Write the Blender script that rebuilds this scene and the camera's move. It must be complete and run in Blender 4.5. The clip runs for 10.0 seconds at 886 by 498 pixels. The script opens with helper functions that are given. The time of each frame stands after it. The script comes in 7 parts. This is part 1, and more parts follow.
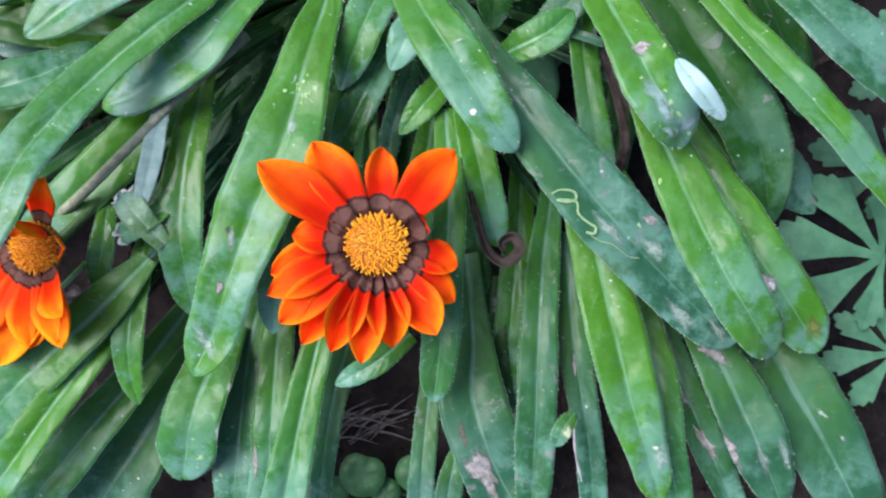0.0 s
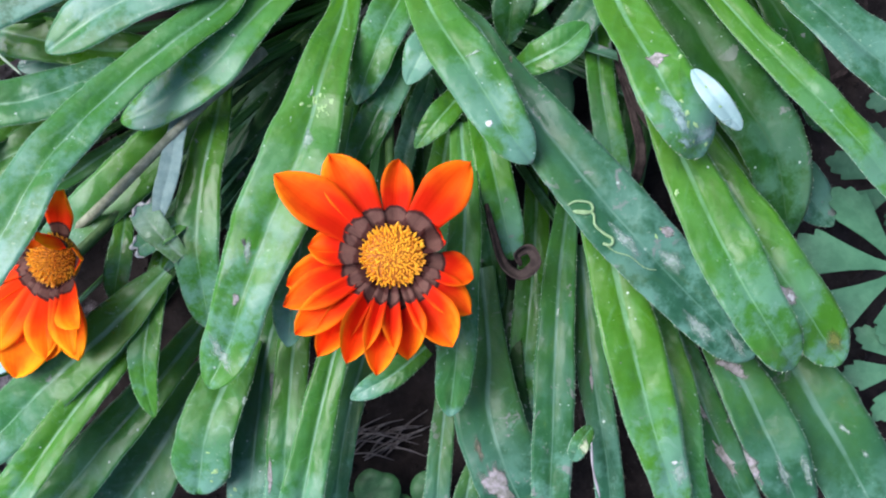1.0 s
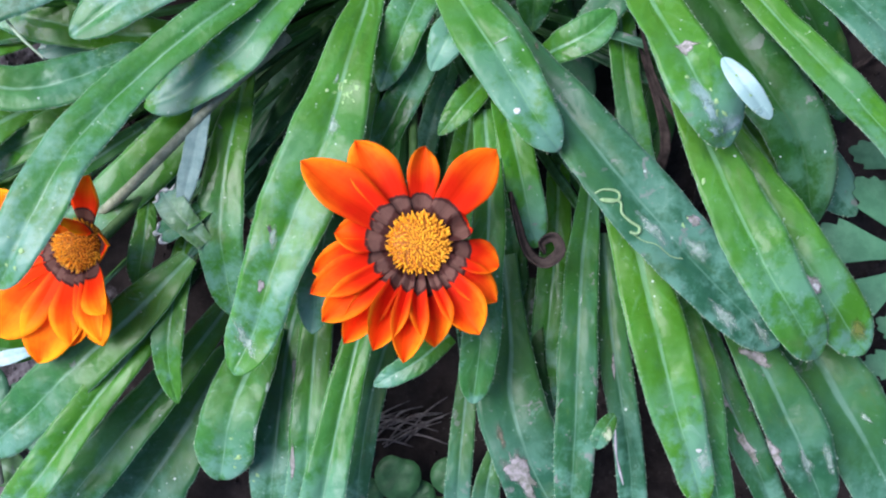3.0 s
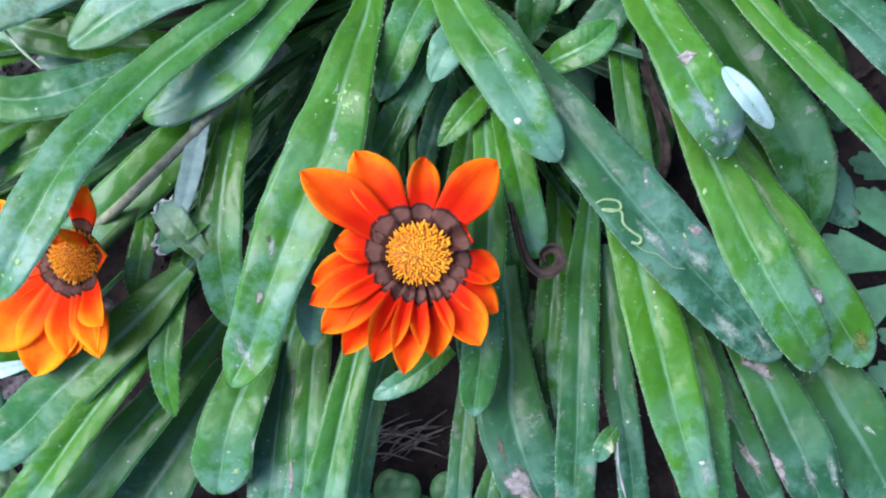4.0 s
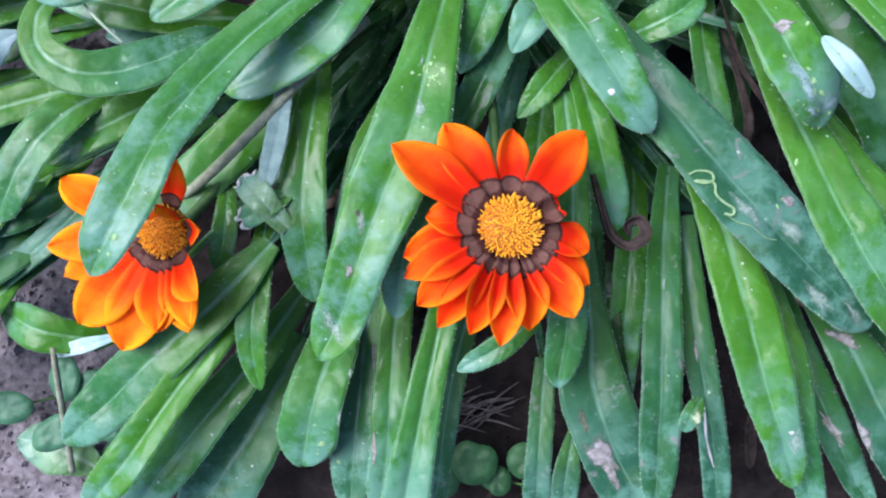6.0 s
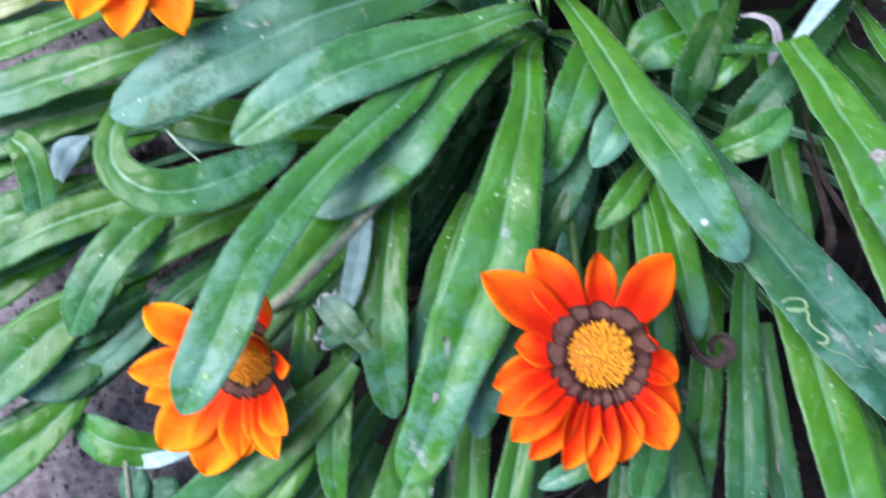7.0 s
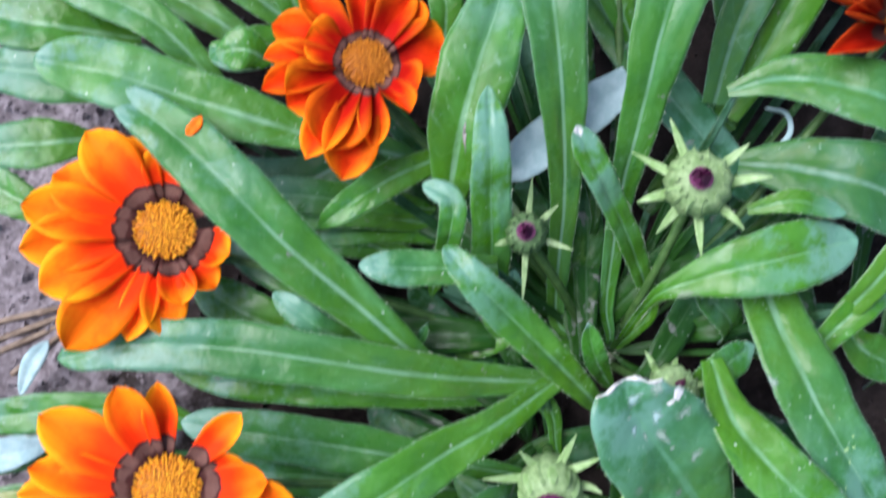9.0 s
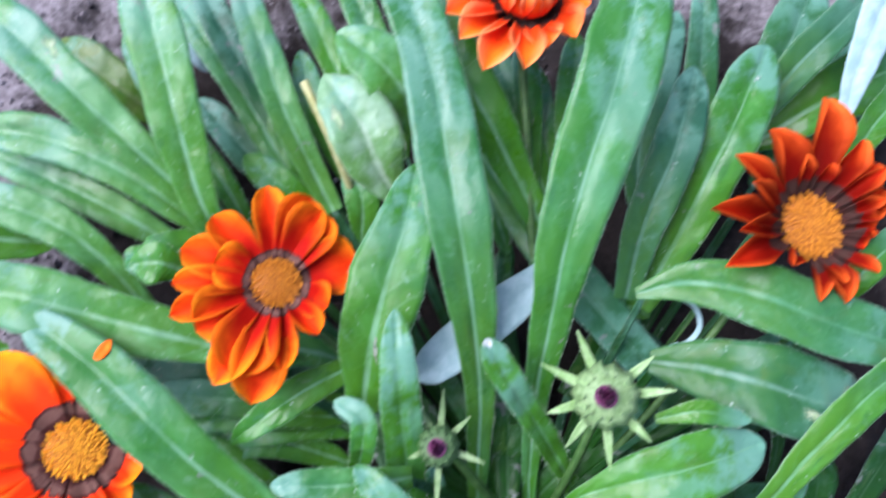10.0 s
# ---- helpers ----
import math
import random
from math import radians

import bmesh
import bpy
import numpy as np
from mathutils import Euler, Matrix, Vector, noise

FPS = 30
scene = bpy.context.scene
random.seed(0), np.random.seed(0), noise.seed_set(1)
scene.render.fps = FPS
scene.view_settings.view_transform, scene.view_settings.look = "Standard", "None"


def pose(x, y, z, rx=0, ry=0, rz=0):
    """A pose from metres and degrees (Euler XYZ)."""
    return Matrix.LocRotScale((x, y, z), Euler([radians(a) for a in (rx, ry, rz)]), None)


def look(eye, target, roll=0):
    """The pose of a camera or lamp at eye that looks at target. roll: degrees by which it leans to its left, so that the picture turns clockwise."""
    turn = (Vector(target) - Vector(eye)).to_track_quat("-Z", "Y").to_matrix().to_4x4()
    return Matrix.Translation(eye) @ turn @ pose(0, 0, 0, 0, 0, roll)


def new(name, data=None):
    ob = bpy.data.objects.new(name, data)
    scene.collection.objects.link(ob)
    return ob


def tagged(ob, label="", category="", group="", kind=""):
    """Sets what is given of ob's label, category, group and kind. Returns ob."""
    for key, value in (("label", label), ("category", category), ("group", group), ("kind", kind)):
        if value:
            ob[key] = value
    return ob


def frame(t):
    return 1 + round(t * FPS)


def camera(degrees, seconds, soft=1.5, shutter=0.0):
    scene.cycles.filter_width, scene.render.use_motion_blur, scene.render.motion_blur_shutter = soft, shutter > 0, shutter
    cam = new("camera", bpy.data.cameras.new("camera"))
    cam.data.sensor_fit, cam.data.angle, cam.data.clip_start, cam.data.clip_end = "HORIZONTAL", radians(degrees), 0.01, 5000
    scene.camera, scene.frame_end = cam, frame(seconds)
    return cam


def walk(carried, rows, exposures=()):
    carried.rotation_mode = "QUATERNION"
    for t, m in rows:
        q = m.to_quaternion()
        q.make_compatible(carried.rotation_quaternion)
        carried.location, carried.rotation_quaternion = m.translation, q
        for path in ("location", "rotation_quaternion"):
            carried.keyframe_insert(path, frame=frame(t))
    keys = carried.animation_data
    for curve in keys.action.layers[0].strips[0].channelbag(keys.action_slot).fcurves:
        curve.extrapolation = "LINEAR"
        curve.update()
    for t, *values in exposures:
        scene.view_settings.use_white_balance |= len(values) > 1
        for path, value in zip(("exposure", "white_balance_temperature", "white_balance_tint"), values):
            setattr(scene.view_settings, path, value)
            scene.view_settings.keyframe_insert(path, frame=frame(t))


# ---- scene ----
from mathutils.bvhtree import BVHTree

cam = camera(56.0, 10.0, soft=2.1, shutter=0.6)

# ---- the camera's walk ----
PATH = [
    (0, (0.027, -0.024, 0.33), (0.045, 0.182, -1.66), -1.4),
    (0.5, (0.024, -0.025, 0.33), (0.017, 0.226, -1.654), -7.5),
    (1, (0.026, -0.028, 0.329), (0.017, 0.24, -1.653), -8.3),
    (1.5, (0.024, -0.029, 0.329), (0.025, 0.2, -1.658), -6.1),
    (2, (0.021, -0.031, 0.329), (0.013, 0.224, -1.655), -8.0),
    (2.5, (0.018, -0.029, 0.329), (0.01, 0.224, -1.655), -7.9),
    (3, (0.017, -0.027, 0.329), (0.009, 0.211, -1.657), -8.0),
    (3.2, (0.017, -0.027, 0.328), (0.0, 0.2, -1.659), -10.3),
    (4.3, (0.015, -0.031, 0.327), (0.026, 0.256, -1.652), -4.0),
    (4.5, (0.017, -0.033, 0.327), (0.01, 0.249, -1.653), -7.6),
    (5, (0.007, -0.029, 0.327), (-0.003, 0.218, -1.658), -8.5),
    (6.3, (-0.019, -0.022, 0.327), (-0.018, 0.189, -1.662), -6.4),
    (6.5, (-0.023, -0.015, 0.327), (-0.02, 0.208, -1.66), -6.0),
    (7, (-0.037, 0.019, 0.329), (-0.037, 0.228, -1.661), -6.9),
    (7.5, (-0.056, 0.045, 0.331), (0.005, 0.33, -1.647), 5.5),
    (8, (-0.055, 0.129, 0.343), (0.057, 0.237, -1.651), 40.3),
    (8.5, (-0.052, 0.187, 0.348), (0.063, 0.34, -1.643), 31.3),
    (9, (-0.042, 0.22, 0.351), (0.073, 0.375, -1.639), 30.4),
    (9.5, (-0.032, 0.257, 0.357), (0.095, 0.441, -1.631), 28.3),
    (10, (-0.012, 0.277, 0.362), (0.175, 0.537, -1.612), 28.4),
]
walk(cam, [(t, look(eye, target, roll)) for t, eye, target, roll in PATH],
     [(0, 1.08, 6000, 20), (4.5, 1.11, 5750, 20), (7.0, 1.14, 5700, 20), (8.5, 1.08, 6000, 20), (9.3, 1.18, 5800, 21), (10, 1.29, 5650, 22)])

# ---- world and light: a bright overcast sky, soft light from high up ----
world = bpy.data.worlds.new("overcast_sky")
scene.world = world
world.use_nodes = True
wn = world.node_tree
sky = wn.nodes.new("ShaderNodeTexSky")
sky.sky_type = "NISHITA"
sky.sun_disc = False
sky.sun_elevation, sky.sun_rotation = radians(55), radians(-66)
sky.dust_density, sky.ozone_density = 3.0, 1.0
wn.links.new(sky.outputs[0], wn.nodes["Background"].inputs[0])
wn.nodes["Background"].inputs[1].default_value = 0.074
sun = new("sun", bpy.data.lights.new("sun", "SUN"))
sun.data.energy, sun.data.angle, sun.data.color = 2.46, radians(48), (1.0, 0.98, 0.95)
sun.matrix_world = look((-0.62, 0.28, 0.96), (0, 0, 0))


# ---- materials ----
class Mat:
    """A node material with a short way to add nodes."""

    def __init__(self, name, rough=0.5, spec=0.5):
        self.m = bpy.data.materials.new(name)
        self.m.use_nodes = True
        self.t = self.m.node_tree
        self.b = self.t.nodes["Principled BSDF"]
        self.b.inputs["Roughness"].default_value = rough
        self.b.inputs["Specular IOR Level"].default_value = spec
        self.co = self.t.nodes.new("ShaderNodeTexCoord")
        self.info = self.t.nodes.new("ShaderNodeObjectInfo")

    def link(self, a, b):
        if isinstance(a, (int, float)):
            b.default_value = a
        elif isinstance(a, (tuple, list)):
            b.default_value = (*a, 1)[: len(b.default_value)]
        else:
            self.t.links.new(a, b)

    def noise(self, scale, detail=4, rough=0.55, co="Object", dist=0.0):
        n = self.t.nodes.new("ShaderNodeTexNoise")
        n.inputs["Scale"].default_value, n.inputs["Detail"].default_value = scale, detail
        n.inputs["Roughness"].default_value, n.inputs["Distortion"].default_value = rough, dist
        self.t.links.new(self.co.outputs[co] if isinstance(co, str) else co, n.inputs["Vector"])
        return n.outputs["Fac"]

    def math(self, op, a, b=0.0, c=0.0, clamp=False):
        n = self.t.nodes.new("ShaderNodeMath")
        n.operation, n.use_clamp = op, clamp
        for v, s in zip((a, b, c), n.inputs):
            self.link(v, s)
        return n.outputs[0]

    def ramp(self, x, lo, hi, a=0.0, b=1.0):
        n = self.t.nodes.new("ShaderNodeMapRange")
        n.interpolation_type = "SMOOTHSTEP"
        for v, s in zip((x, lo, hi, a, b), n.inputs):
            self.link(v, s)
        return n.outputs[0]

    def mix(self, f, a, b, kind="MIX"):
        n = self.t.nodes.new("ShaderNodeMix")
        n.data_type, n.blend_type = "RGBA", kind
        self.link(f, n.inputs[0]), self.link(a, n.inputs[6]), self.link(b, n.inputs[7])
        return n.outputs[2]

    def uv(self):
        n = self.t.nodes.new("ShaderNodeSeparateXYZ")
        self.t.links.new(self.co.outputs["UV"], n.inputs[0])
        return n.outputs[0], n.outputs[1]

    def bump(self, h, strength=0.3, dist=0.001):
        n = self.t.nodes.new("ShaderNodeBump")
        n.inputs["Strength"].default_value, n.inputs["Distance"].default_value = strength, dist
        self.t.links.new(h, n.inputs["Height"])
        self.t.links.new(n.outputs[0], self.b.inputs["Normal"])

    def color(self, c):
        self.link(c, self.b.inputs["Base Color"])
        return self.m

    def set(self, key, v):
        self.link(v, self.b.inputs[key])


def make_leaf_top(name, base, blue, light, rib, dull=0.0, deep=1.0):
    m = Mat(name, 0.36, 0.5)
    u, v = m.uv()
    d = m.math("ABSOLUTE", m.math("SUBTRACT", u, 0.5))
    rnd = m.info.outputs["Random"]
    # lengthwise co-ordinates of the blade, shifted from leaf to leaf
    along = m.t.nodes.new("ShaderNodeCombineXYZ")
    m.link(m.math("MULTIPLY", u, 2.2), along.inputs[0])
    m.link(m.math("MULTIPLY", v, 5.5), along.inputs[1])
    m.link(m.math("MULTIPLY", rnd, 61.0), along.inputs[2])
    along = along.outputs[0]
    col = m.mix(m.ramp(rnd, 0.1, 0.9), base, blue)
    # foot: yellow-green pigment and some painted shade; cooler and paler towards the tip
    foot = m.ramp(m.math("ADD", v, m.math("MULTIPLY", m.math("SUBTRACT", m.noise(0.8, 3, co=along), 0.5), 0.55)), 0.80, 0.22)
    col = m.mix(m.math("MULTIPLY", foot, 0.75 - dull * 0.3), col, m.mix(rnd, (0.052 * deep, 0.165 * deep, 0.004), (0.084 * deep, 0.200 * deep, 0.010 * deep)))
    col = m.mix(m.ramp(m.noise(0.9, 3, 0.55, co=along), 0.46, 0.76, 0, 0.62), col, light)
    col = m.mix(m.ramp(m.noise(0.75, 3, 0.6, co=along, dist=0.6), 0.58, 0.74, 0, 0.45 + dull * 0.2), col, m.mix(rnd, (0.085, 0.165, 0.018), (0.10, 0.14, 0.05)))
    col = m.mix(m.ramp(m.noise(1.2, 3, 0.6, co=along, dist=0.4), 0.42, 0.26, 0, 0.5), col, (0.020, 0.105, 0.030))
    col = m.mix(m.ramp(m.noise(150, 4, 0.6), 0.42, 0.75, 0, 0.30), col, blue)
    col = m.mix(m.ramp(m.noise(420, 3, 0.7), 0.50, 0.74, 0, 0.25), col, light)
    # a whitish bloom near the tip, part of it sky sheen put into colour
    col = m.mix(m.math("MULTIPLY", m.ramp(v, 0.45, 0.98), m.ramp(m.noise(48, 5, 0.7), 0.42, 0.58, 0, 0.88 * deep)), col, (0.158, 0.322, 0.232))
    # faint side veins, uneven
    w = m.math("SINE", m.math("MULTIPLY", m.math("ADD", m.math("ADD", v, m.math("MULTIPLY", m.noise(1.4, 2, co=along), 0.08)), m.math("MULTIPLY", d, -0.3)), 62.0))
    col = m.mix(m.math("MULTIPLY", m.ramp(w, 0.7, 1.0), m.ramp(m.noise(60), 0.45, 0.75, 0, 0.20)), col, rib)
    # rubbed whitish scuffs, dead grey-brown spots, tiny pale specks
    scuff = m.math("MULTIPLY", m.ramp(m.noise(170, 7, 0.78, dist=0.8), 0.54, 0.70), m.ramp(m.noise(28), 0.46, 0.62))
    col = m.mix(m.math("MULTIPLY", scuff, 0.42 * deep), col, (0.30, 0.45, 0.35))
    fleck = m.math("MULTIPLY", m.ramp(m.noise(850, 2, 0.5), 0.64, 0.76), m.ramp(m.noise(38, 3), 0.56, 0.68))
    col = m.mix(m.math("MULTIPLY", fleck, 0.5), col, (0.48, 0.58, 0.36))
    spot = m.math("MULTIPLY", m.ramp(m.noise(95, 4, 0.7, dist=0.4), 0.65 - dull * 0.05, 0.70 - dull * 0.05), m.ramp(m.noise(13), 0.46, 0.58))
    col = m.mix(m.math("MULTIPLY", spot, 0.8), col, (0.22, 0.21, 0.19))
    vor = m.t.nodes.new("ShaderNodeTexVoronoi")
    vor.inputs["Scale"].default_value = 150
    m.t.links.new(m.co.outputs["Object"], vor.inputs["Vector"])
    speck = m.math("LESS_THAN", m.math("ADD", vor.outputs["Distance"], m.math("MULTIPLY", m.noise(900), 0.06)), 0.10)
    col = m.mix(m.math("MULTIPLY", speck, m.ramp(m.noise(45), 0.50, 0.60, 0, 0.8)), col, (0.55, 0.62, 0.52))
    # finer white dots: surface glints painted into the leaf colour
    glints = m.t.nodes.new("ShaderNodeTexVoronoi")
    glints.inputs["Scale"].default_value = 310
    m.t.links.new(m.co.outputs["Object"], glints.inputs["Vector"])
    col = m.mix(m.math("MULTIPLY", m.math("LESS_THAN", glints.outputs["Distance"], 0.11), m.ramp(m.noise(60), 0.50, 0.64, 0, 0.55)), col, (0.55, 0.64, 0.54))
    # the midrib: a felted band at the foot that narrows to a fine pale line, and the thin pale margin
    wide = m.ramp(v, 0.0, 0.85, 0.095, 0.016)
    ribm = m.math("SUBTRACT", 1.0, m.ramp(d, m.math("MULTIPLY", wide, 0.35), wide))
    col = m.mix(m.math("MULTIPLY", ribm, m.ramp(m.noise(1.8, 3, co=along), 0.25, 0.65, 0.22, 0.80)), col, rib)
    col = m.mix(m.ramp(d, 0.474, 0.498, 0, 0.48), col, rib)
    h = m.math("ADD", m.math("MULTIPLY", m.noise(85, 3), 1.7), m.math("ADD", m.math("MULTIPLY", w, 0.06), m.math("MULTIPLY", m.noise(600, 3), 0.16)))
    m.bump(h, 0.42, 0.0012)
    m.set("Roughness", m.ramp(m.noise(55, 3), 0.32, 0.68, 0.23 + dull * 0.08, 0.46 + dull * 0.05))
    m.set("Specular IOR Level", 0.30 - dull * 0.08)
    col = m.mix(1.0, col, (0.78, 0.88, 0.90), "MULTIPLY")
    return m.color(col)


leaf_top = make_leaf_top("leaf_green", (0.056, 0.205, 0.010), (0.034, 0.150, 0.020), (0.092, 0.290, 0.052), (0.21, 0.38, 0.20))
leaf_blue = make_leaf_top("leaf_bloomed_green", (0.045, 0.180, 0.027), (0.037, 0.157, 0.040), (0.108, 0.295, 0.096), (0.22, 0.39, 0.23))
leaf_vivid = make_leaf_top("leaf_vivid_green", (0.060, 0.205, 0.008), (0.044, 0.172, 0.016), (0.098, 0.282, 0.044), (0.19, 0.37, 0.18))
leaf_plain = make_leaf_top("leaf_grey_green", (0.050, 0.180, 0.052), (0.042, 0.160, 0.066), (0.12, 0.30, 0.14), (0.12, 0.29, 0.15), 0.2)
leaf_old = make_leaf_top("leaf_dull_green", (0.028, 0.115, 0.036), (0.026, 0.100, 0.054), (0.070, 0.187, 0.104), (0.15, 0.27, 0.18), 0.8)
# darkest green: shade deep inside the clumps is put into this colour
leaf_dark_shaded = make_leaf_top("leaf_dark_shaded_green", (0.016, 0.078, 0.005), (0.010, 0.052, 0.010), (0.030, 0.115, 0.018), (0.06, 0.125, 0.05), 1.2, 0.40)
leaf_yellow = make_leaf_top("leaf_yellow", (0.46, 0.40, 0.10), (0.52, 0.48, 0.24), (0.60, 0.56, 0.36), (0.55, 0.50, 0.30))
# paler green: sky glare on the outer leaves is put into the colour
leaf_pale_glare = make_leaf_top("leaf_pale_glare_green", (0.085, 0.250, 0.045), (0.070, 0.225, 0.062), (0.150, 0.350, 0.130), (0.24, 0.42, 0.24))
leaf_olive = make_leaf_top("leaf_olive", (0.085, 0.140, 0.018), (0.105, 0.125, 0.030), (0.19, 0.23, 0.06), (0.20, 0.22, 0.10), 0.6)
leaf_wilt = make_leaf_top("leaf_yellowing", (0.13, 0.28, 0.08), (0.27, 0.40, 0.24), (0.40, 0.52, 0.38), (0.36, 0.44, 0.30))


def mark(name, a, b, scale=400, rough=0.7, bump=0.3, spec=0.3, soft=0.75, most=0.9):
    """A stain that thins out towards its edge (v runs from its middle to its rim)."""
    m = Mat(name, rough, spec)
    _, v = m.uv()
    col = m.mix(m.ramp(m.noise(scale, 5, 0.65), 0.35, 0.68), a, b)
    m.bump(m.noise(scale * 2, 4), bump, 0.0008)
    m.set("Alpha", m.ramp(m.math("ADD", v, m.math("MULTIPLY", m.math("SUBTRACT", m.noise(scale * 0.9, 5, 0.7), 0.5), 1.1)), 0.95, 0.95 - soft, 0, most))
    return m.color(col)


def plain(name, a, b, scale=200, rough=0.7, bump=0.3, spec=0.4, vary=0.25, isles=False):
    m = Mat(name, rough, spec)
    col = m.mix(m.ramp(m.noise(scale, 5, 0.65), 0.35, 0.68), a, b)
    chance = m.info.outputs["Random"]
    if isles:
        chance = m.t.nodes.new("ShaderNodeNewGeometry").outputs["Random Per Island"]
    col = m.mix(m.math("MULTIPLY", chance, vary), col, b)
    m.bump(m.noise(scale * 2.5, 4), bump, 0.0008 if bump < 0.7 else 0.003)
    return m.color(col)


leaf_under = plain("leaf_felted_underside", (0.26, 0.41, 0.41), (0.40, 0.55, 0.55), 180, 0.85, 0.3)
# a darker, less blue underside for one narrow leaf
leaf_darker_under = plain("leaf_darker_underside", (0.17, 0.28, 0.25), (0.27, 0.39, 0.35), 180, 0.85, 0.3)
rib_green = plain("pale_rib", (0.20, 0.33, 0.14), (0.28, 0.42, 0.22), 300, 0.5)
petal_white = plain("pale_tongue", (0.25, 0.41, 0.38), (0.36, 0.52, 0.50), 120, 0.5, 0.2)
scab_lilac = mark("dead_spot", (0.17, 0.18, 0.14), (0.40, 0.37, 0.37), 420, 0.8, 0.5, soft=0.45, most=0.95)
scab_tan = mark("scorched_spot", (0.09, 0.095, 0.055), (0.20, 0.18, 0.14), 500, 0.85, 0.4, soft=0.8, most=0.8)
scab_dark = mark("dark_pit", (0.015, 0.015, 0.015), (0.12, 0.12, 0.12), 1500, 0.8, 0.5, soft=0.6, most=0.95)
scab_white = plain("white_crust", (0.50, 0.52, 0.48), (0.70, 0.72, 0.68), 900, 0.7, 0.4)
scab_pale = mark("pale_scuff", (0.24, 0.38, 0.28), (0.46, 0.54, 0.48), 700, 0.5, 0.3, soft=0.8, most=0.62)
# pale glints on leaves painted as colour, on top of the low roughness
scab_glint = mark("painted_sheen", (0.24, 0.41, 0.35), (0.48, 0.66, 0.64), 260, 0.12, 0.2, 0.9, soft=0.8, most=0.75)
scab_olive = mark("yellowed_tip", (0.085, 0.150, 0.022), (0.17, 0.185, 0.045), 160, 0.5, 0.3, soft=0.9, most=0.8)
scab_cream = mark("bleached_tip", (0.24, 0.38, 0.17), (0.50, 0.56, 0.38), 220, 0.6, 0.3, soft=0.8, most=0.9)
scab_yellow = plain("yellow_fleck", (0.20, 0.38, 0.12), (0.32, 0.48, 0.22), 900, 0.6, 0.3)
hair_pale = plain("pale_hairs", (0.30, 0.42, 0.26), (0.42, 0.52, 0.38), 300, 0.6)
stalk_green = plain("stalk_green", (0.034, 0.095, 0.018), (0.070, 0.150, 0.036), 240, 0.55)
stalk_brown = plain("stalk_brown", (0.19, 0.215, 0.135), (0.33, 0.36, 0.25), 260, 0.8)
bract_green = plain("bract_green", (0.12, 0.22, 0.07), (0.26, 0.38, 0.17), 420, 0.5)
bract_tip = plain("bract_tip", (0.19, 0.34, 0.10), (0.32, 0.47, 0.22), 300, 0.5)
bud_purple = plain("bud_purple", (0.055, 0.008, 0.038), (0.14, 0.020, 0.085), 700, 0.6)
dry_brown = plain("dry_brown", (0.014, 0.011, 0.010), (0.058, 0.044, 0.038), 240, 0.9, 0.6, 0.15)
dry_grey = plain("dry_grey", (0.20, 0.19, 0.20), (0.36, 0.35, 0.37), 240, 0.8, 0.5)
stalk_yellow = plain("stalk_yellow", (0.30, 0.31, 0.10), (0.46, 0.46, 0.22), 260, 0.6)
root_grey = plain("root_grey", (0.075, 0.064, 0.058), (0.19, 0.17, 0.16), 300, 0.85, 0.5)
# darker bracts for the small bud, the shade around it put into colour
bract_shaded = plain("bract_shaded", (0.045, 0.105, 0.030), (0.095, 0.170, 0.065), 420, 0.55)
straw = plain("dry_straw", (0.12, 0.085, 0.055), (0.26, 0.20, 0.14), 240, 0.75, 0.4)
clover_green = plain("clover_green", (0.022, 0.085, 0.025), (0.042, 0.14, 0.045), 260, 0.5, 0.3)
weed_green = plain("weed_green", (0.036, 0.125, 0.062), (0.066, 0.190, 0.098), 160, 0.5, 0.4)
pollen = plain("disc_floret", (0.62, 0.17, 0.004), (0.96, 0.50, 0.012), 900, 0.6, 0.2, 0.4, 0.9, True)
pollen_deep = plain("disc_floret_deep", (0.30, 0.08, 0.004), (0.64, 0.25, 0.008), 900, 0.6, 0.2, 0.4, 0.9, True)
pollen_dark = plain("disc_base", (0.26, 0.07, 0.003), (0.42, 0.15, 0.006), 900, 0.7, 0.2)


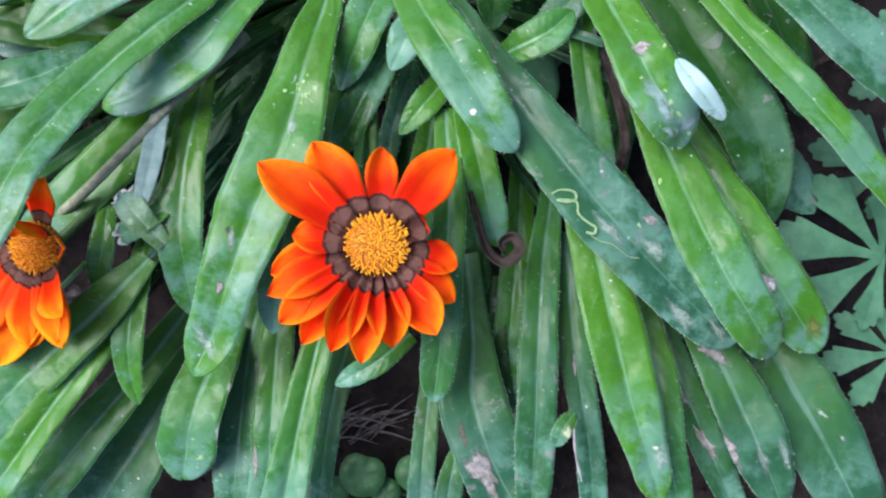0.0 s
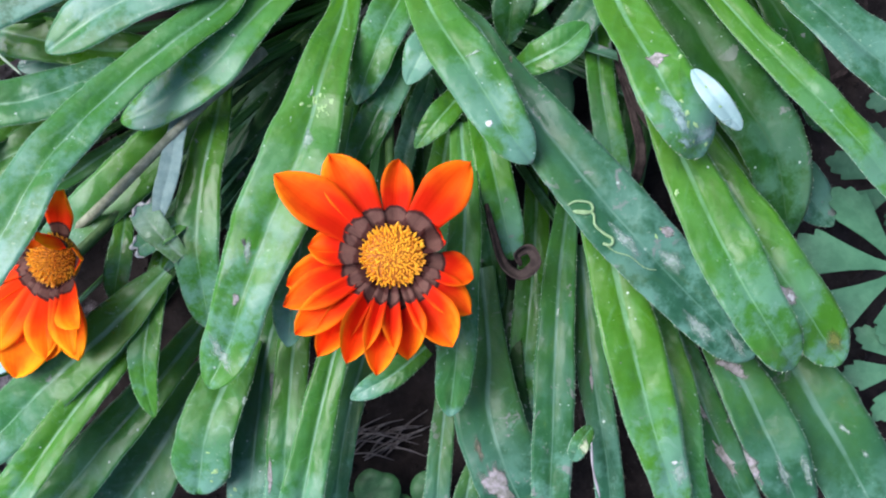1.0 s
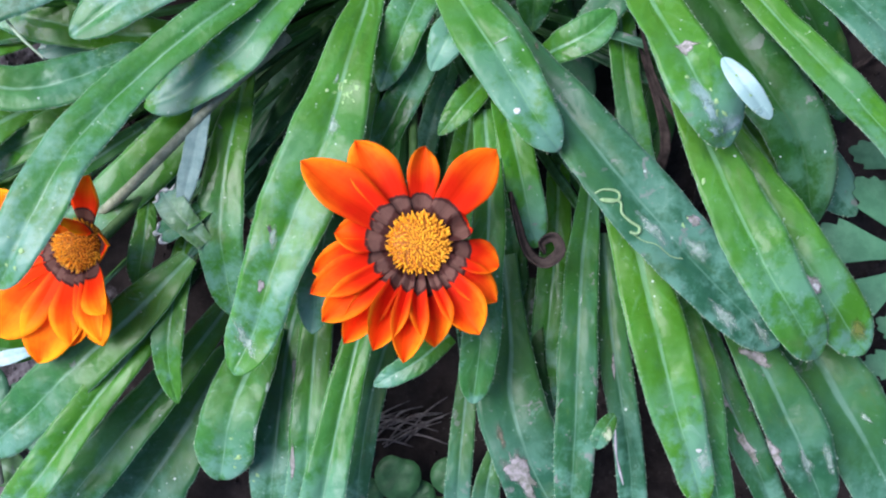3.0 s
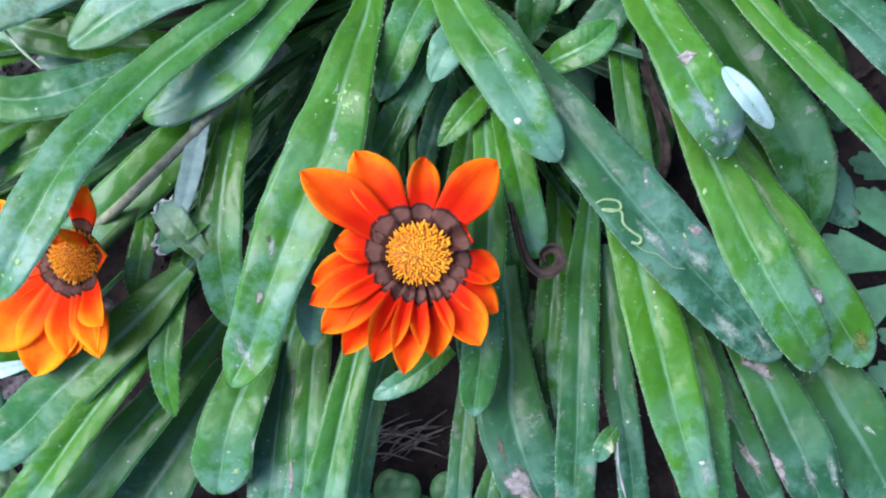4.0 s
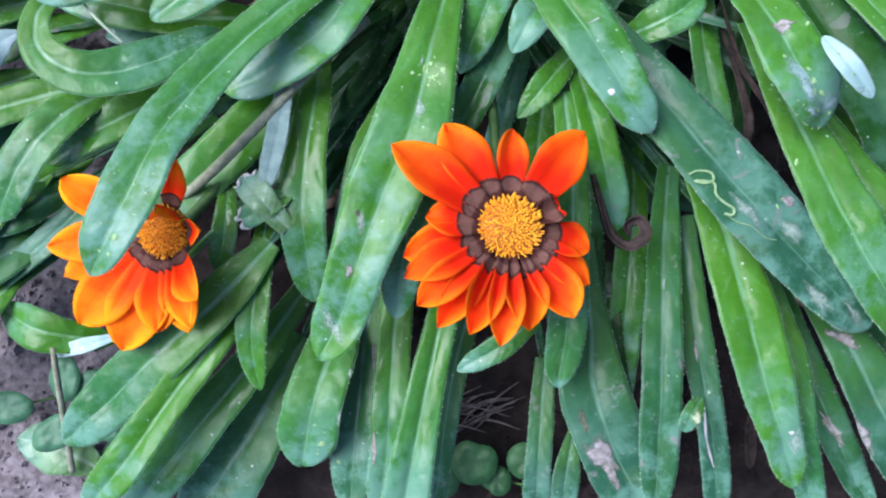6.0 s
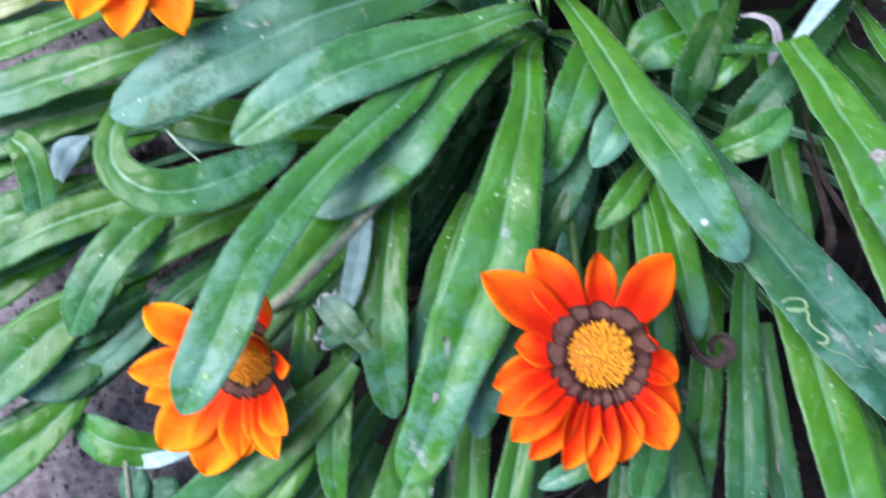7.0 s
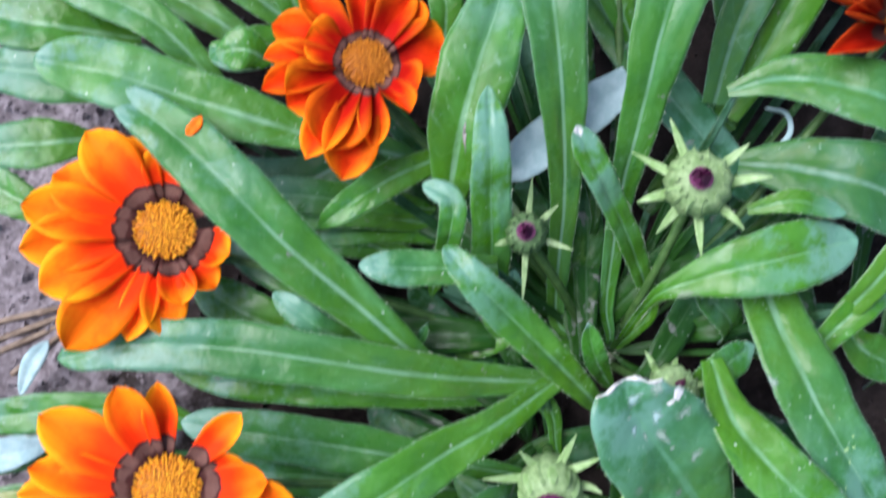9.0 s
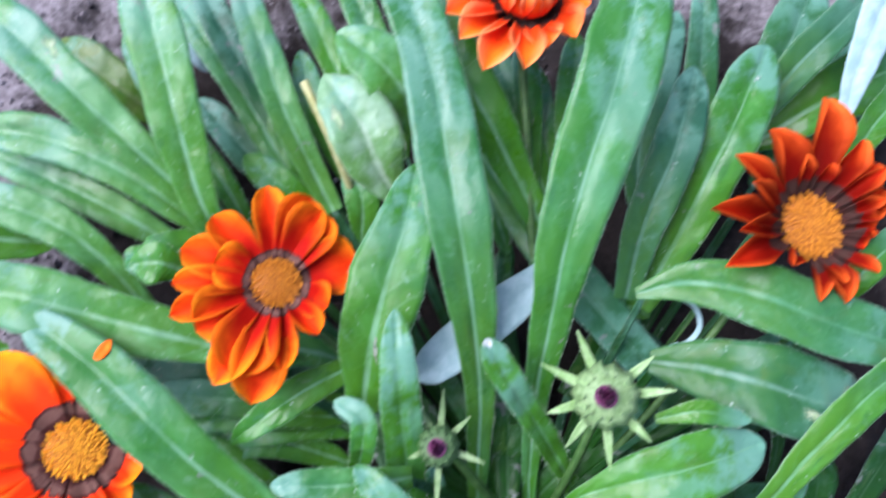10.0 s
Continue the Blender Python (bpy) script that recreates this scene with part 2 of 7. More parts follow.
def make_petal(name, inner, middle, tip, ring, foot=1.0):
    m = Mat(name, 0.6, 0.05)
    u, v = m.uv()
    d = m.math("ABSOLUTE", m.math("SUBTRACT", u, 0.5))
    rnd = m.info.outputs["Random"]
    wob = m.math("MULTIPLY", m.math("SUBTRACT", m.noise(300, 3), 0.5), 0.10)
    vv = m.math("ADD", v, wob)
    col = m.mix(m.ramp(m.math("ADD", vv, m.math("MULTIPLY", d, -0.30)), 0.36, 0.80), inner, middle)
    edge = m.math("ADD", m.math("MULTIPLY", d, 0.9), m.math("MULTIPLY", vv, 0.62))
    col = m.mix(m.math("MULTIPLY", m.ramp(edge, 0.54, 1.0), m.ramp(rnd, 0, 1, 0.55, 1.0)), col, tip)
    # fine lengthwise lines
    st = m.math("SINE", m.math("MULTIPLY", m.math("ADD", u, m.math("MULTIPLY", wob, 0.25)), 60.0))
    col = m.mix(m.ramp(st, 0.3, 1.0, 0, 0.06), col, inner)
    col = m.mix(m.ramp(m.noise(140, 3), 0.45, 0.75, 0, 0.45), col, inner)
    # brown lobe at the foot of each ray with a darker outline
    lobe = m.math("ADD", v, m.math("MULTIPLY", m.math("MULTIPLY", d, d), 0.34))
    lobe = m.math("ADD", lobe, m.math("MULTIPLY", m.math("SUBTRACT", m.noise(500, 2), 0.5), 0.05))
    dark = m.math("SUBTRACT", 1.0, m.ramp(lobe, ring, ring + 0.025))
    core = m.math("MULTIPLY", m.math("SUBTRACT", 1.0, m.ramp(lobe, ring - 0.035, ring - 0.012)), m.ramp(vv, 0.115, 0.155))
    col = m.mix(dark, col, (0.055, 0.020, 0.016))
    col = m.mix(m.math("MULTIPLY", core, 0.9), col, m.mix(m.noise(400), tuple(q * foot for q in (0.095, 0.045, 0.034)), tuple(q * foot for q in (0.180, 0.095, 0.072))))
    m.bump(m.math("ADD", m.math("MULTIPLY", st, 0.06), m.noise(260, 3)), 0.3, 0.0006)
    return m.color(col)


petal_red = make_petal("petal_red_orange", (0.60, 0.016, 0.001), (0.88, 0.085, 0.001), (0.98, 0.25, 0.002), 0.30)
petal_orange = make_petal("petal_orange", (0.86, 0.040, 0.001), (0.99, 0.185, 0.001), (1.0, 0.40, 0.002), 0.30)
petal_dark = make_petal("petal_deep_red", (0.17, 0.004, 0.001), (0.40, 0.016, 0.001), (0.86, 0.135, 0.015), 0.30, 0.4)

petal_torn = plain("petal_torn", (0.80, 0.09, 0.002), (0.98, 0.22, 0.003), 300, 0.6, 0.2, 0.1)
petal_fading = make_petal("petal_fading_orange", (0.74, 0.05, 0.002), (0.94, 0.19, 0.006), (0.95, 0.46, 0.17), 0.30, 0.4)
petal_edged = make_petal("petal_red_with_orange_margin", (0.36, 0.006, 0.001), (0.78, 0.048, 0.001), (1.0, 0.29, 0.002), 0.30)

soil_mat = Mat("soil", 0.95, 0.2)
_xyz = soil_mat.t.nodes.new("ShaderNodeSeparateXYZ")
soil_mat.t.links.new(soil_mat.co.outputs["Object"], _xyz.inputs[0])
_x, _y = _xyz.outputs[0], _xyz.outputs[1]
# dark soil under the clump; shade of the leaf gaps put into its colour
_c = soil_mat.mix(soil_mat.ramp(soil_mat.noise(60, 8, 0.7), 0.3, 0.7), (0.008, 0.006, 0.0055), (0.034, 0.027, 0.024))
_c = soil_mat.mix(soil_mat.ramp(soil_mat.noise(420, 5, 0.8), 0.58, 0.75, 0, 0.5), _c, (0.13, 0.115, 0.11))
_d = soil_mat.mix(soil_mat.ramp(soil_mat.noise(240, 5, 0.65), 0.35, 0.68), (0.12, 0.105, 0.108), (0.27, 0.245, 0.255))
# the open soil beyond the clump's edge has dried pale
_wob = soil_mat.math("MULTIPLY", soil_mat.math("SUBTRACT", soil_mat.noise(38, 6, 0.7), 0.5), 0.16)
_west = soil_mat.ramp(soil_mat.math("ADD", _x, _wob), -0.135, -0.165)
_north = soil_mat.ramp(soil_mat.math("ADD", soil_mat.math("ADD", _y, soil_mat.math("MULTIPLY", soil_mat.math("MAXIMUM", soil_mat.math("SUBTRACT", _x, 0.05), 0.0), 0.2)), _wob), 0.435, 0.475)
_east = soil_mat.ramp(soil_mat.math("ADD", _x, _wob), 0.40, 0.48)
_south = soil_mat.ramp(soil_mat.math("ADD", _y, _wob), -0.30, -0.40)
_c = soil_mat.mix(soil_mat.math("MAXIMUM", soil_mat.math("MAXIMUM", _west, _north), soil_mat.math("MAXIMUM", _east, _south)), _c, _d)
soil_mat.bump(soil_mat.noise(240, 8, 0.7), 0.45, 0.002)
soil = soil_mat.color(_c)
dry_soil = plain("dry_soil", (0.12, 0.105, 0.108), (0.27, 0.245, 0.255), 240, 0.95, 0.5, 0.2, 0.0)


# ---- helpers for meshes ----
def link_mesh(name, verts, faces, mats, mi=None, uvs=None, parent=None, label="", smooth=True):
    """One mesh object; its vertices are given in the world and kept relative to its thing's foot."""
    verts = np.asarray(verts, float)
    off = np.zeros(3)
    top = parent
    while top is not None:
        off = off + np.array(top.location)
        top = top.parent
    me = bpy.data.meshes.new(name)
    me.from_pydata((verts - off).tolist(), [], [list(map(int, f)) for f in faces])
    for m in mats if isinstance(mats, (list, tuple)) else [mats]:
        me.materials.append(m)
    if mi is not None:
        me.polygons.foreach_set("material_index", np.asarray(mi, np.int32))
    if uvs is not None:
        layer = me.uv_layers.new(name="UVMap")
        loop = np.zeros(len(me.loops), np.int32)
        me.loops.foreach_get("vertex_index", loop)
        layer.data.foreach_set("uv", np.asarray(uvs, np.float32)[loop].ravel())
    me.polygons.foreach_set("use_smooth", np.full(len(me.polygons), smooth))
    me.update()
    ob = new(name, me)
    if parent is not None:
        ob.parent = parent
    if label:
        ob["label"] = label
    return ob


def root(name, foot, label, category, group="", kind=""):
    ob = new(name)
    ob.location = foot
    ob.empty_display_size = 0.01
    return tagged(ob, label, category, group, kind)


def spline(points, n):
    """A smooth curve through the points, n places evenly along it."""
    p = np.asarray(points, float)
    if len(p) == 2:
        p = np.array([p[0], (p[0] + p[1]) / 2, p[1]])
    q = np.vstack([2 * p[0] - p[1], p, 2 * p[-1] - p[-2]])
    out = []
    for i in range(1, len(q) - 2):
        for t in np.linspace(0, 1, 24, endpoint=False):
            a, b, c, d = q[i - 1 : i + 3]
            out.append(0.5 * (2 * b + (c - a) * t + (2 * a - 5 * b + 4 * c - d) * t * t + (3 * b - a - 3 * c + d) * t**3))
    out = np.array(out + [p[-1]])
    s = np.r_[0, np.cumsum(np.linalg.norm(np.diff(out, axis=0), axis=1))]
    k = np.linspace(0, s[-1], n)
    return np.stack([np.interp(k, s, out[:, i]) for i in range(3)], 1), s[-1]


def unit(v):
    return v / np.maximum(np.linalg.norm(v, axis=-1, keepdims=True), 1e-9)


def tube(points, radii, sides=7, n=18):
    """Verts and faces of a rod along a curve, closed at both ends."""
    c, _ = spline(points, n)
    r = np.interp(np.linspace(0, 1, n), np.linspace(0, 1, len(radii)), radii)
    t = unit(np.gradient(c, axis=0))
    ref = np.array([0.31, 0.92, 0.2]) if abs(t[0][2]) > 0.6 else np.array([0.1, 0.05, 1.0])
    a = unit(np.cross(t, ref))
    b = np.cross(t, a)
    v, f = [], []
    for i in range(n):
        for k in range(sides):
            w = 2 * math.pi * k / sides
            v.append(c[i] + r[i] * (a[i] * math.cos(w) + b[i] * math.sin(w)))
    for i in range(n - 1):
        for k in range(sides):
            f.append((i * sides + k, i * sides + (k + 1) % sides, (i + 1) * sides + (k + 1) % sides, (i + 1) * sides + k))
    f.append(tuple(range(sides))[::-1])
    f.append(tuple(range((n - 1) * sides, n * sides)))
    return v, f


def along_of(points):
    """How far along the curve each point lies, from 0 to 1."""
    c, _ = spline(points, 24 * (len(points) - 1) + 1)
    c = np.array(c)
    i = [int(np.argmin(np.linalg.norm(c - np.array(p), axis=1))) for p in points]
    return np.array(i) / (len(c) - 1)


def blade(points, width, peak=0.68, foot=0.50, tip=0.8, fold=0.13, roll=0.0, twist=0.0, wave=0.04, droop=0.22, oval=False, cut=1.0, thick=0.0007, pucker=0.00085, n=56, m=12, rng=None):
    """A leaf blade along a curve: verts, faces, material index (0 top, 1 underside), uvs, and its two margins.
    width: one for each point, or the greatest; then peak: where it is widest, foot: width at the foot. tip: length of the end that closes, in widths;
    fold: how far the halves rise; roll, twist: degrees about its length; wave: ripple of the margin; droop: how far the margins bend down."""
    rng = rng or random
    c, length = spline(points, n)
    t = unit(np.gradient(c, axis=0))
    s = np.linspace(0, 1, n)
    # the stations crowd towards the tip
    s = 1 - (1 - s) ** 1.25
    c = np.stack([np.interp(s, np.linspace(0, 1, n), c[:, i]) for i in range(3)], 1)
    t = unit(np.stack([np.interp(s, np.linspace(0, 1, n), t[:, i]) for i in range(3)], 1))
    up = np.array([0.0, 0.0, 1.0])
    side = np.cross(t, up)
    weak = np.linalg.norm(side, axis=1) < 0.25
    if weak.any():
        flat = c[-1] - c[0]
        flat[2] = 0
        flat = unit(flat) if np.linalg.norm(flat) > 1e-4 else np.array([0, 1.0, 0])
        alt = np.cross(flat, up)
        side[weak] = alt
    side = unit(side)
    side = unit(side - t * (side * t).sum(1, keepdims=True))
    nor = np.cross(side, t)
    ang = np.radians(roll + twist * s)[:, None]
    side, nor = side * np.cos(ang) + nor * np.sin(ang), nor * np.cos(ang) - side * np.sin(ang)
    full, s = s, s * cut
    if isinstance(width, tuple):
        prof = np.interp(s, along_of(points), width)
        k = np.array([0.25, 0.5, 0.25])
        for _ in range(6):
            prof[1:-1] = np.convolve(prof, k, "valid")
        hw, width, last = 0.5 * prof, max(width), width[-1]
    else:
        x = np.clip(s / peak, 0, 1)
        hw = 0.5 * width * (foot + (1 - foot) * (x * x * (3 - 2 * x))) * (1 - 0.35 * np.clip((s - peak) / (1 - peak), 0, 1) ** 1.5)
        hw *= np.where(s < 0.16, 0.26 + 0.74 * np.sin(np.clip(s / 0.16, 0, 1) * math.pi / 2), 1.0)
        last = width * 0.65
    # the end closes in an arc
    y = np.clip(1 - (1 - s) * length / max((tip + 0.45) * last, 1e-4), 0, 1)
    hw = hw * (np.maximum(1 - y**2.2, 0.0) ** 0.6 if cut == 1.0 else 1 - 0.25 * y**3)
    drift = rng.uniform(0, 50)
    hw = hw * np.array([1 + 0.07 * noise.noise(Vector((drift, q * length / 0.022, 0))) for q in s])
    if oval:
        hw = 0.5 * width * np.sqrt(np.maximum(1 - (2 * s - 1) ** 2, 0.0))
        hw[0] = 0.0006
    s = full
    if cut == 1.0:
        hw[-1] = 0.0004
    u = np.linspace(-1, 1, m + 1)
    ph = rng.uniform(0, 6.28)
    k = length / 0.018
    verts, uvs = [], []
    for layer in (0, 1):
        for i in range(n):
            for j in range(m + 1):
                a = abs(u[j])
                rise = fold * a - droop * fold * 2.2 * a**3 - 0.13 * math.exp(-((a / 0.17) ** 2)) * (0.4 + fold)
                ripple = wave * a * a * (math.sin(k * s[i] * 2.1 + ph + (1.7 if u[j] > 0 else 0)) * 0.6 + math.sin(k * s[i] * 4.7 + 2 * ph + u[j]) * 0.3)
                edge = 1 + (0.018 * math.sin(k * 3.1 * s[i] + ph + (2.2 if u[j] > 0 else 0)) + 0.035 * noise.noise(Vector((s[i] * length * 260, u[j] * 0.6 + (9 if u[j] > 0 else 0), ph)))) * a * a
                p = c[i] + side[i] * (u[j] * hw[i] * edge) + nor[i] * (rise * hw[i] + ripple * 0.5 * width)
                q = Vector(p) * 95
                p = p + nor[i] * ((pucker * (1.2 * noise.noise(q * 0.8) + 0.5 * noise.noise(q * 2.1)) + 0.0017 * noise.noise(q * 0.42)) * min(1.0, hw[i] / 0.004))
                if layer:
                    p = p - nor[i] * thick * (1 - a**4) - nor[i] * 0.00012 - nor[i] * (0.0010 * math.exp(-((u[j] / 0.13) ** 2)) * (1.2 - s[i]))
                if cut < 1.0:
                    p = p + t[i] * s[i] ** 14 * (0.0035 * noise.noise(Vector((u[j] * 1.4, ph, 0))) + 0.0016 * noise.noise(Vector((u[j] * 5, ph, 3))))
                verts.append(p)
                uvs.append((0.5 + 0.5 * u[j], s[i]))
    w = m + 1
    faces, mi = [], []
    for i in range(n - 1):
        for j in range(m):
            a = i * w + j
            faces.append((a, a + 1, a + w + 1, a + w)), mi.append(0)
            b = a + n * w
            faces.append((b, b + w, b + w + 1, b + 1)), mi.append(1)
    for i in range(n - 1):
        for j in (0, m):
            a = i * w + j
            q = (a, a + w, a + w + n * w, a + n * w)
            faces.append(q if j == 0 else q[::-1]), mi.append(1)
    for j in range(m):
        a = (n - 1) * w + j
        faces.append((a, a + 1, a + 1 + n * w, a + n * w)), mi.append(1)
    verts = np.array(verts)
    return verts, faces, mi, uvs, (verts[: n * w : w], verts[m : n * w : w], side, nor, t)


rng = random.Random(11)


def bristles(margins, step=0.0016, length=0.0007):
    """Fine stiff hairs along both margins of a leaf."""
    left, right, side, nor, t = margins
    v, f = [], []
    for line, sign in ((left, -1), (right, 1)):
        s = np.r_[0, np.cumsum(np.linalg.norm(np.diff(line, axis=0), axis=1))]
        for k in np.arange(s[-1] * 0.2, s[-1] * 0.97, step):
            k = k + rng.uniform(-0.9, 0.9) * step
            i = min(int(np.searchsorted(s, k)), len(line) - 1)
            p = np.array([np.interp(k, s, line[:, a]) for a in range(3)])
            d = unit(sign * side[i] + 0.55 * t[i] + rng.uniform(-0.35, 0.35) * nor[i])
            w = t[i] * 0.00012
            q = p - d * 0.0003
            L = length * rng.uniform(0.3, 1.3)
            b = len(v)
            v += [q - w, q + w, q + nor[i] * 0.0002, p + d * L]
            f += [(b, b + 1, b + 3), (b + 1, b + 2, b + 3), (b + 2, b, b + 3)]
    return v, f


def blade_leaf(plant, points, width, mat=None, hairs=True, label="", **kw):
    """One leaf of a plant with its fringe of hairs."""
    v, f, mi, uv, margins = blade(points, width, rng=rng, **kw)
    ob = link_mesh("leaf", v, f, [mat or leaf_top, leaf_under], mi, uv, plant, label)
    if hairs:
        hv, hf = bristles(margins)
        if hv:
            tagged(link_mesh("hair_fringe", hv, hf, hair_pale, parent=ob, smooth=False), kind="stuff")
    return ob


# ---- ground ----
def build_ground():
    near = np.arange(-0.5, 0.7001, 0.006)
    far = np.array([0.75, 0.85, 1.0, 1.3, 1.8, 3, 6, 12, 30, 80.0])
    xs = np.r_[-far[::-1] - 0.0, near, far]
    ys = xs.copy()
    w = len(xs)
    v = []
    for y in ys:
        for x in xs:
            p = Vector((x, y, 0))
            h = 0.006 * noise.fractal(p * 22, 0.8, 2.1, 4) + 0.004 * noise.noise(p * 60) + 0.0022 * noise.noise(p * 140)
            v.append((x, y, h * max(0.0, min(1.0, (0.75 - max(abs(x), abs(y))) / 0.1)) - 0.024))
    f = [(j * w + i, j * w + i + 1, (j + 1) * w + i + 1, (j + 1) * w + i) for j in range(w - 1) for i in range(w - 1)]
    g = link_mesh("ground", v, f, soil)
    tagged(g, "dark crumbly garden soil, dried pale grey at its open edge", "soil", kind="structure")
    # crumbs of soil lying loose
    cv, cf = [], []
    for _ in range(2600):
        x, y, r = rng.uniform(-0.33, 0.30), rng.uniform(-0.2, 0.62), rng.uniform(0.0008, 0.0042) * rng.uniform(0.4, 1)
        p = Vector((x, y, 0))
        z = 0.006 * noise.fractal(p * 22, 0.8, 2.1, 4) + 0.004 * noise.noise(p * 60) + 0.0022 * noise.noise(p * 140) - 0.024
        b = len(cv)
        for dx, dy, dz in ((1, 0, 0), (0.2, 0.9, 0.1), (-0.9, 0.3, 0), (-0.3, -0.9, 0.1), (0.1, 0.1, 0.9), (0, 0, -0.7)):
            cv.append((x + r * dx * rng.uniform(0.7, 1.3), y + r * dy * rng.uniform(0.7, 1.3), z + r * (0.4 + dz * rng.uniform(0.7, 1.2))))
        for a, c in ((0, 1), (1, 2), (2, 3), (3, 0)):
            cf += [(b + a, b + c, b + 4), (b + c, b + a, b + 5)]
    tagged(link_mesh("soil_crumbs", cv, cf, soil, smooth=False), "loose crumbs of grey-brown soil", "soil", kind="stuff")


build_ground()


# ---- flowers ----
def petal_mesh(frame3, ang, r0, length, width, lift, curl, cup, skew, pinch, ring=0.0085, turn=0.0, seed=0.0):
    """One ray floret in the flower's own axes; frame3: centre, right, ahead, up."""
    o, ex, ey, ez = frame3
    n, m = 16, 8
    ca, sa = math.cos(ang), math.sin(ang)
    out, across = ex * ca + ey * sa, -ex * sa + ey * ca
    verts, uvs = [], []
    s = np.linspace(0, 1, n)
    rad, hgt = r0, 0.0
    tilt = lift
    cs = []
    for i in range(n):
        cs.append((rad, hgt))
        step = length / (n - 1)
        rad += step * math.cos(tilt)
        hgt += step * math.sin(tilt)
        tilt += curl / (n - 1)
    for layer in (0, 1):
        for i in range(n):
            x = s[i]
            g = (0.42 + 0.58 * min(1, x / 0.55) ** 0.9) * (1 - max(0, (x - 0.55) / 0.45) ** (2.0 + pinch)) ** 0.75
            hw = 0.5 * width * max(g, 0.015)
            for j in range(m + 1):
                u = -1 + 2 * j / m
                lift_e = cup * u * u * hw * (0.5 + x) - 0.10 * hw * math.exp(-((u / 0.25) ** 2))
                tw = turn * x * x
                crumple = 0.0020 * x * noise.noise(Vector((u * 1.1 + seed, x * 2.6, seed * 3.7)))
                p = o + out * cs[i][0] + across * (u * hw * math.cos(tw) + skew * x * x * length) + ez * (cs[i][1] + lift_e + u * hw * math.sin(tw) + crumple - (0.00045 if layer else 0))
                verts.append(p)
                k = ring / length
                uvs.append((0.5 + 0.5 * u, 0.3 * x / k if x < k else 0.3 + 0.7 * (x - k) / (1 - k)))
    w = m + 1
    faces = []
    for i in range(n - 1):
        for j in range(m):
            a = i * w + j
            faces.append((a, a + w, a + w + 1, a + 1))
            b = a + n * w
            faces.append((b, b + 1, b + w + 1, b + w))
    for i in range(n - 1):
        for j in (0, m):
            a = i * w + j
            q = (a, a + n * w, a + w + n * w, a + w)
            faces.append(q if j == 0 else q[::-1])
    return verts, faces, uvs


def disc_mesh(frame3, R, height, count, seed):
    o, ex, ey, ez = frame3
    r = random.Random(seed)
    # dome
    dv, df = [], []
    rings, seg = 7, 24
    for i in range(rings):
        a = i / (rings - 1)
        for k in range(seg):
            w = 2 * math.pi * k / seg
            dv.append(o + (ex * math.cos(w) + ey * math.sin(w)) * (R * a + 1e-5) + ez * (height * (1 - a**2.4) - 0.0015 * (a > 0.99)))
    for i in range(rings - 1):
        for k in range(seg):
            df.append((i * seg + k, (i + 1) * seg + k, (i + 1) * seg + (k + 1) % seg, i * seg + (k + 1) % seg))
    # florets in a spiral, longer and more open towards the rim
    fv, ff = [], []
    for i in range(count):
        a = math.sqrt((i + 0.5) / count)
        w = i * 2.39996 + r.uniform(-0.12, 0.12)
        d = ex * math.cos(w) + ey * math.sin(w)
        p = o + d * (R * 0.93 * a) + ez * (height * (1 - a**2.4))
        lean = unit(ez * (1.15 - 0.35 * a) + d * (1.1 * a * a + r.uniform(-0.15, 0.15)) + (ex * r.uniform(-1, 1) + ey * r.uniform(-1, 1)) * 0.28 * a)
        L = (0.0005 + 0.0010 * a**2.6) * r.uniform(0.7, 1.35)
        rad = R * (0.027 + 0.015 * r.random())
        s1 = unit(np.cross(lean, d + 0.01))
        s2 = np.cross(lean, s1)
        b = len(fv)
        for k, (hh, rr) in enumerate(((-0.2, 0.8), (0.62, 1.0), (1.0, 0.45))):
            for q in range(5):
                an = 2 * math.pi * q / 5
                fv.append(p + lean * (L * hh) + (s1 * math.cos(an) + s2 * math.sin(an)) * rad * rr)
        for k in range(2):
            for q in range(5):
                ff.append((b + k * 5 + q, b + k * 5 + (q + 1) % 5, b + k * 5 + 5 + (q + 1) % 5, b + k * 5 + 5 + q))
        ff.append(tuple(b + 10 + q for q in range(5)))
    return dv, df, fv, ff


def axes(centre, lean_x, lean_y):
    """Centre and axes of a flower head that leans by these degrees to +x and to +y."""
    ez = unit(np.array([math.tan(radians(lean_x)), math.tan(radians(lean_y)), 1.0]))
    ex = unit(np.array([1.0, 0, 0]) - ez * ez[0])
    ey = np.cross(ez, ex)
    return np.array(centre, float), ex, ey, ez


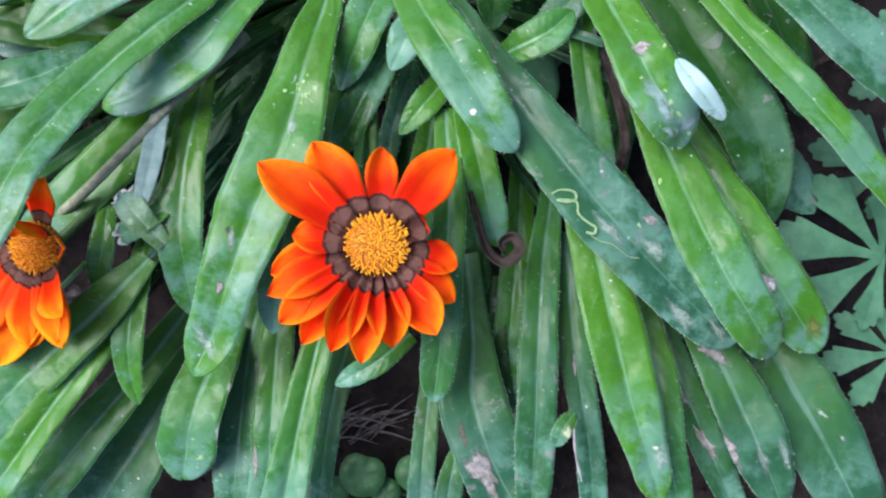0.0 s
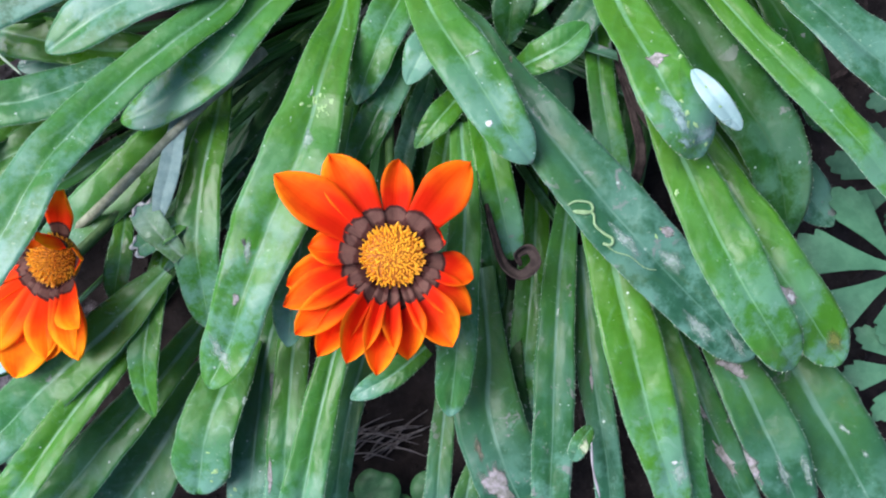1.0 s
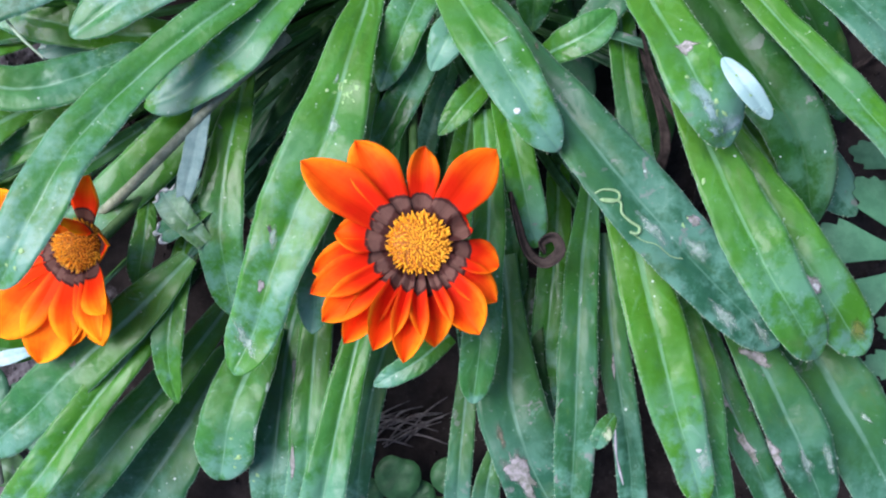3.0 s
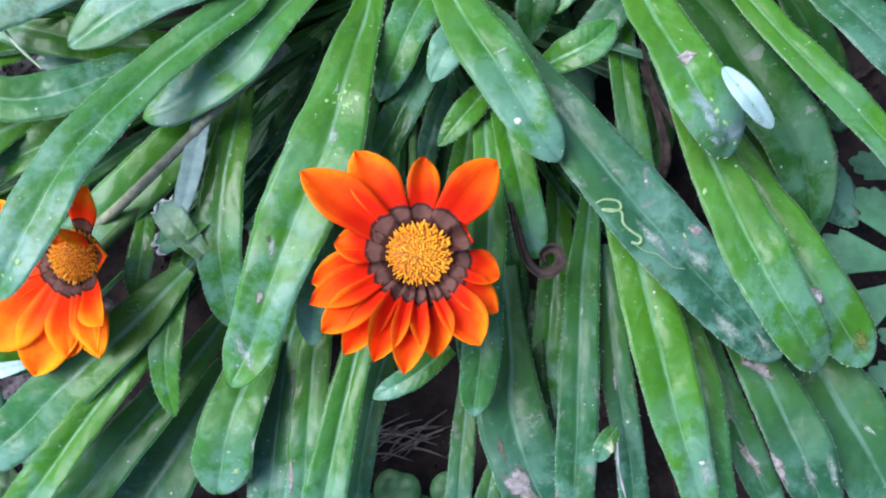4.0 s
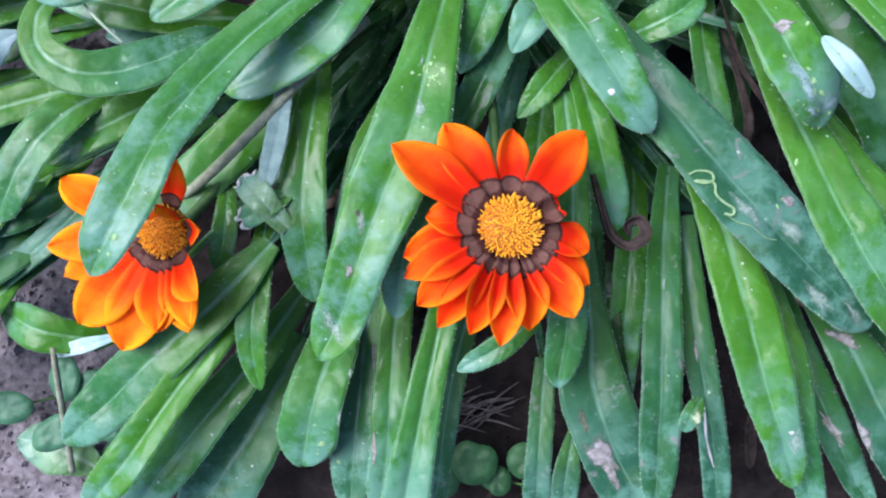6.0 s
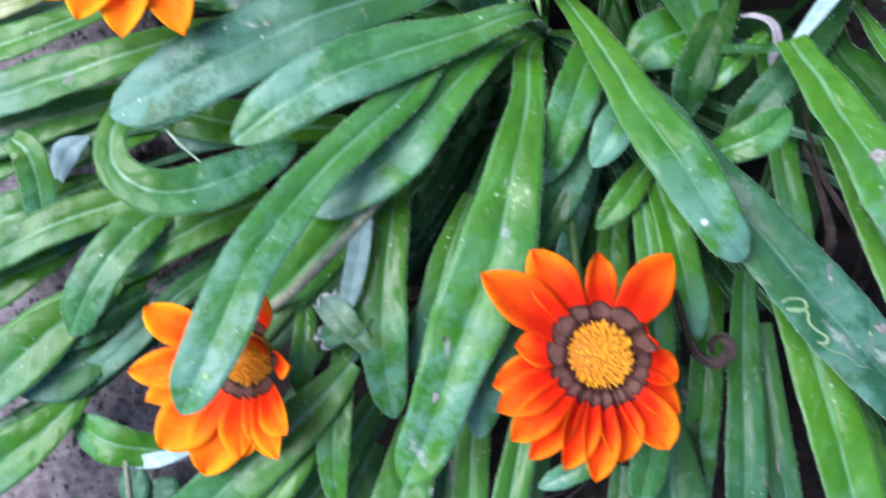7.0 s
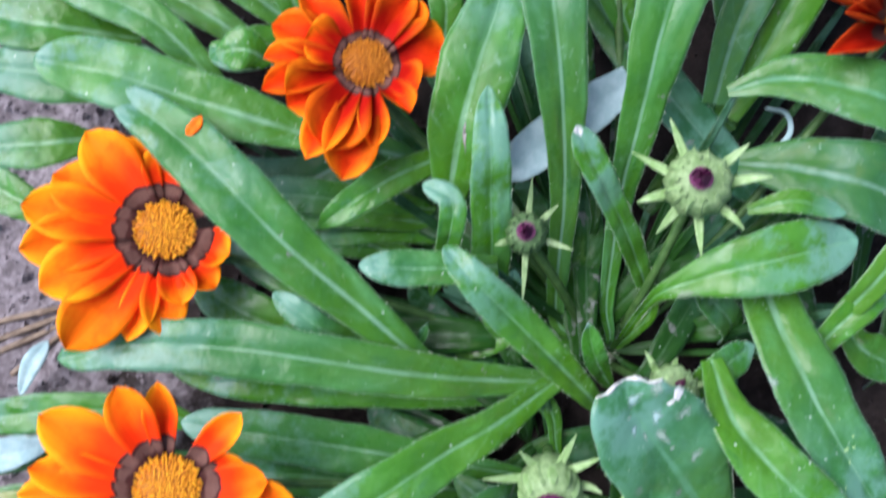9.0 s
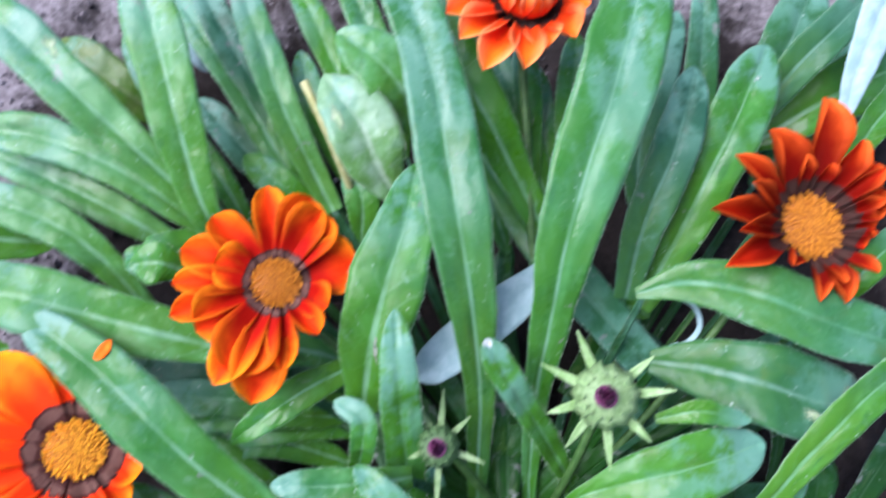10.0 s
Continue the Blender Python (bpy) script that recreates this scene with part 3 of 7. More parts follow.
def flower(centre, lean, R, petals, mat, label, foot, seed, disc_h=0.0026, disc_mat=None, ring=0.25, blunt=0.0):
    """A flower head on its stalk. petals: rows of angle, length in R, width in R, lift, curl, skew (degrees, R)."""
    fr = axes(centre, *lean)
    o, ex, ey, ez = fr
    r = random.Random(seed)
    thing = root("gazania_flower", foot, label, "flower", "gazania flowers")
    neck = o - ez * 0.006
    v, f = tube([foot, (np.array(foot) * 0.55 + neck * 0.45) + np.array([0, 0, 0.008]), neck - ez * 0.008, neck + ez * 0.004], [0.0019, 0.0017, 0.0017, 0.0022])
    link_mesh("stalk", v, f, stalk_green, parent=thing)
    # green cup under the rays
    cv, cf = [], []
    prof = [(0.0016, -0.0125), (0.0050, -0.0105), (0.0066, -0.006), (0.0070, -0.0022)]
    for rr, h in prof:
        for k in range(14):
            w = 2 * math.pi * k / 14
            cv.append(o + (ex * math.cos(w) + ey * math.sin(w)) * rr * R / 0.034 + ez * h)
    for i in range(3):
        for k in range(14):
            cf.append((i * 14 + k, i * 14 + (k + 1) % 14, (i + 1) * 14 + (k + 1) % 14, (i + 1) * 14 + k))
    link_mesh("calyx", cv, cf, stalk_green, parent=thing)
    dv, df, fv, ff = disc_mesh(fr, R * 0.315, disc_h, 560, seed)
    disc = link_mesh("disc", dv, df, pollen_dark, parent=thing, label="domed golden-yellow flower disc")
    florets = link_mesh("floret_mass", fv, ff, disc_mat or pollen, parent=disc, smooth=False)
    tagged(florets, kind="stuff")
    for i, row in enumerate(petals):
        a, ln, wd, lift, curl, skew, cup = (*row, 0, 0, 0, 0, 0, 0.3)[:7]
        under = -0.0006 * (i % 3)
        pv, pf, uv = petal_mesh((o + ez * (under - 0.0005), ex, ey, ez), radians(a), R * 0.24, R * ln - R * 0.24, R * wd, radians(lift), radians(curl), cup, skew, blunt + r.uniform(-0.5, 0.4), R * ring, radians(r.uniform(-32, 32)), r.uniform(0, 90))
        link_mesh("petal", pv, pf, mat, uvs=uv, parent=thing)
    return thing


# ---- the two gazania plants ----
CROWN_ONE, CROWN_TWO, CROWN_THREE = np.array([0.016, 0.139, -0.018]), np.array([0.046, 0.196, -0.018]), np.array([0.140, 0.150, -0.018])
plant_one = root("gazania_plant", CROWN_ONE, "spreading gazania with long green strap leaves on dark soil", "plant", "gazania plants")
plant_three = root("gazania_plant", CROWN_THREE, "neighbouring gazania with arching dark green strap leaves", "plant", "gazania plants")
plant_two = root("gazania_plant", CROWN_TWO, "upright gazania clump with glossy strap leaves and white undersides", "plant", "gazania plants")


def crown(plant, at):
    """The short woody crown from which the leaves spring."""
    v, f = tube([at + np.array([0, 0, -0.008]), at + np.array([0.001, 0, 0.006]), at + np.array([0, 0.001, 0.009])], [0.006, 0.006, 0.003], 12, 8)
    link_mesh("crown", v, f, stalk_brown, parent=plant)


crown(plant_one, CROWN_ONE)
crown(plant_two, CROWN_TWO)
crown(plant_three, CROWN_THREE)


def chewed(ob, plant):
    """The pale dry rim along a leaf's bitten end."""
    co = np.array([tuple(v.co) for v in ob.data.vertices])[55 * 13 : 56 * 13] + np.array(plant.location)
    v, f = tube(co[::2] + np.array([0, 0, 0.0003]), [0.0002, 0.0004, 0.0009, 0.0002, 0.0003, 0.0010, 0.0002, 0.0007, 0.0002], 6, 40)
    link_mesh("chewed_rim", v, f, scab_white, parent=ob, label="pale dry chewed rim")
    return ob


def leaf(plant, points, width, mat=None, label="", **kw):
    """A blade, and the slim winged stalk that ties it to the crown."""
    c = np.array(plant.location)
    b = np.array(points[0])
    d = unit(np.array(points[1]) - b)
    gap = np.linalg.norm(b[:2] - c[:2])
    if isinstance(width, tuple) and 0.012 < gap < 0.06 and np.dot((b - c)[:2], d[:2]) > 0.25 * gap:
        mid = b * 0.5 + c * 0.5 - d * gap * 0.08
        mid[2] = c[2] + 0.010 + (b[2] - c[2]) * 0.42
        points = [tuple(c + unit(mid - c) * 0.004 + np.array([0, 0, 0.008])), tuple(mid), *points]
        width = (0.0030, max(0.0034, min(0.0052, width[0] * 0.75)), *width)
        return blade_leaf(plant, points, width, mat=mat, label=label, n=70, **kw) if kw.get("cut", 1.0) == 1.0 else chewed(blade_leaf(plant, points, width, mat=mat, label=label, **kw), plant)
    ob = blade_leaf(plant, points, width, mat=mat, label=label, **kw)
    if kw.get("cut", 1.0) < 1.0:
        chewed(ob, plant)
    if gap > 0.012 and not kw.get("oval") and np.dot((b - c)[:2], d[:2]) > -0.2 * gap:
        w = width[0] * 0.8 if isinstance(width, tuple) else width * kw.get("foot", 0.5) * 0.30
        w = max(0.0020, min(0.0042, w))
        path = [c + np.array([0, 0, 0.010]), c * 0.6 + b * 0.4 + np.array([0, 0, -0.12 * (b[2])]), b + d * 0.004 + np.array([0, 0, -0.0012])]
        v, f, mi, uv, _ = blade(path, w, peak=0.75, foot=0.8, tip=0.3, fold=0.35, n=14, m=4, rng=rng)
        link_mesh("leaf_stalk", v, f, [leaf_dark_shaded, stalk_green], mi, uv, ob)
    return ob


# lower leaves, deep in the clumps
def low_leaves(plant, count, seed, bare):
    r = random.Random(seed)
    c = np.array(plant.location)
    made = 0
    while made < count:
        a, L = r.uniform(0, 2 * math.pi), r.uniform(0.07, 0.15)
        d = np.array([math.cos(a), math.sin(a), 0])
        side = np.array([-d[1], d[0], 0]) * r.uniform(-0.25, 0.25)
        pts = [c + d * r.uniform(0.02, 0.05) + np.array([0, 0, 0.006]), c + d * L * 0.45 + side * L * 0.2 + np.array([0, 0, r.uniform(0.016, 0.032)]),
               c + d * L * 0.8 + side * L * 0.6 + np.array([0, 0, r.uniform(0.010, 0.024)]), c + d * L + side * L + np.array([0, 0, r.uniform(0.005, 0.014)])]
        if any(np.hypot(*(p[:2] - q[:2])) < rad for p in spline(pts, 12)[0] for q, rad in bare):
            continue
        blade_leaf(plant, pts, r.uniform(0.010, 0.019), mat=leaf_dark_shaded, hairs=False, peak=r.uniform(0.55, 0.75), foot=0.12, n=18, m=6)
        made += 1


BARE = [(np.array([0.055, 0.225]), 0.014), (np.array([0.016, 0.125]), 0.022), (np.array([-0.004, -0.062]), 0.026), (np.array([-0.20, 0.22]), 0.05), (np.array([-0.20, -0.03]), 0.05)]
low_leaves(plant_one, 28, 5, BARE)
low_leaves(plant_two, 26, 6, BARE)
low_leaves(plant_three, 24, 8, BARE)

# leaves seen from above, each by its foot, bends and tip
leaf(plant_one, [(0.0187, 0.1393, 0.0300), (0.0259, 0.1038, 0.0580), (0.0314, 0.0818, 0.0700), (0.0382, 0.0658, 0.0740), (0.0448, 0.0517, 0.0750), (0.0506, 0.0395, 0.0730), (0.0561, 0.0315, 0.0690)], (0.0068, 0.0126, 0.0165, 0.0198, 0.0183, 0.0149, 0.0106), mat=leaf_vivid, tip=0.6)
leaf(plant_one, [(0.0440, 0.0907, 0.0460), (0.0499, 0.0748, 0.0530), (0.0552, 0.0581, 0.0590), (0.0655, 0.0383, 0.0630), (0.0788, 0.0157, 0.0650), (0.0940, -0.0056, 0.0630), (0.1089, -0.0238, 0.0580), (0.1221, -0.0380, 0.0510)], (0.0063, 0.0094, 0.0158, 0.0217, 0.0240, 0.0232, 0.0200, 0.0129), mat=leaf_old, tip=0.6, wave=0.06)
leaf(plant_one, [(0.1008, 0.0716, 0.0460), (0.1045, 0.0439, 0.0550), (0.1081, 0.0207, 0.0610), (0.1138, 0.0010, 0.0630), (0.1200, -0.0180, 0.0630), (0.1278, -0.0323, 0.0580), (0.1354, -0.0424, 0.0500)], (0.0083, 0.0132, 0.0182, 0.0202, 0.0204, 0.0172, 0.0122), mat=leaf_vivid, tip=0.6)
leaf(plant_one, [(0.0873, 0.1038, 0.0560), (0.0901, 0.0836, 0.0680), (0.0945, 0.0631, 0.0770), (0.0988, 0.0487, 0.0800), (0.1047, 0.0370, 0.0780), (0.1112, 0.0284, 0.0680)], (0.0102, 0.0147, 0.0178, 0.0201, 0.0198, 0.0174), mat=leaf_vivid, tip=0.35)
leaf(plant_one, [(0.1057, 0.0506, 0.0860), (0.1100, 0.0395, 0.0900), (0.1171, 0.0306, 0.0860)], 0.0074, mat=petal_white, oval=True, fold=0.1)
leaf(plant_one, [(0.1151, 0.0519, 0.0380), (0.1199, 0.0317, 0.0460), (0.1262, 0.0111, 0.0510), (0.1337, -0.0093, 0.0530), (0.1435, -0.0272, 0.0500), (0.1543, -0.0430, 0.0430)], (0.0076, 0.0123, 0.0176, 0.0205, 0.0209, 0.0153), mat=leaf_vivid, tip=0.5)
leaf(plant_one, [(0.1143, -0.0227, 0.0280), (0.1194, -0.0396, 0.0370), (0.1244, -0.0555, 0.0400), (0.1295, -0.0722, 0.0400), (0.1349, -0.0877, 0.0350), (0.1375, -0.0974, 0.0310)], (0.0094, 0.0165, 0.0198, 0.0213, 0.0159, 0.0111), mat=leaf_old, wave=0.10, tip=0.5)
leaf(plant_one, [(0.1342, -0.0267, 0.0220), (0.1426, -0.0401, 0.0270), (0.1487, -0.0577, 0.0300), (0.1565, -0.0764, 0.0290), (0.1653, -0.0985, 0.0250), (0.1725, -0.1157, 0.0210)], (0.0130, 0.0221, 0.0268, 0.0288, 0.0243, 0.0148), mat=leaf_old)
leaf(plant_one, [(0.0781, 0.0206, 0.0400), (0.0813, -0.0008, 0.0470), (0.0824, -0.0224, 0.0520), (0.0844, -0.0412, 0.0530), (0.0866, -0.0572, 0.0510), (0.0896, -0.0724, 0.0490), (0.0923, -0.0870, 0.0450)], (0.0117, 0.0174, 0.0193, 0.0190, 0.0167, 0.0136, 0.0106), mat=leaf_vivid, tip=0.6)
leaf(plant_one, [(0.1056, -0.0192, 0.0200), (0.1096, -0.0476, 0.0260), (0.1145, -0.0672, 0.0260), (0.1203, -0.0867, 0.0250), (0.1266, -0.1027, 0.0220)], (0.0075, 0.0119, 0.0131, 0.0118, 0.0076), mat=leaf_old)
leaf(plant_one, [(0.0748, 0.0300, 0.0160), (0.0655, -0.0027, 0.0260), (0.0590, -0.0349, 0.0310), (0.0549, -0.0622, 0.0300), (0.0497, -0.0938, 0.0250)], (0.0081, 0.0121, 0.0143, 0.0146, 0.0117), mat=leaf_old)
leaf(plant_one, [(0.0766, 0.0101, 0.0160), (0.0738, -0.0283, 0.0220), (0.0741, -0.0550, 0.0230), (0.0744, -0.0752, 0.0220), (0.0731, -0.0997, 0.0180)], (0.0094, 0.0117, 0.0111, 0.0107, 0.0099), mat=leaf_old)
leaf(plant_one, [(0.0426, 0.0693, 0.0300), (0.0454, 0.0416, 0.0360), (0.0478, 0.0200, 0.0340), (0.0502, 0.0064, 0.0240)], (0.0079, 0.0128, 0.0132, 0.0101), tip=0.7)
leaf(plant_one, [(0.0365, 0.0585, 0.0320), (0.0339, 0.0237, 0.0390), (0.0289, -0.0061, 0.0420), (0.0250, -0.0272, 0.0400), (0.0204, -0.0469, 0.0320)], (0.0091, 0.0113, 0.0127, 0.0139, 0.0108), mat=leaf_blue, tip=0.6)
leaf(plant_one, [(0.0384, 0.0062, 0.0120), (0.0374, -0.0263, 0.0180), (0.0345, -0.0466, 0.0210), (0.0386, -0.0696, 0.0200), (0.0450, -0.0869, 0.0170), (0.0517, -0.1023, 0.0140)], (0.0100, 0.0132, 0.0251, 0.0271, 0.0242, 0.0152), mat=leaf_old, wave=0.06)
leaf(plant_one, [(0.0204, -0.0373, 0.0050), (0.0162, -0.0560, 0.0080), (0.0122, -0.0766, 0.0080), (0.0087, -0.0999, 0.0040)], (0.0078, 0.0094, 0.0100, 0.0101), mat=leaf_old)
leaf(plant_one, [(-0.0064, 0.0036, 0.0230), (-0.0156, -0.0145, 0.0300), (-0.0243, -0.0395, 0.0330), (-0.0309, -0.0603, 0.0330), (-0.0367, -0.0794, 0.0310), (-0.0424, -0.0948, 0.0280)], (0.0096, 0.0106, 0.0125, 0.0145, 0.0165, 0.0145), mat=leaf_blue, fold=0.35)
leaf(plant_one, [(-0.0047, -0.0108, 0.0120), (-0.0149, -0.0373, 0.0170), (-0.0217, -0.0612, 0.0180), (-0.0281, -0.0896, 0.0140)], (0.0090, 0.0101, 0.0087, 0.0074), mat=leaf_old)
leaf(plant_one, [(-0.0376, 0.0058, 0.0130), (-0.0450, -0.0172, 0.0180), (-0.0498, -0.0396, 0.0190), (-0.0539, -0.0597, 0.0180), (-0.0585, -0.0841, 0.0150)], (0.0091, 0.0133, 0.0166, 0.0174, 0.0161), mat=leaf_old)
leaf(plant_one, [(0.0025, 0.1165, 0.0360), (-0.0021, 0.0952, 0.0480), (-0.0106, 0.0706, 0.0560), (-0.0187, 0.0468, 0.0600), (-0.0302, 0.0254, 0.0590), (-0.0411, 0.0043, 0.0560), (-0.0495, -0.0133, 0.0510), (-0.0595, -0.0278, 0.0450)], (0.0099, 0.0121, 0.0191, 0.0248, 0.0262, 0.0196, 0.0182, 0.0141), tip=0.55, wave=0.05)
leaf(plant_one, [(-0.0500, 0.0890, 0.0290), (-0.0531, 0.0638, 0.0380), (-0.0581, 0.0417, 0.0420), (-0.0610, 0.0228, 0.0420), (-0.0614, 0.0064, 0.0370), (-0.0615, -0.0074, 0.0300)], (0.0080, 0.0115, 0.0159, 0.0166, 0.0138, 0.0094), mat=leaf_vivid, tip=0.8)
leaf(plant_one, [(-0.0741, 0.0289, 0.0320), (-0.0781, 0.0049, 0.0410), (-0.0819, -0.0124, 0.0420), (-0.0834, -0.0250, 0.0380), (-0.0830, -0.0361, 0.0320)], (0.0052, 0.0103, 0.0116, 0.0087, 0.0054), mat=leaf_vivid, tip=1.5)
leaf(plant_one, [(-0.0524, -0.0101, 0.0200), (-0.0581, -0.0260, 0.0270), (-0.0637, -0.0393, 0.0310), (-0.0687, -0.0528, 0.0290), (-0.0728, -0.0648, 0.0220)], (0.0145, 0.0188, 0.0206, 0.0223, 0.0214), mat=leaf_blue, tip=0.3, wave=0.12)
leaf(plant_one, [(-0.0723, 0.0141, 0.0420), (-0.0811, 0.0055, 0.0450), (-0.0970, -0.0070, 0.0430), (-0.1146, -0.0188, 0.0400), (-0.1341, -0.0327, 0.0340), (-0.1562, -0.0470, 0.0260)], (0.0070, 0.0135, 0.0184, 0.0197, 0.0204, 0.0153), mat=leaf_blue)
leaf(plant_one, [(-0.0820, -0.0012, 0.0340), (-0.0987, -0.0203, 0.0390), (-0.1160, -0.0383, 0.0380), (-0.1312, -0.0549, 0.0350), (-0.1492, -0.0714, 0.0290)], (0.0093, 0.0128, 0.0139, 0.0148, 0.0125), fold=0.3)
leaf(plant_one, [(-0.0667, 0.0006, 0.0100), (-0.0871, -0.0241, 0.0170), (-0.1050, -0.0422, 0.0190), (-0.1233, -0.0603, 0.0180), (-0.1413, -0.0794, 0.0140)], (0.0091, 0.0137, 0.0170, 0.0187, 0.0131), mat=leaf_blue)
leaf(plant_one, [(-0.0724, -0.0183, -0.0030), (-0.0900, -0.0458, 0.0040), (-0.1055, -0.0654, 0.0040), (-0.1244, -0.0862, 0.0010)], (0.0094, 0.0256, 0.0318, 0.0250), mat=leaf_old)
leaf(plant_three, [(0.1138, 0.1054, 0.0340), (0.1220, 0.0834, 0.0420), (0.1323, 0.0553, 0.0470), (0.1428, 0.0311, 0.0460), (0.1469, 0.0021, 0.0340)], (0.0132, 0.0208, 0.0252, 0.0230, 0.0148), mat=leaf_dark_shaded, tip=0.8)
leaf(plant_three, [(0.1249, 0.1003, 0.0460), (0.1356, 0.0775, 0.0520), (0.1481, 0.0553, 0.0560), (0.1601, 0.0379, 0.0570), (0.1743, 0.0174, 0.0550), (0.1979, -0.0098, 0.0460)], (0.0084, 0.0115, 0.0124, 0.0127, 0.0123, 0.0089), mat=leaf_vivid)
leaf(plant_three, [(0.1438, 0.0998, 0.0550), (0.1554, 0.0774, 0.0650), (0.1670, 0.0579, 0.0690), (0.1825, 0.0430, 0.0660), (0.2003, 0.0295, 0.0600)], (0.0102, 0.0180, 0.0214, 0.0192, 0.0129), mat=leaf_old, tip=0.7)
leaf(plant_one, [(0.1270, 0.0455, 0.0340), (0.1355, 0.0257, 0.0380), (0.1476, 0.0089, 0.0340)], (0.0064, 0.0093, 0.0068), tip=1.2)
leaf(plant_one, [(0.0938, 0.1182, 0.0220), (0.0901, 0.0791, 0.0300), (0.0897, 0.0485, 0.0310), (0.0935, 0.0217, 0.0250)], (0.0092, 0.0106, 0.0109, 0.0088))
leaf(plant_one, [(0.0424, 0.0736, 0.0300), (0.0295, 0.0606, 0.0350), (0.0185, 0.0506, 0.0310)], (0.0084, 0.0112, 0.0074), mat=leaf_vivid, tip=1.3)
leaf(plant_one, [(0.0278, 0.0908, 0.0060), (0.0180, 0.0644, 0.0120), (0.0063, 0.0347, 0.0090)], (0.0071, 0.0093, 0.0088), mat=leaf_old)
leaf(plant_one, [(0.0333, 0.0677, 0.0075), (0.0252, 0.0353, 0.0126), (0.0175, -0.0053, 0.0092)], 0.0140, foot=0.7)
leaf(plant_one, [(0.0668, 0.0515, 0.0024), (0.0598, 0.0121, 0.0092), (0.0518, -0.0262, 0.0092), (0.0460, -0.0597, 0.0041)], 0.0131, foot=0.7)
leaf(plant_one, [(0.1022, 0.0351, 0.0058), (0.1030, 0.0068, 0.0126), (0.1060, -0.0237, 0.0126), (0.1109, -0.0538, 0.0058)], 0.0172, foot=0.6)
leaf(plant_one, [(0.0147, -0.0220, 0.0320), (0.0025, -0.0302, 0.0350), (-0.0139, -0.0371, 0.0300)], (0.0076, 0.0096, 0.0059), mat=leaf_blue, tip=1.2)
leaf(plant_one, [(-0.0602, 0.0760, 0.0450), (-0.0649, 0.0529, 0.0490), (-0.0699, 0.0377, 0.0480), (-0.0738, 0.0304, 0.0450)], (0.0046, 0.0078, 0.0069, 0.0033), mat=leaf_darker_under)
leaf(plant_one, [(-0.0293, 0.1167, 0.0500), (-0.0429, 0.1006, 0.0580), (-0.0731, 0.0761, 0.0660), (-0.0939, 0.0523, 0.0740), (-0.1059, 0.0297, 0.0800), (-0.1134, 0.0168, 0.0810), (-0.1213, 0.0056, 0.0760)], (0.0103, 0.0124, 0.0150, 0.0181, 0.0189, 0.0162, 0.0125), mat=leaf_blue, tip=0.6)
leaf(plant_one, [(-0.0091, 0.1196, 0.0430), (-0.0331, 0.0977, 0.0530), (-0.0443, 0.0845, 0.0550), (-0.0580, 0.0759, 0.0530), (-0.0708, 0.0703, 0.0500), (-0.0832, 0.0680, 0.0460)], (0.0099, 0.0173, 0.0199, 0.0192, 0.0156, 0.0100), tip=0.7)
leaf(plant_one, [(0.0025, 0.1279, 0.0480), (-0.0207, 0.1205, 0.0540), (-0.0449, 0.1143, 0.0600), (-0.0701, 0.1067, 0.0630), (-0.0877, 0.0989, 0.0620), (-0.1022, 0.0910, 0.0590)], (0.0071, 0.0134, 0.0198, 0.0222, 0.0190, 0.0125), mat=leaf_blue, tip=0.7)
leaf(plant_one, [(-0.0137, 0.1512, 0.0440), (-0.0316, 0.1424, 0.0500), (-0.0542, 0.1361, 0.0550), (-0.0800, 0.1284, 0.0580), (-0.1074, 0.1185, 0.0590), (-0.1272, 0.1113, 0.0570), (-0.1441, 0.1070, 0.0530)], (0.0107, 0.0172, 0.0229, 0.0266, 0.0271, 0.0223, 0.0141), mat=leaf_old, tip=0.6)
leaf(plant_one, [(-0.1385, 0.1167, 0.0400), (-0.1464, 0.1038, 0.0460), (-0.1453, 0.0897, 0.0480), (-0.1322, 0.0801, 0.0470), (-0.1117, 0.0817, 0.0430), (-0.0846, 0.0939, 0.0350)], (0.0098, 0.0108, 0.0136, 0.0169, 0.0184, 0.0108), mat=leaf_blue, wave=0.04)
leaf(plant_one, [(-0.1298, 0.0832, 0.0210), (-0.1456, 0.0717, 0.0310), (-0.1586, 0.0580, 0.0340), (-0.1684, 0.0451, 0.0310), (-0.1762, 0.0358, 0.0250)], (0.0090, 0.0160, 0.0183, 0.0158, 0.0109), mat=leaf_blue, tip=0.6)
leaf(plant_one, [(-0.1321, 0.0877, 0.0140), (-0.1682, 0.0810, 0.0220), (-0.1959, 0.0721, 0.0230), (-0.2268, 0.0593, 0.0190)], (0.0069, 0.0147, 0.0155, 0.0112))
leaf(plant_one, [(-0.1465, 0.0603, 0.0075), (-0.1742, 0.0478, 0.0160), (-0.1998, 0.0343, 0.0160), (-0.2288, 0.0201, 0.0126)], 0.0200, foot=0.6)
leaf(plant_one, [(-0.0976, 0.0726, 0.0080), (-0.1359, 0.0474, 0.0180), (-0.1634, 0.0272, 0.0170), (-0.1877, 0.0121, 0.0110)], (0.0070, 0.0098, 0.0111, 0.0077), mat=leaf_old)
leaf(plant_one, [(-0.0511, 0.0829, 0.0280), (-0.0697, 0.0629, 0.0370), (-0.0884, 0.0468, 0.0390), (-0.1100, 0.0308, 0.0350), (-0.1291, 0.0168, 0.0280)], (0.0089, 0.0180, 0.0199, 0.0179, 0.0108))
leaf(plant_one, [(-0.1084, 0.1493, 0.0194), (-0.1435, 0.1381, 0.0279), (-0.1794, 0.1313, 0.0279), (-0.2218, 0.1243, 0.0228)], 0.0178, foot=0.6)
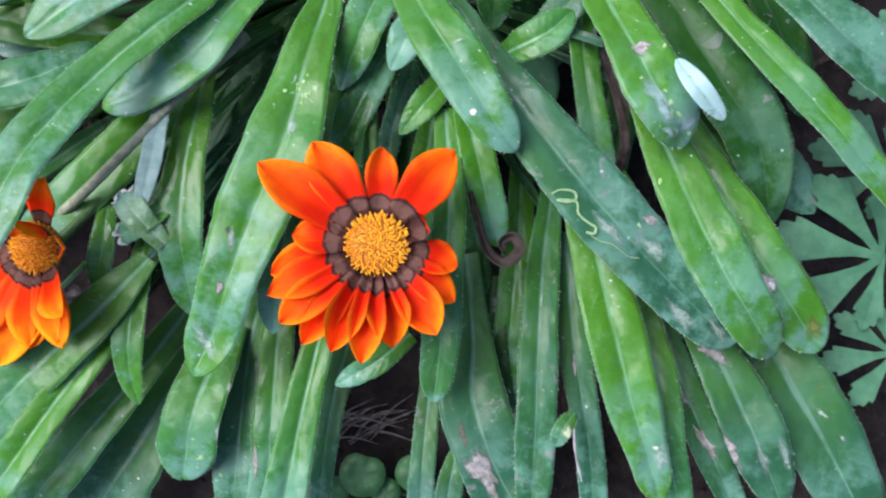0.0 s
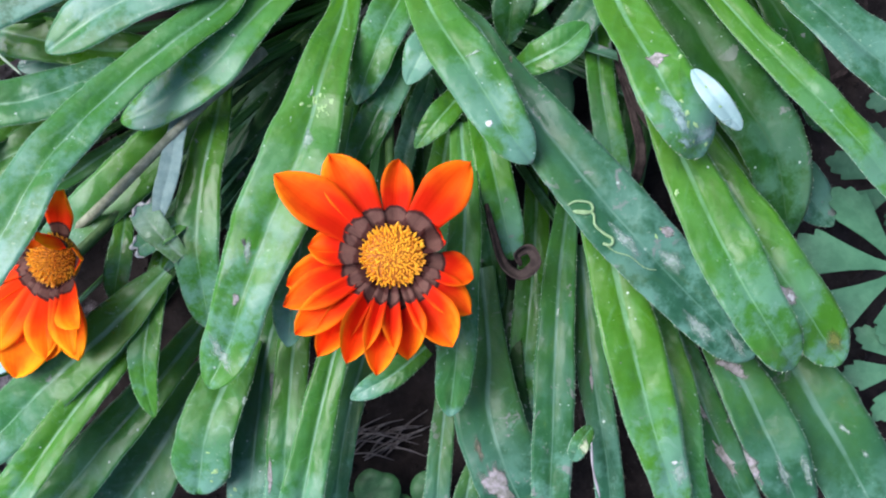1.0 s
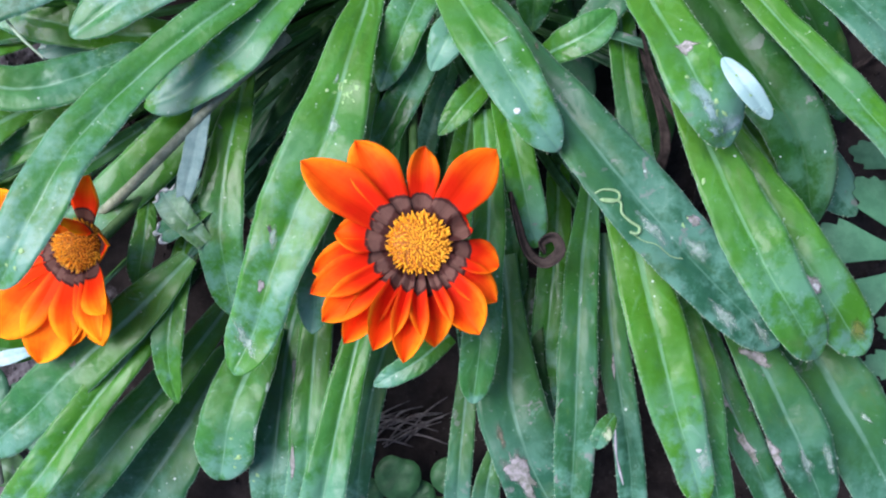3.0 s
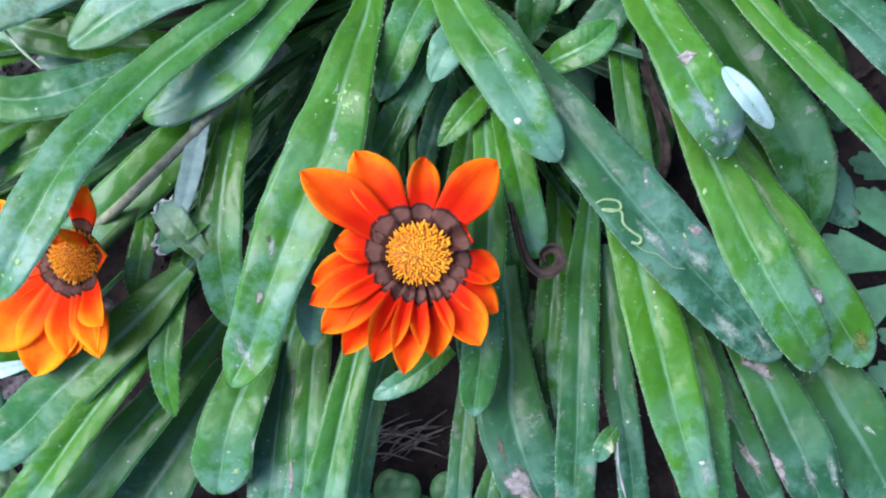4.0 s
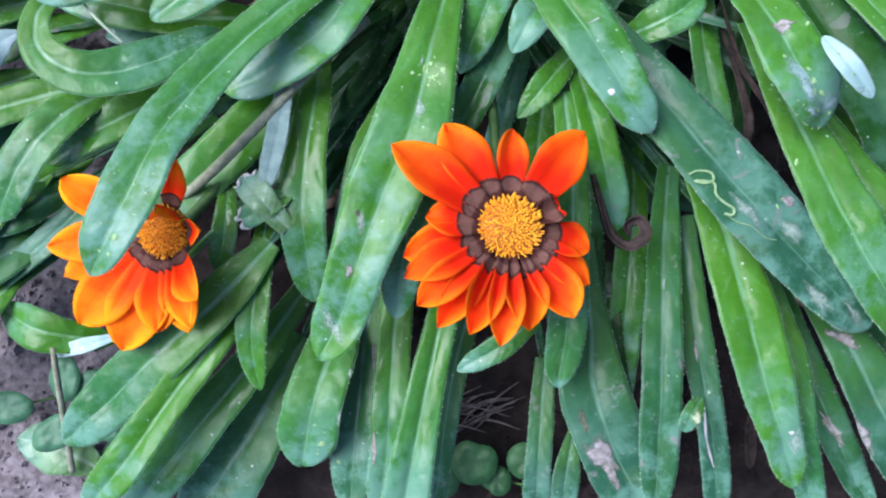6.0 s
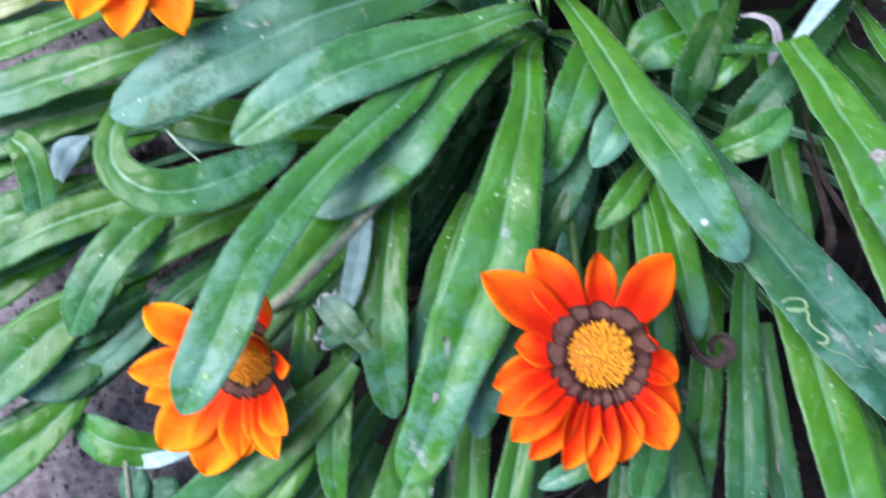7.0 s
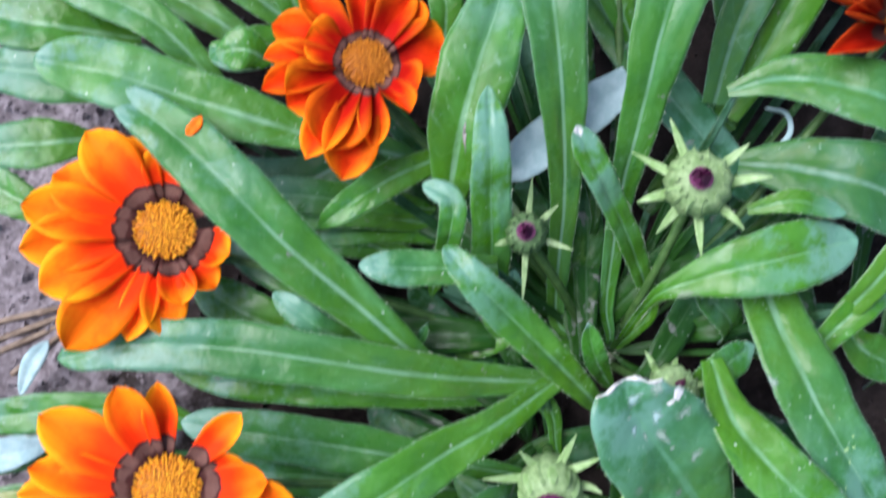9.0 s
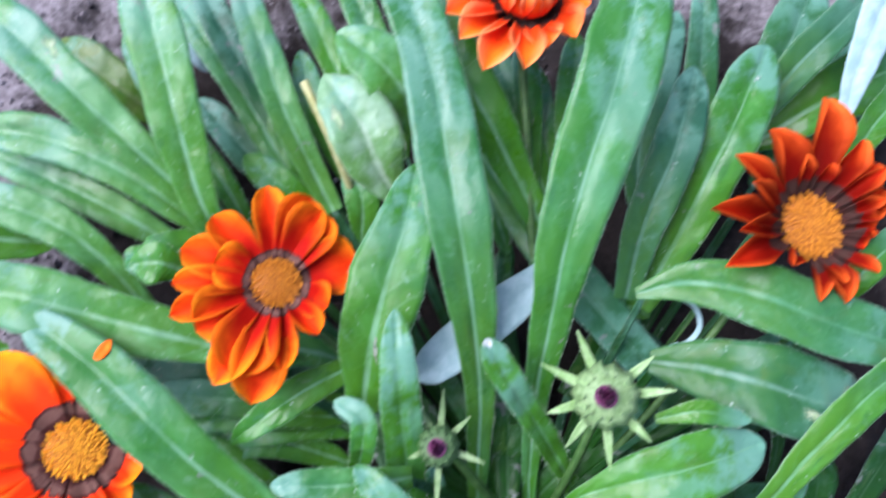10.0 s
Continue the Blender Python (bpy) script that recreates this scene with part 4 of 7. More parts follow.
leaf(plant_one, [(-0.1281, 0.1347, 0.0058), (-0.1661, 0.1241, 0.0143), (-0.1966, 0.1180, 0.0143), (-0.2309, 0.1103, 0.0109)], 0.0175, foot=0.6)
leaf(plant_one, [(-0.1435, 0.1676, 0.0143), (-0.1774, 0.1555, 0.0194), (-0.2100, 0.1488, 0.0194), (-0.2355, 0.1450, 0.0160)], 0.0148, foot=0.6)
leaf(plant_one, [(-0.1898, 0.1099, 0.0300), (-0.1835, 0.1032, 0.0310), (-0.1839, 0.0916, 0.0250), (-0.1883, 0.0743, 0.0140)], (0.0086, 0.0134, 0.0136, 0.0113), mat=leaf_blue)
leaf(plant_one, [(-0.1679, 0.1119, 0.0140), (-0.1755, 0.1055, 0.0180), (-0.1833, 0.0942, 0.0120)], (0.0018, 0.0117, 0.0032), mat=leaf_under)
leaf(plant_one, [(-0.2040, 0.0964, -0.0040), (-0.2051, 0.0881, 0.0000), (-0.2190, 0.0796, -0.0060)], (0.0038, 0.0137, 0.0034), mat=leaf_under)
leaf(plant_one, [(-0.0771, 0.0996, 0.0092), (-0.1063, 0.1063, 0.0160), (-0.1344, 0.1051, 0.0160)], 0.0131, foot=0.6)
leaf(plant_one, [(0.0263, 0.1198, 0.0300), (0.0154, 0.0970, 0.0440), (0.0068, 0.0804, 0.0460), (-0.0009, 0.0673, 0.0380)], (0.0112, 0.0170, 0.0151, 0.0085), tip=1.0)
leaf(plant_one, [(0.0295, 0.1002, 0.0280), (0.0160, 0.0788, 0.0360), (0.0049, 0.0607, 0.0370), (-0.0071, 0.0431, 0.0330)], (0.0067, 0.0130, 0.0133, 0.0108))
leaf(plant_one, [(0.0357, 0.0982, 0.0360), (0.0264, 0.0823, 0.0460), (0.0182, 0.0714, 0.0420)], (0.0109, 0.0138, 0.0110), tip=0.9)
leaf(plant_one, [(0.0554, 0.0695, 0.0480), (0.0635, 0.0701, 0.0570), (0.0731, 0.0730, 0.0600), (0.0821, 0.0795, 0.0590)], (0.0058, 0.0116, 0.0131, 0.0092), mat=leaf_blue, tip=0.6)
leaf(plant_one, [(0.0788, 0.1325, 0.0340), (0.0697, 0.1166, 0.0360), (0.0606, 0.1010, 0.0340), (0.0574, 0.0874, 0.0270)], (0.0088, 0.0144, 0.0157, 0.0115), mat=leaf_dark_shaded)
leaf(plant_one, [(0.0828, 0.1257, 0.0200), (0.0654, 0.1219, 0.0270), (0.0507, 0.1174, 0.0270), (0.0405, 0.1108, 0.0210)], (0.0101, 0.0207, 0.0215, 0.0127))
leaf(plant_three, [(0.0896, 0.1141, 0.0340), (0.0770, 0.1051, 0.0360), (0.0644, 0.0965, 0.0310)], (0.0035, 0.0078, 0.0066), mat=leaf_vivid)
leaf(plant_three, [(0.1138, 0.1207, 0.0380), (0.0952, 0.0999, 0.0400), (0.0803, 0.0863, 0.0370), (0.0688, 0.0769, 0.0310)], (0.0122, 0.0133, 0.0129, 0.0087), mat=leaf_dark_shaded)
leaf(plant_three, [(0.1139, 0.1267, 0.0540), (0.1012, 0.1144, 0.0540), (0.0882, 0.1009, 0.0500)], (0.0047, 0.0055, 0.0021), mat=leaf_under)
leaf(plant_one, [(0.0157, 0.1919, 0.0360), (-0.0104, 0.1798, 0.0500), (-0.0332, 0.1714, 0.0590), (-0.0555, 0.1612, 0.0640), (-0.0755, 0.1509, 0.0640), (-0.0896, 0.1429, 0.0620)], (0.0067, 0.0131, 0.0176, 0.0219, 0.0206, 0.0139), mat=leaf_vivid, tip=0.7)
leaf(plant_one, [(-0.0284, 0.1563, 0.0194), (-0.0149, 0.1447, 0.0262), (0.0024, 0.1311, 0.0194)], 0.0154, mat=leaf_old, peak=0.5)
leaf(plant_one, [(-0.0298, 0.1406, 0.0160), (-0.0382, 0.1274, 0.0228), (-0.0478, 0.1163, 0.0160)], 0.0176, peak=0.5)
leaf(plant_one, [(0.0672, 0.1195, 0.0340), (0.0610, 0.1353, 0.0420), (0.0501, 0.1542, 0.0540), (0.0396, 0.1700, 0.0620), (0.0335, 0.1813, 0.0670), (0.0317, 0.1891, 0.0680)], (0.0134, 0.0262, 0.0421, 0.0426, 0.0355, 0.0281), mat=leaf_plain, wave=0.03, fold=0.10, cut=0.975, label="broad dull green leaf with a bitten, pale-edged tip")
leaf(plant_one, [(0.0691, 0.1927, 0.0480), (0.0706, 0.1720, 0.0570), (0.0810, 0.1542, 0.0620), (0.0936, 0.1392, 0.0620), (0.1042, 0.1294, 0.0590), (0.1133, 0.1220, 0.0550)], (0.0087, 0.0180, 0.0226, 0.0226, 0.0175, 0.0118), mat=leaf_vivid, tip=0.6)
leaf(plant_one, [(0.0936, 0.2304, 0.0380), (0.0943, 0.2117, 0.0480), (0.0970, 0.1893, 0.0560), (0.1045, 0.1667, 0.0580), (0.1135, 0.1479, 0.0560), (0.1258, 0.1267, 0.0500)], (0.0136, 0.0219, 0.0259, 0.0256, 0.0220, 0.0129), mat=leaf_blue)
leaf(plant_two, [(0.0533, 0.2179, 0.0420), (0.0641, 0.2217, 0.0500), (0.0765, 0.2241, 0.0570), (0.0917, 0.2259, 0.0610), (0.1092, 0.2282, 0.0600), (0.1262, 0.2309, 0.0560)], (0.0045, 0.0109, 0.0203, 0.0245, 0.0230, 0.0165), mat=leaf_vivid, tip=0.5)
leaf(plant_two, [(0.0859, 0.2452, 0.0580), (0.0999, 0.2462, 0.0640), (0.1110, 0.2430, 0.0640), (0.1203, 0.2398, 0.0620)], (0.0035, 0.0090, 0.0077, 0.0048), mat=leaf_vivid, tip=1.2)
leaf(plant_two, [(0.0938, 0.2654, 0.0380), (0.1142, 0.2593, 0.0480), (0.1340, 0.2503, 0.0550), (0.1509, 0.2422, 0.0540), (0.1736, 0.2354, 0.0480)], (0.0093, 0.0250, 0.0326, 0.0314, 0.0206), mat=leaf_old, tip=0.4)
leaf(plant_two, [(0.0904, 0.2922, 0.0450), (0.1089, 0.2934, 0.0540), (0.1312, 0.2855, 0.0610), (0.1537, 0.2723, 0.0640), (0.1773, 0.2616, 0.0620), (0.2049, 0.2504, 0.0580)], (0.0046, 0.0158, 0.0240, 0.0246, 0.0213, 0.0126), mat=leaf_plain)
leaf(plant_two, [(0.1202, 0.2021, 0.0460), (0.1405, 0.2235, 0.0580), (0.1608, 0.2396, 0.0630), (0.1846, 0.2530, 0.0650), (0.2110, 0.2635, 0.0600)], (0.0081, 0.0136, 0.0157, 0.0154, 0.0108), mat=leaf_vivid)
leaf(plant_two, [(0.0443, 0.2172, 0.0020), (0.0491, 0.2579, 0.0280), (0.0540, 0.2835, 0.0480), (0.0603, 0.3105, 0.0660), (0.0715, 0.3377, 0.0720), (0.0843, 0.3631, 0.0750), (0.0967, 0.3918, 0.0760), (0.1107, 0.4240, 0.0720)], (0.0065, 0.0104, 0.0149, 0.0216, 0.0275, 0.0307, 0.0289, 0.0171), mat=leaf_blue)
leaf(plant_two, [(0.0226, 0.2134, 0.0020), (0.0260, 0.2566, 0.0280), (0.0257, 0.2892, 0.0500), (0.0234, 0.3215, 0.0660), (0.0221, 0.3528, 0.0680), (0.0209, 0.3831, 0.0680), (0.0161, 0.4110, 0.0660), (0.0089, 0.4388, 0.0620)], (0.0075, 0.0113, 0.0169, 0.0232, 0.0238, 0.0223, 0.0209, 0.0127), mat=leaf_blue)
leaf(plant_two, [(-0.0200, 0.2612, 0.0380), (-0.0143, 0.2838, 0.0520), (-0.0054, 0.3072, 0.0600), (0.0036, 0.3267, 0.0620), (0.0114, 0.3502, 0.0580)], (0.0122, 0.0231, 0.0293, 0.0225, 0.0098), wave=0.05)
leaf(plant_two, [(-0.0033, 0.2148, 0.0150), (-0.0058, 0.2494, 0.0480), (-0.0054, 0.2744, 0.0680), (-0.0041, 0.2964, 0.0700)], (0.0119, 0.0164, 0.0141, 0.0083), mat=leaf_vivid, tip=1.3)
leaf(plant_two, [(0.0034, 0.3431, 0.0340), (-0.0028, 0.3558, 0.0420), (-0.0071, 0.3708, 0.0460), (-0.0140, 0.3834, 0.0460), (-0.0196, 0.3936, 0.0440)], (0.0086, 0.0242, 0.0296, 0.0213, 0.0103), mat=leaf_wilt, fold=0.22, wave=0.08)
leaf(plant_two, [(0.0387, 0.3706, 0.0143), (0.0595, 0.3228, 0.0245), (0.0816, 0.2855, 0.0279), (0.1079, 0.2508, 0.0211)], 0.0207, mat=leaf_old, peak=0.55)
leaf(plant_two, [(0.0595, 0.3045, 0.0290), (0.0395, 0.2933, 0.0340), (0.0173, 0.2800, 0.0340), (0.0018, 0.2710, 0.0300)], (0.0145, 0.0179, 0.0182, 0.0150), mat=leaf_under, tip=0.35)
leaf(plant_two, [(0.0628, 0.2145, 0.0020), (0.0491, 0.2424, 0.0300), (0.0362, 0.2645, 0.0500), (0.0281, 0.2823, 0.0570)], (0.0076, 0.0108, 0.0120, 0.0100), mat=leaf_vivid, tip=0.6)
leaf(plant_two, [(-0.0047, 0.2354, 0.0420), (-0.0220, 0.2362, 0.0490), (-0.0400, 0.2380, 0.0510), (-0.0555, 0.2408, 0.0500)], (0.0080, 0.0129, 0.0133, 0.0098), mat=leaf_blue, tip=0.8)
leaf(plant_two, [(0.0331, 0.1749, 0.0230), (0.0132, 0.1976, 0.0420), (-0.0029, 0.2162, 0.0520), (-0.0147, 0.2299, 0.0560), (-0.0246, 0.2440, 0.0560)], (0.0061, 0.0141, 0.0154, 0.0131, 0.0084), mat=leaf_vivid)
leaf(plant_two, [(-0.0305, 0.1966, 0.0250), (-0.0565, 0.2250, 0.0400), (-0.0818, 0.2518, 0.0500), (-0.1006, 0.2761, 0.0540), (-0.1188, 0.2968, 0.0540), (-0.1372, 0.3129, 0.0500)], (0.0078, 0.0167, 0.0226, 0.0245, 0.0203, 0.0129), mat=leaf_blue)
leaf(plant_one, [(0.0148, 0.1882, 0.0140), (-0.0288, 0.1960, 0.0300), (-0.0660, 0.2058, 0.0400), (-0.1037, 0.2157, 0.0430), (-0.1401, 0.2211, 0.0410), (-0.1693, 0.2192, 0.0360)], (0.0086, 0.0163, 0.0200, 0.0210, 0.0185, 0.0104), mat=leaf_blue)
leaf(plant_one, [(0.0097, 0.1815, 0.0060), (-0.0419, 0.1928, 0.0170), (-0.0808, 0.2003, 0.0220), (-0.1106, 0.2065, 0.0220), (-0.1348, 0.2127, 0.0180)], (0.0088, 0.0173, 0.0202, 0.0187, 0.0106), mat=leaf_vivid)
leaf(plant_one, [(-0.1268, 0.1882, 0.0092), (-0.1638, 0.1976, 0.0160), (-0.2161, 0.1996, 0.0143)], 0.0155, foot=0.7)
leaf(plant_one, [(-0.1453, 0.1789, 0.0092), (-0.1755, 0.1845, 0.0160), (-0.2213, 0.1826, 0.0143)], 0.0132, foot=0.7)
leaf(plant_one, [(-0.1549, 0.1687, 0.0092), (-0.1831, 0.1668, 0.0160), (-0.2232, 0.1631, 0.0126)], 0.0154, mat=leaf_wilt, foot=0.7)
leaf(plant_two, [(-0.0517, 0.2068, 0.0190), (-0.0695, 0.2173, 0.0340), (-0.0793, 0.2259, 0.0380), (-0.0890, 0.2348, 0.0370)], (0.0065, 0.0111, 0.0105, 0.0075), mat=leaf_blue)
leaf(plant_two, [(-0.0290, 0.2064, 0.0024), (-0.0744, 0.2172, 0.0109), (-0.1143, 0.2279, 0.0109)], 0.0138, foot=0.7)
leaf(plant_two, [(-0.0182, 0.2803, 0.0360), (-0.0392, 0.2729, 0.0420), (-0.0557, 0.2647, 0.0430), (-0.0698, 0.2569, 0.0400)], (0.0082, 0.0134, 0.0114, 0.0075), mat=leaf_vivid, tip=1.1)
leaf(plant_two, [(-0.0233, 0.2638, 0.0058), (-0.0646, 0.2710, 0.0160), (-0.1046, 0.2791, 0.0160)], 0.0152, foot=0.7)
leaf(plant_two, [(-0.0147, 0.2529, 0.0024), (-0.0522, 0.2582, 0.0109), (-0.0892, 0.2583, 0.0092)], 0.0140, foot=0.7)
leaf(plant_two, [(-0.0225, 0.2032, 0.0058), (-0.0015, 0.2100, 0.0126), (0.0059, 0.2349, 0.0126)], 0.0127, foot=0.6)
leaf(plant_two, [(-0.0629, 0.2898, 0.0380), (-0.0905, 0.3002, 0.0450), (-0.1174, 0.3113, 0.0490), (-0.1403, 0.3205, 0.0510), (-0.1642, 0.3274, 0.0500)], (0.0090, 0.0202, 0.0242, 0.0240, 0.0180), mat=leaf_pale_glare, tip=0.6, wave=0.10)
leaf(plant_two, [(-0.0565, 0.3294, 0.0280), (-0.0768, 0.3520, 0.0420), (-0.0943, 0.3723, 0.0490), (-0.1117, 0.3931, 0.0540), (-0.1286, 0.4147, 0.0540), (-0.1466, 0.4358, 0.0520)], (0.0076, 0.0118, 0.0161, 0.0194, 0.0213, 0.0143), mat=leaf_pale_glare)
leaf(plant_two, [(-0.0655, 0.3294, 0.0280), (-0.0717, 0.3497, 0.0450), (-0.0751, 0.3764, 0.0540), (-0.0778, 0.4013, 0.0590), (-0.0812, 0.4234, 0.0600), (-0.0848, 0.4450, 0.0580)], (0.0076, 0.0135, 0.0195, 0.0220, 0.0208, 0.0135), mat=leaf_pale_glare)
leaf(plant_two, [(-0.0588, 0.3308, 0.0120), (-0.0811, 0.3493, 0.0240), (-0.1066, 0.3696, 0.0300), (-0.1313, 0.3837, 0.0310), (-0.1601, 0.3924, 0.0280)], (0.0064, 0.0120, 0.0151, 0.0178, 0.0141), mat=leaf_pale_glare)
leaf(plant_two, [(-0.0831, 0.3334, 0.0060), (-0.1086, 0.3530, 0.0130), (-0.1339, 0.3699, 0.0150), (-0.1559, 0.3838, 0.0140), (-0.1746, 0.3949, 0.0110)], (0.0070, 0.0138, 0.0156, 0.0147, 0.0109), mat=leaf_pale_glare)
leaf(plant_two, [(-0.1014, 0.3123, 0.0140), (-0.1187, 0.3384, 0.0270), (-0.1377, 0.3536, 0.0310), (-0.1649, 0.3665, 0.0300)], (0.0082, 0.0140, 0.0176, 0.0139), mat=leaf_pale_glare)
leaf(plant_two, [(-0.0287, 0.3386, 0.0080), (-0.0433, 0.3716, 0.0170), (-0.0565, 0.4024, 0.0180), (-0.0708, 0.4299, 0.0160), (-0.0812, 0.4524, 0.0140)], (0.0091, 0.0125, 0.0135, 0.0127, 0.0092), mat=leaf_blue)
leaf(plant_two, [(-0.0229, 0.3442, 0.0140), (-0.0363, 0.3823, 0.0280), (-0.0432, 0.4110, 0.0310), (-0.0503, 0.4436, 0.0310)], (0.0090, 0.0136, 0.0151, 0.0123), mat=leaf_pale_glare)
leaf(plant_two, [(-0.0188, 0.3412, 0.0075), (-0.0396, 0.3833, 0.0177), (-0.0570, 0.4195, 0.0194), (-0.0715, 0.4574, 0.0177)], 0.0154, mat=leaf_old, foot=0.6)
leaf(plant_two, [(-0.0040, 0.3727, 0.0058), (-0.0154, 0.4095, 0.0143), (-0.0290, 0.4524, 0.0143)], 0.0133, foot=0.6)
leaf(plant_two, [(0.0184, 0.3693, 0.0310), (0.0083, 0.3880, 0.0460), (-0.0024, 0.4005, 0.0480), (-0.0124, 0.4093, 0.0460)], (0.0122, 0.0262, 0.0219, 0.0155), mat=leaf_pale_glare, tip=0.6)
leaf(plant_two, [(0.0641, 0.3189, 0.0228), (0.0460, 0.3620, 0.0415), (0.0315, 0.3940, 0.0483), (0.0121, 0.4363, 0.0483)], 0.0239, foot=0.5)
leaf(plant_two, [(0.0909, 0.2911, 0.0300), (0.0982, 0.3182, 0.0450), (0.1111, 0.3423, 0.0530), (0.1197, 0.3605, 0.0540), (0.1272, 0.3784, 0.0520)], (0.0106, 0.0164, 0.0199, 0.0168, 0.0123), mat=leaf_old, tip=0.7)
leaf(plant_two, [(0.0980, 0.2873, 0.0220), (0.1169, 0.3171, 0.0380), (0.1341, 0.3453, 0.0490), (0.1466, 0.3649, 0.0530), (0.1591, 0.3845, 0.0510)], (0.0109, 0.0206, 0.0250, 0.0231, 0.0182), tip=0.6)
leaf(plant_two, [(0.1490, 0.3497, 0.0220), (0.1730, 0.3751, 0.0400), (0.1963, 0.3930, 0.0450), (0.2316, 0.4189, 0.0420)], (0.0103, 0.0159, 0.0168, 0.0127), mat=leaf_old)
leaf(plant_two, [(0.1603, 0.3505, 0.0143), (0.1891, 0.3636, 0.0245), (0.2208, 0.3744, 0.0279), (0.2612, 0.3840, 0.0228)], 0.0287, peak=0.55)
leaf(plant_two, [(0.1866, 0.3491, 0.0440), (0.1941, 0.3701, 0.0540), (0.2086, 0.3927, 0.0540), (0.2250, 0.4128, 0.0500)], (0.0039, 0.0134, 0.0174, 0.0124), mat=leaf_under)
leaf(plant_two, [(0.1866, 0.3257, 0.0313), (0.2042, 0.3491, 0.0415), (0.2360, 0.3735, 0.0398)], 0.0152, foot=0.6)
leaf(plant_two, [(0.1665, 0.2756, 0.0466), (0.1785, 0.2906, 0.0590), (0.2024, 0.3043, 0.0590)], 0.0145, foot=0.6)
leaf(plant_two, [(0.0634, 0.3438, 0.0143), (0.0634, 0.3698, 0.0245), (0.0653, 0.4060, 0.0279)], 0.0130, foot=0.6)
leaf(plant_two, [(0.0793, 0.3451, 0.0058), (0.0842, 0.3752, 0.0160), (0.0913, 0.4094, 0.0194)], 0.0149, foot=0.6)
leaf(plant_two, [(0.1042, 0.2833, 0.0160), (0.0930, 0.2879, 0.0228), (0.0800, 0.2767, 0.0194)], 0.0118, peak=0.5)
leaf(plant_two, [(-0.0234, 0.2812, 0.0092), (-0.0499, 0.2893, 0.0160), (-0.0787, 0.2794, 0.0126), (-0.1219, 0.2921, 0.0075)], 0.0209, mat=leaf_old, peak=0.5)
leaf(plant_two, [(-0.0262, 0.2580, 0.0058), (-0.0572, 0.2651, 0.0143), (-0.0982, 0.2683, 0.0109)], 0.0143, foot=0.7)
leaf(plant_two, [(-0.0285, 0.2394, 0.0024), (-0.0588, 0.2537, 0.0109), (-0.0888, 0.2554, 0.0075)], 0.0144, foot=0.7)
leaf(plant_two, [(-0.0814, 0.3240, 0.0330), (-0.0901, 0.3275, 0.0398), (-0.1020, 0.3288, 0.0364)], 0.0174, peak=0.6, tip=0.58)
leaf(plant_two, [(-0.0127, 0.3304, 0.0092), (-0.0104, 0.3481, 0.0177), (-0.0158, 0.3638, 0.0160)], 0.0143, peak=0.5)
leaf(plant_two, [(-0.0295, 0.2277, 0.0160), (-0.0218, 0.2478, 0.0500), (-0.0202, 0.2602, 0.0560), (-0.0296, 0.2674, 0.0540)], 0.0101, peak=0.75, tip=0.50)
leaf(plant_two, [(0.0942, 0.1946, -0.0010), (0.0872, 0.2050, 0.0245), (0.0691, 0.2223, 0.0415)], 0.0136, foot=0.8)
leaf(plant_two, [(0.0623, 0.1781, 0.0330), (0.0727, 0.1876, 0.0432), (0.0894, 0.1957, 0.0398)], 0.0128, foot=0.8)
leaf(plant_two, [(0.0388, 0.1829, 0.0160), (0.0302, 0.1965, 0.0330), (0.0273, 0.2103, 0.0398)], 0.0098, peak=0.6)
leaf(plant_two, [(0.1094, 0.1884, 0.0398), (0.1244, 0.2034, 0.0483), (0.1472, 0.2170, 0.0432)], 0.0128, foot=0.7)
leaf(plant_two, [(0.1377, 0.1986, 0.0160), (0.1435, 0.1862, 0.0194), (0.1632, 0.1751, 0.0160)], 0.0185, peak=0.5)
leaf(plant_one, [(-0.1424, -0.0116, 0.0058), (-0.1565, -0.0090, 0.0143), (-0.1702, -0.0040, 0.0160), (-0.1854, 0.0058, 0.0092)], 0.0154, peak=0.55, wave=0.08, tip=0.88)
leaf(plant_one, [(-0.1352, -0.0106, 0.0194), (-0.1472, -0.0125, 0.0194), (-0.1666, -0.0144, 0.0092)], 0.0057, mat=leaf_under, peak=0.5)
leaf(plant_one, [(-0.1628, -0.0630, -0.0197), (-0.1765, -0.0529, -0.0146), (-0.1965, -0.0460, -0.0197)], 0.0218, mat=leaf_wilt, peak=0.5, wave=0.1)
leaf(plant_one, [(-0.1572, 0.0372, 0.0075), (-0.1746, 0.0264, 0.0160), (-0.2008, 0.0167, 0.0160)], 0.0197, mat=leaf_old, peak=0.6)
leaf(plant_one, [(-0.1500, 0.0505, 0.0092), (-0.1676, 0.0424, 0.0194), (-0.1977, 0.0374, 0.0194)], 0.0197, mat=leaf_old, peak=0.6)
leaf(plant_two, [(-0.0938, 0.3983, -0.0080), (-0.1063, 0.4098, 0.0010), (-0.1232, 0.4259, 0.0010), (-0.1377, 0.4381, -0.0050)], (0.0080, 0.0182, 0.0219, 0.0132), mat=leaf_olive)
leaf(plant_one, [(-0.1598, 0.0542, 0.0143), (-0.1795, 0.0413, 0.0228), (-0.1993, 0.0271, 0.0228), (-0.2232, 0.0101, 0.0194)], 0.0220, peak=0.6)
leaf(plant_one, [(-0.1762, 0.0153, 0.0109), (-0.1910, 0.0030, 0.0177), (-0.2084, -0.0073, 0.0177), (-0.2301, -0.0197, 0.0143)], 0.0200, peak=0.6)
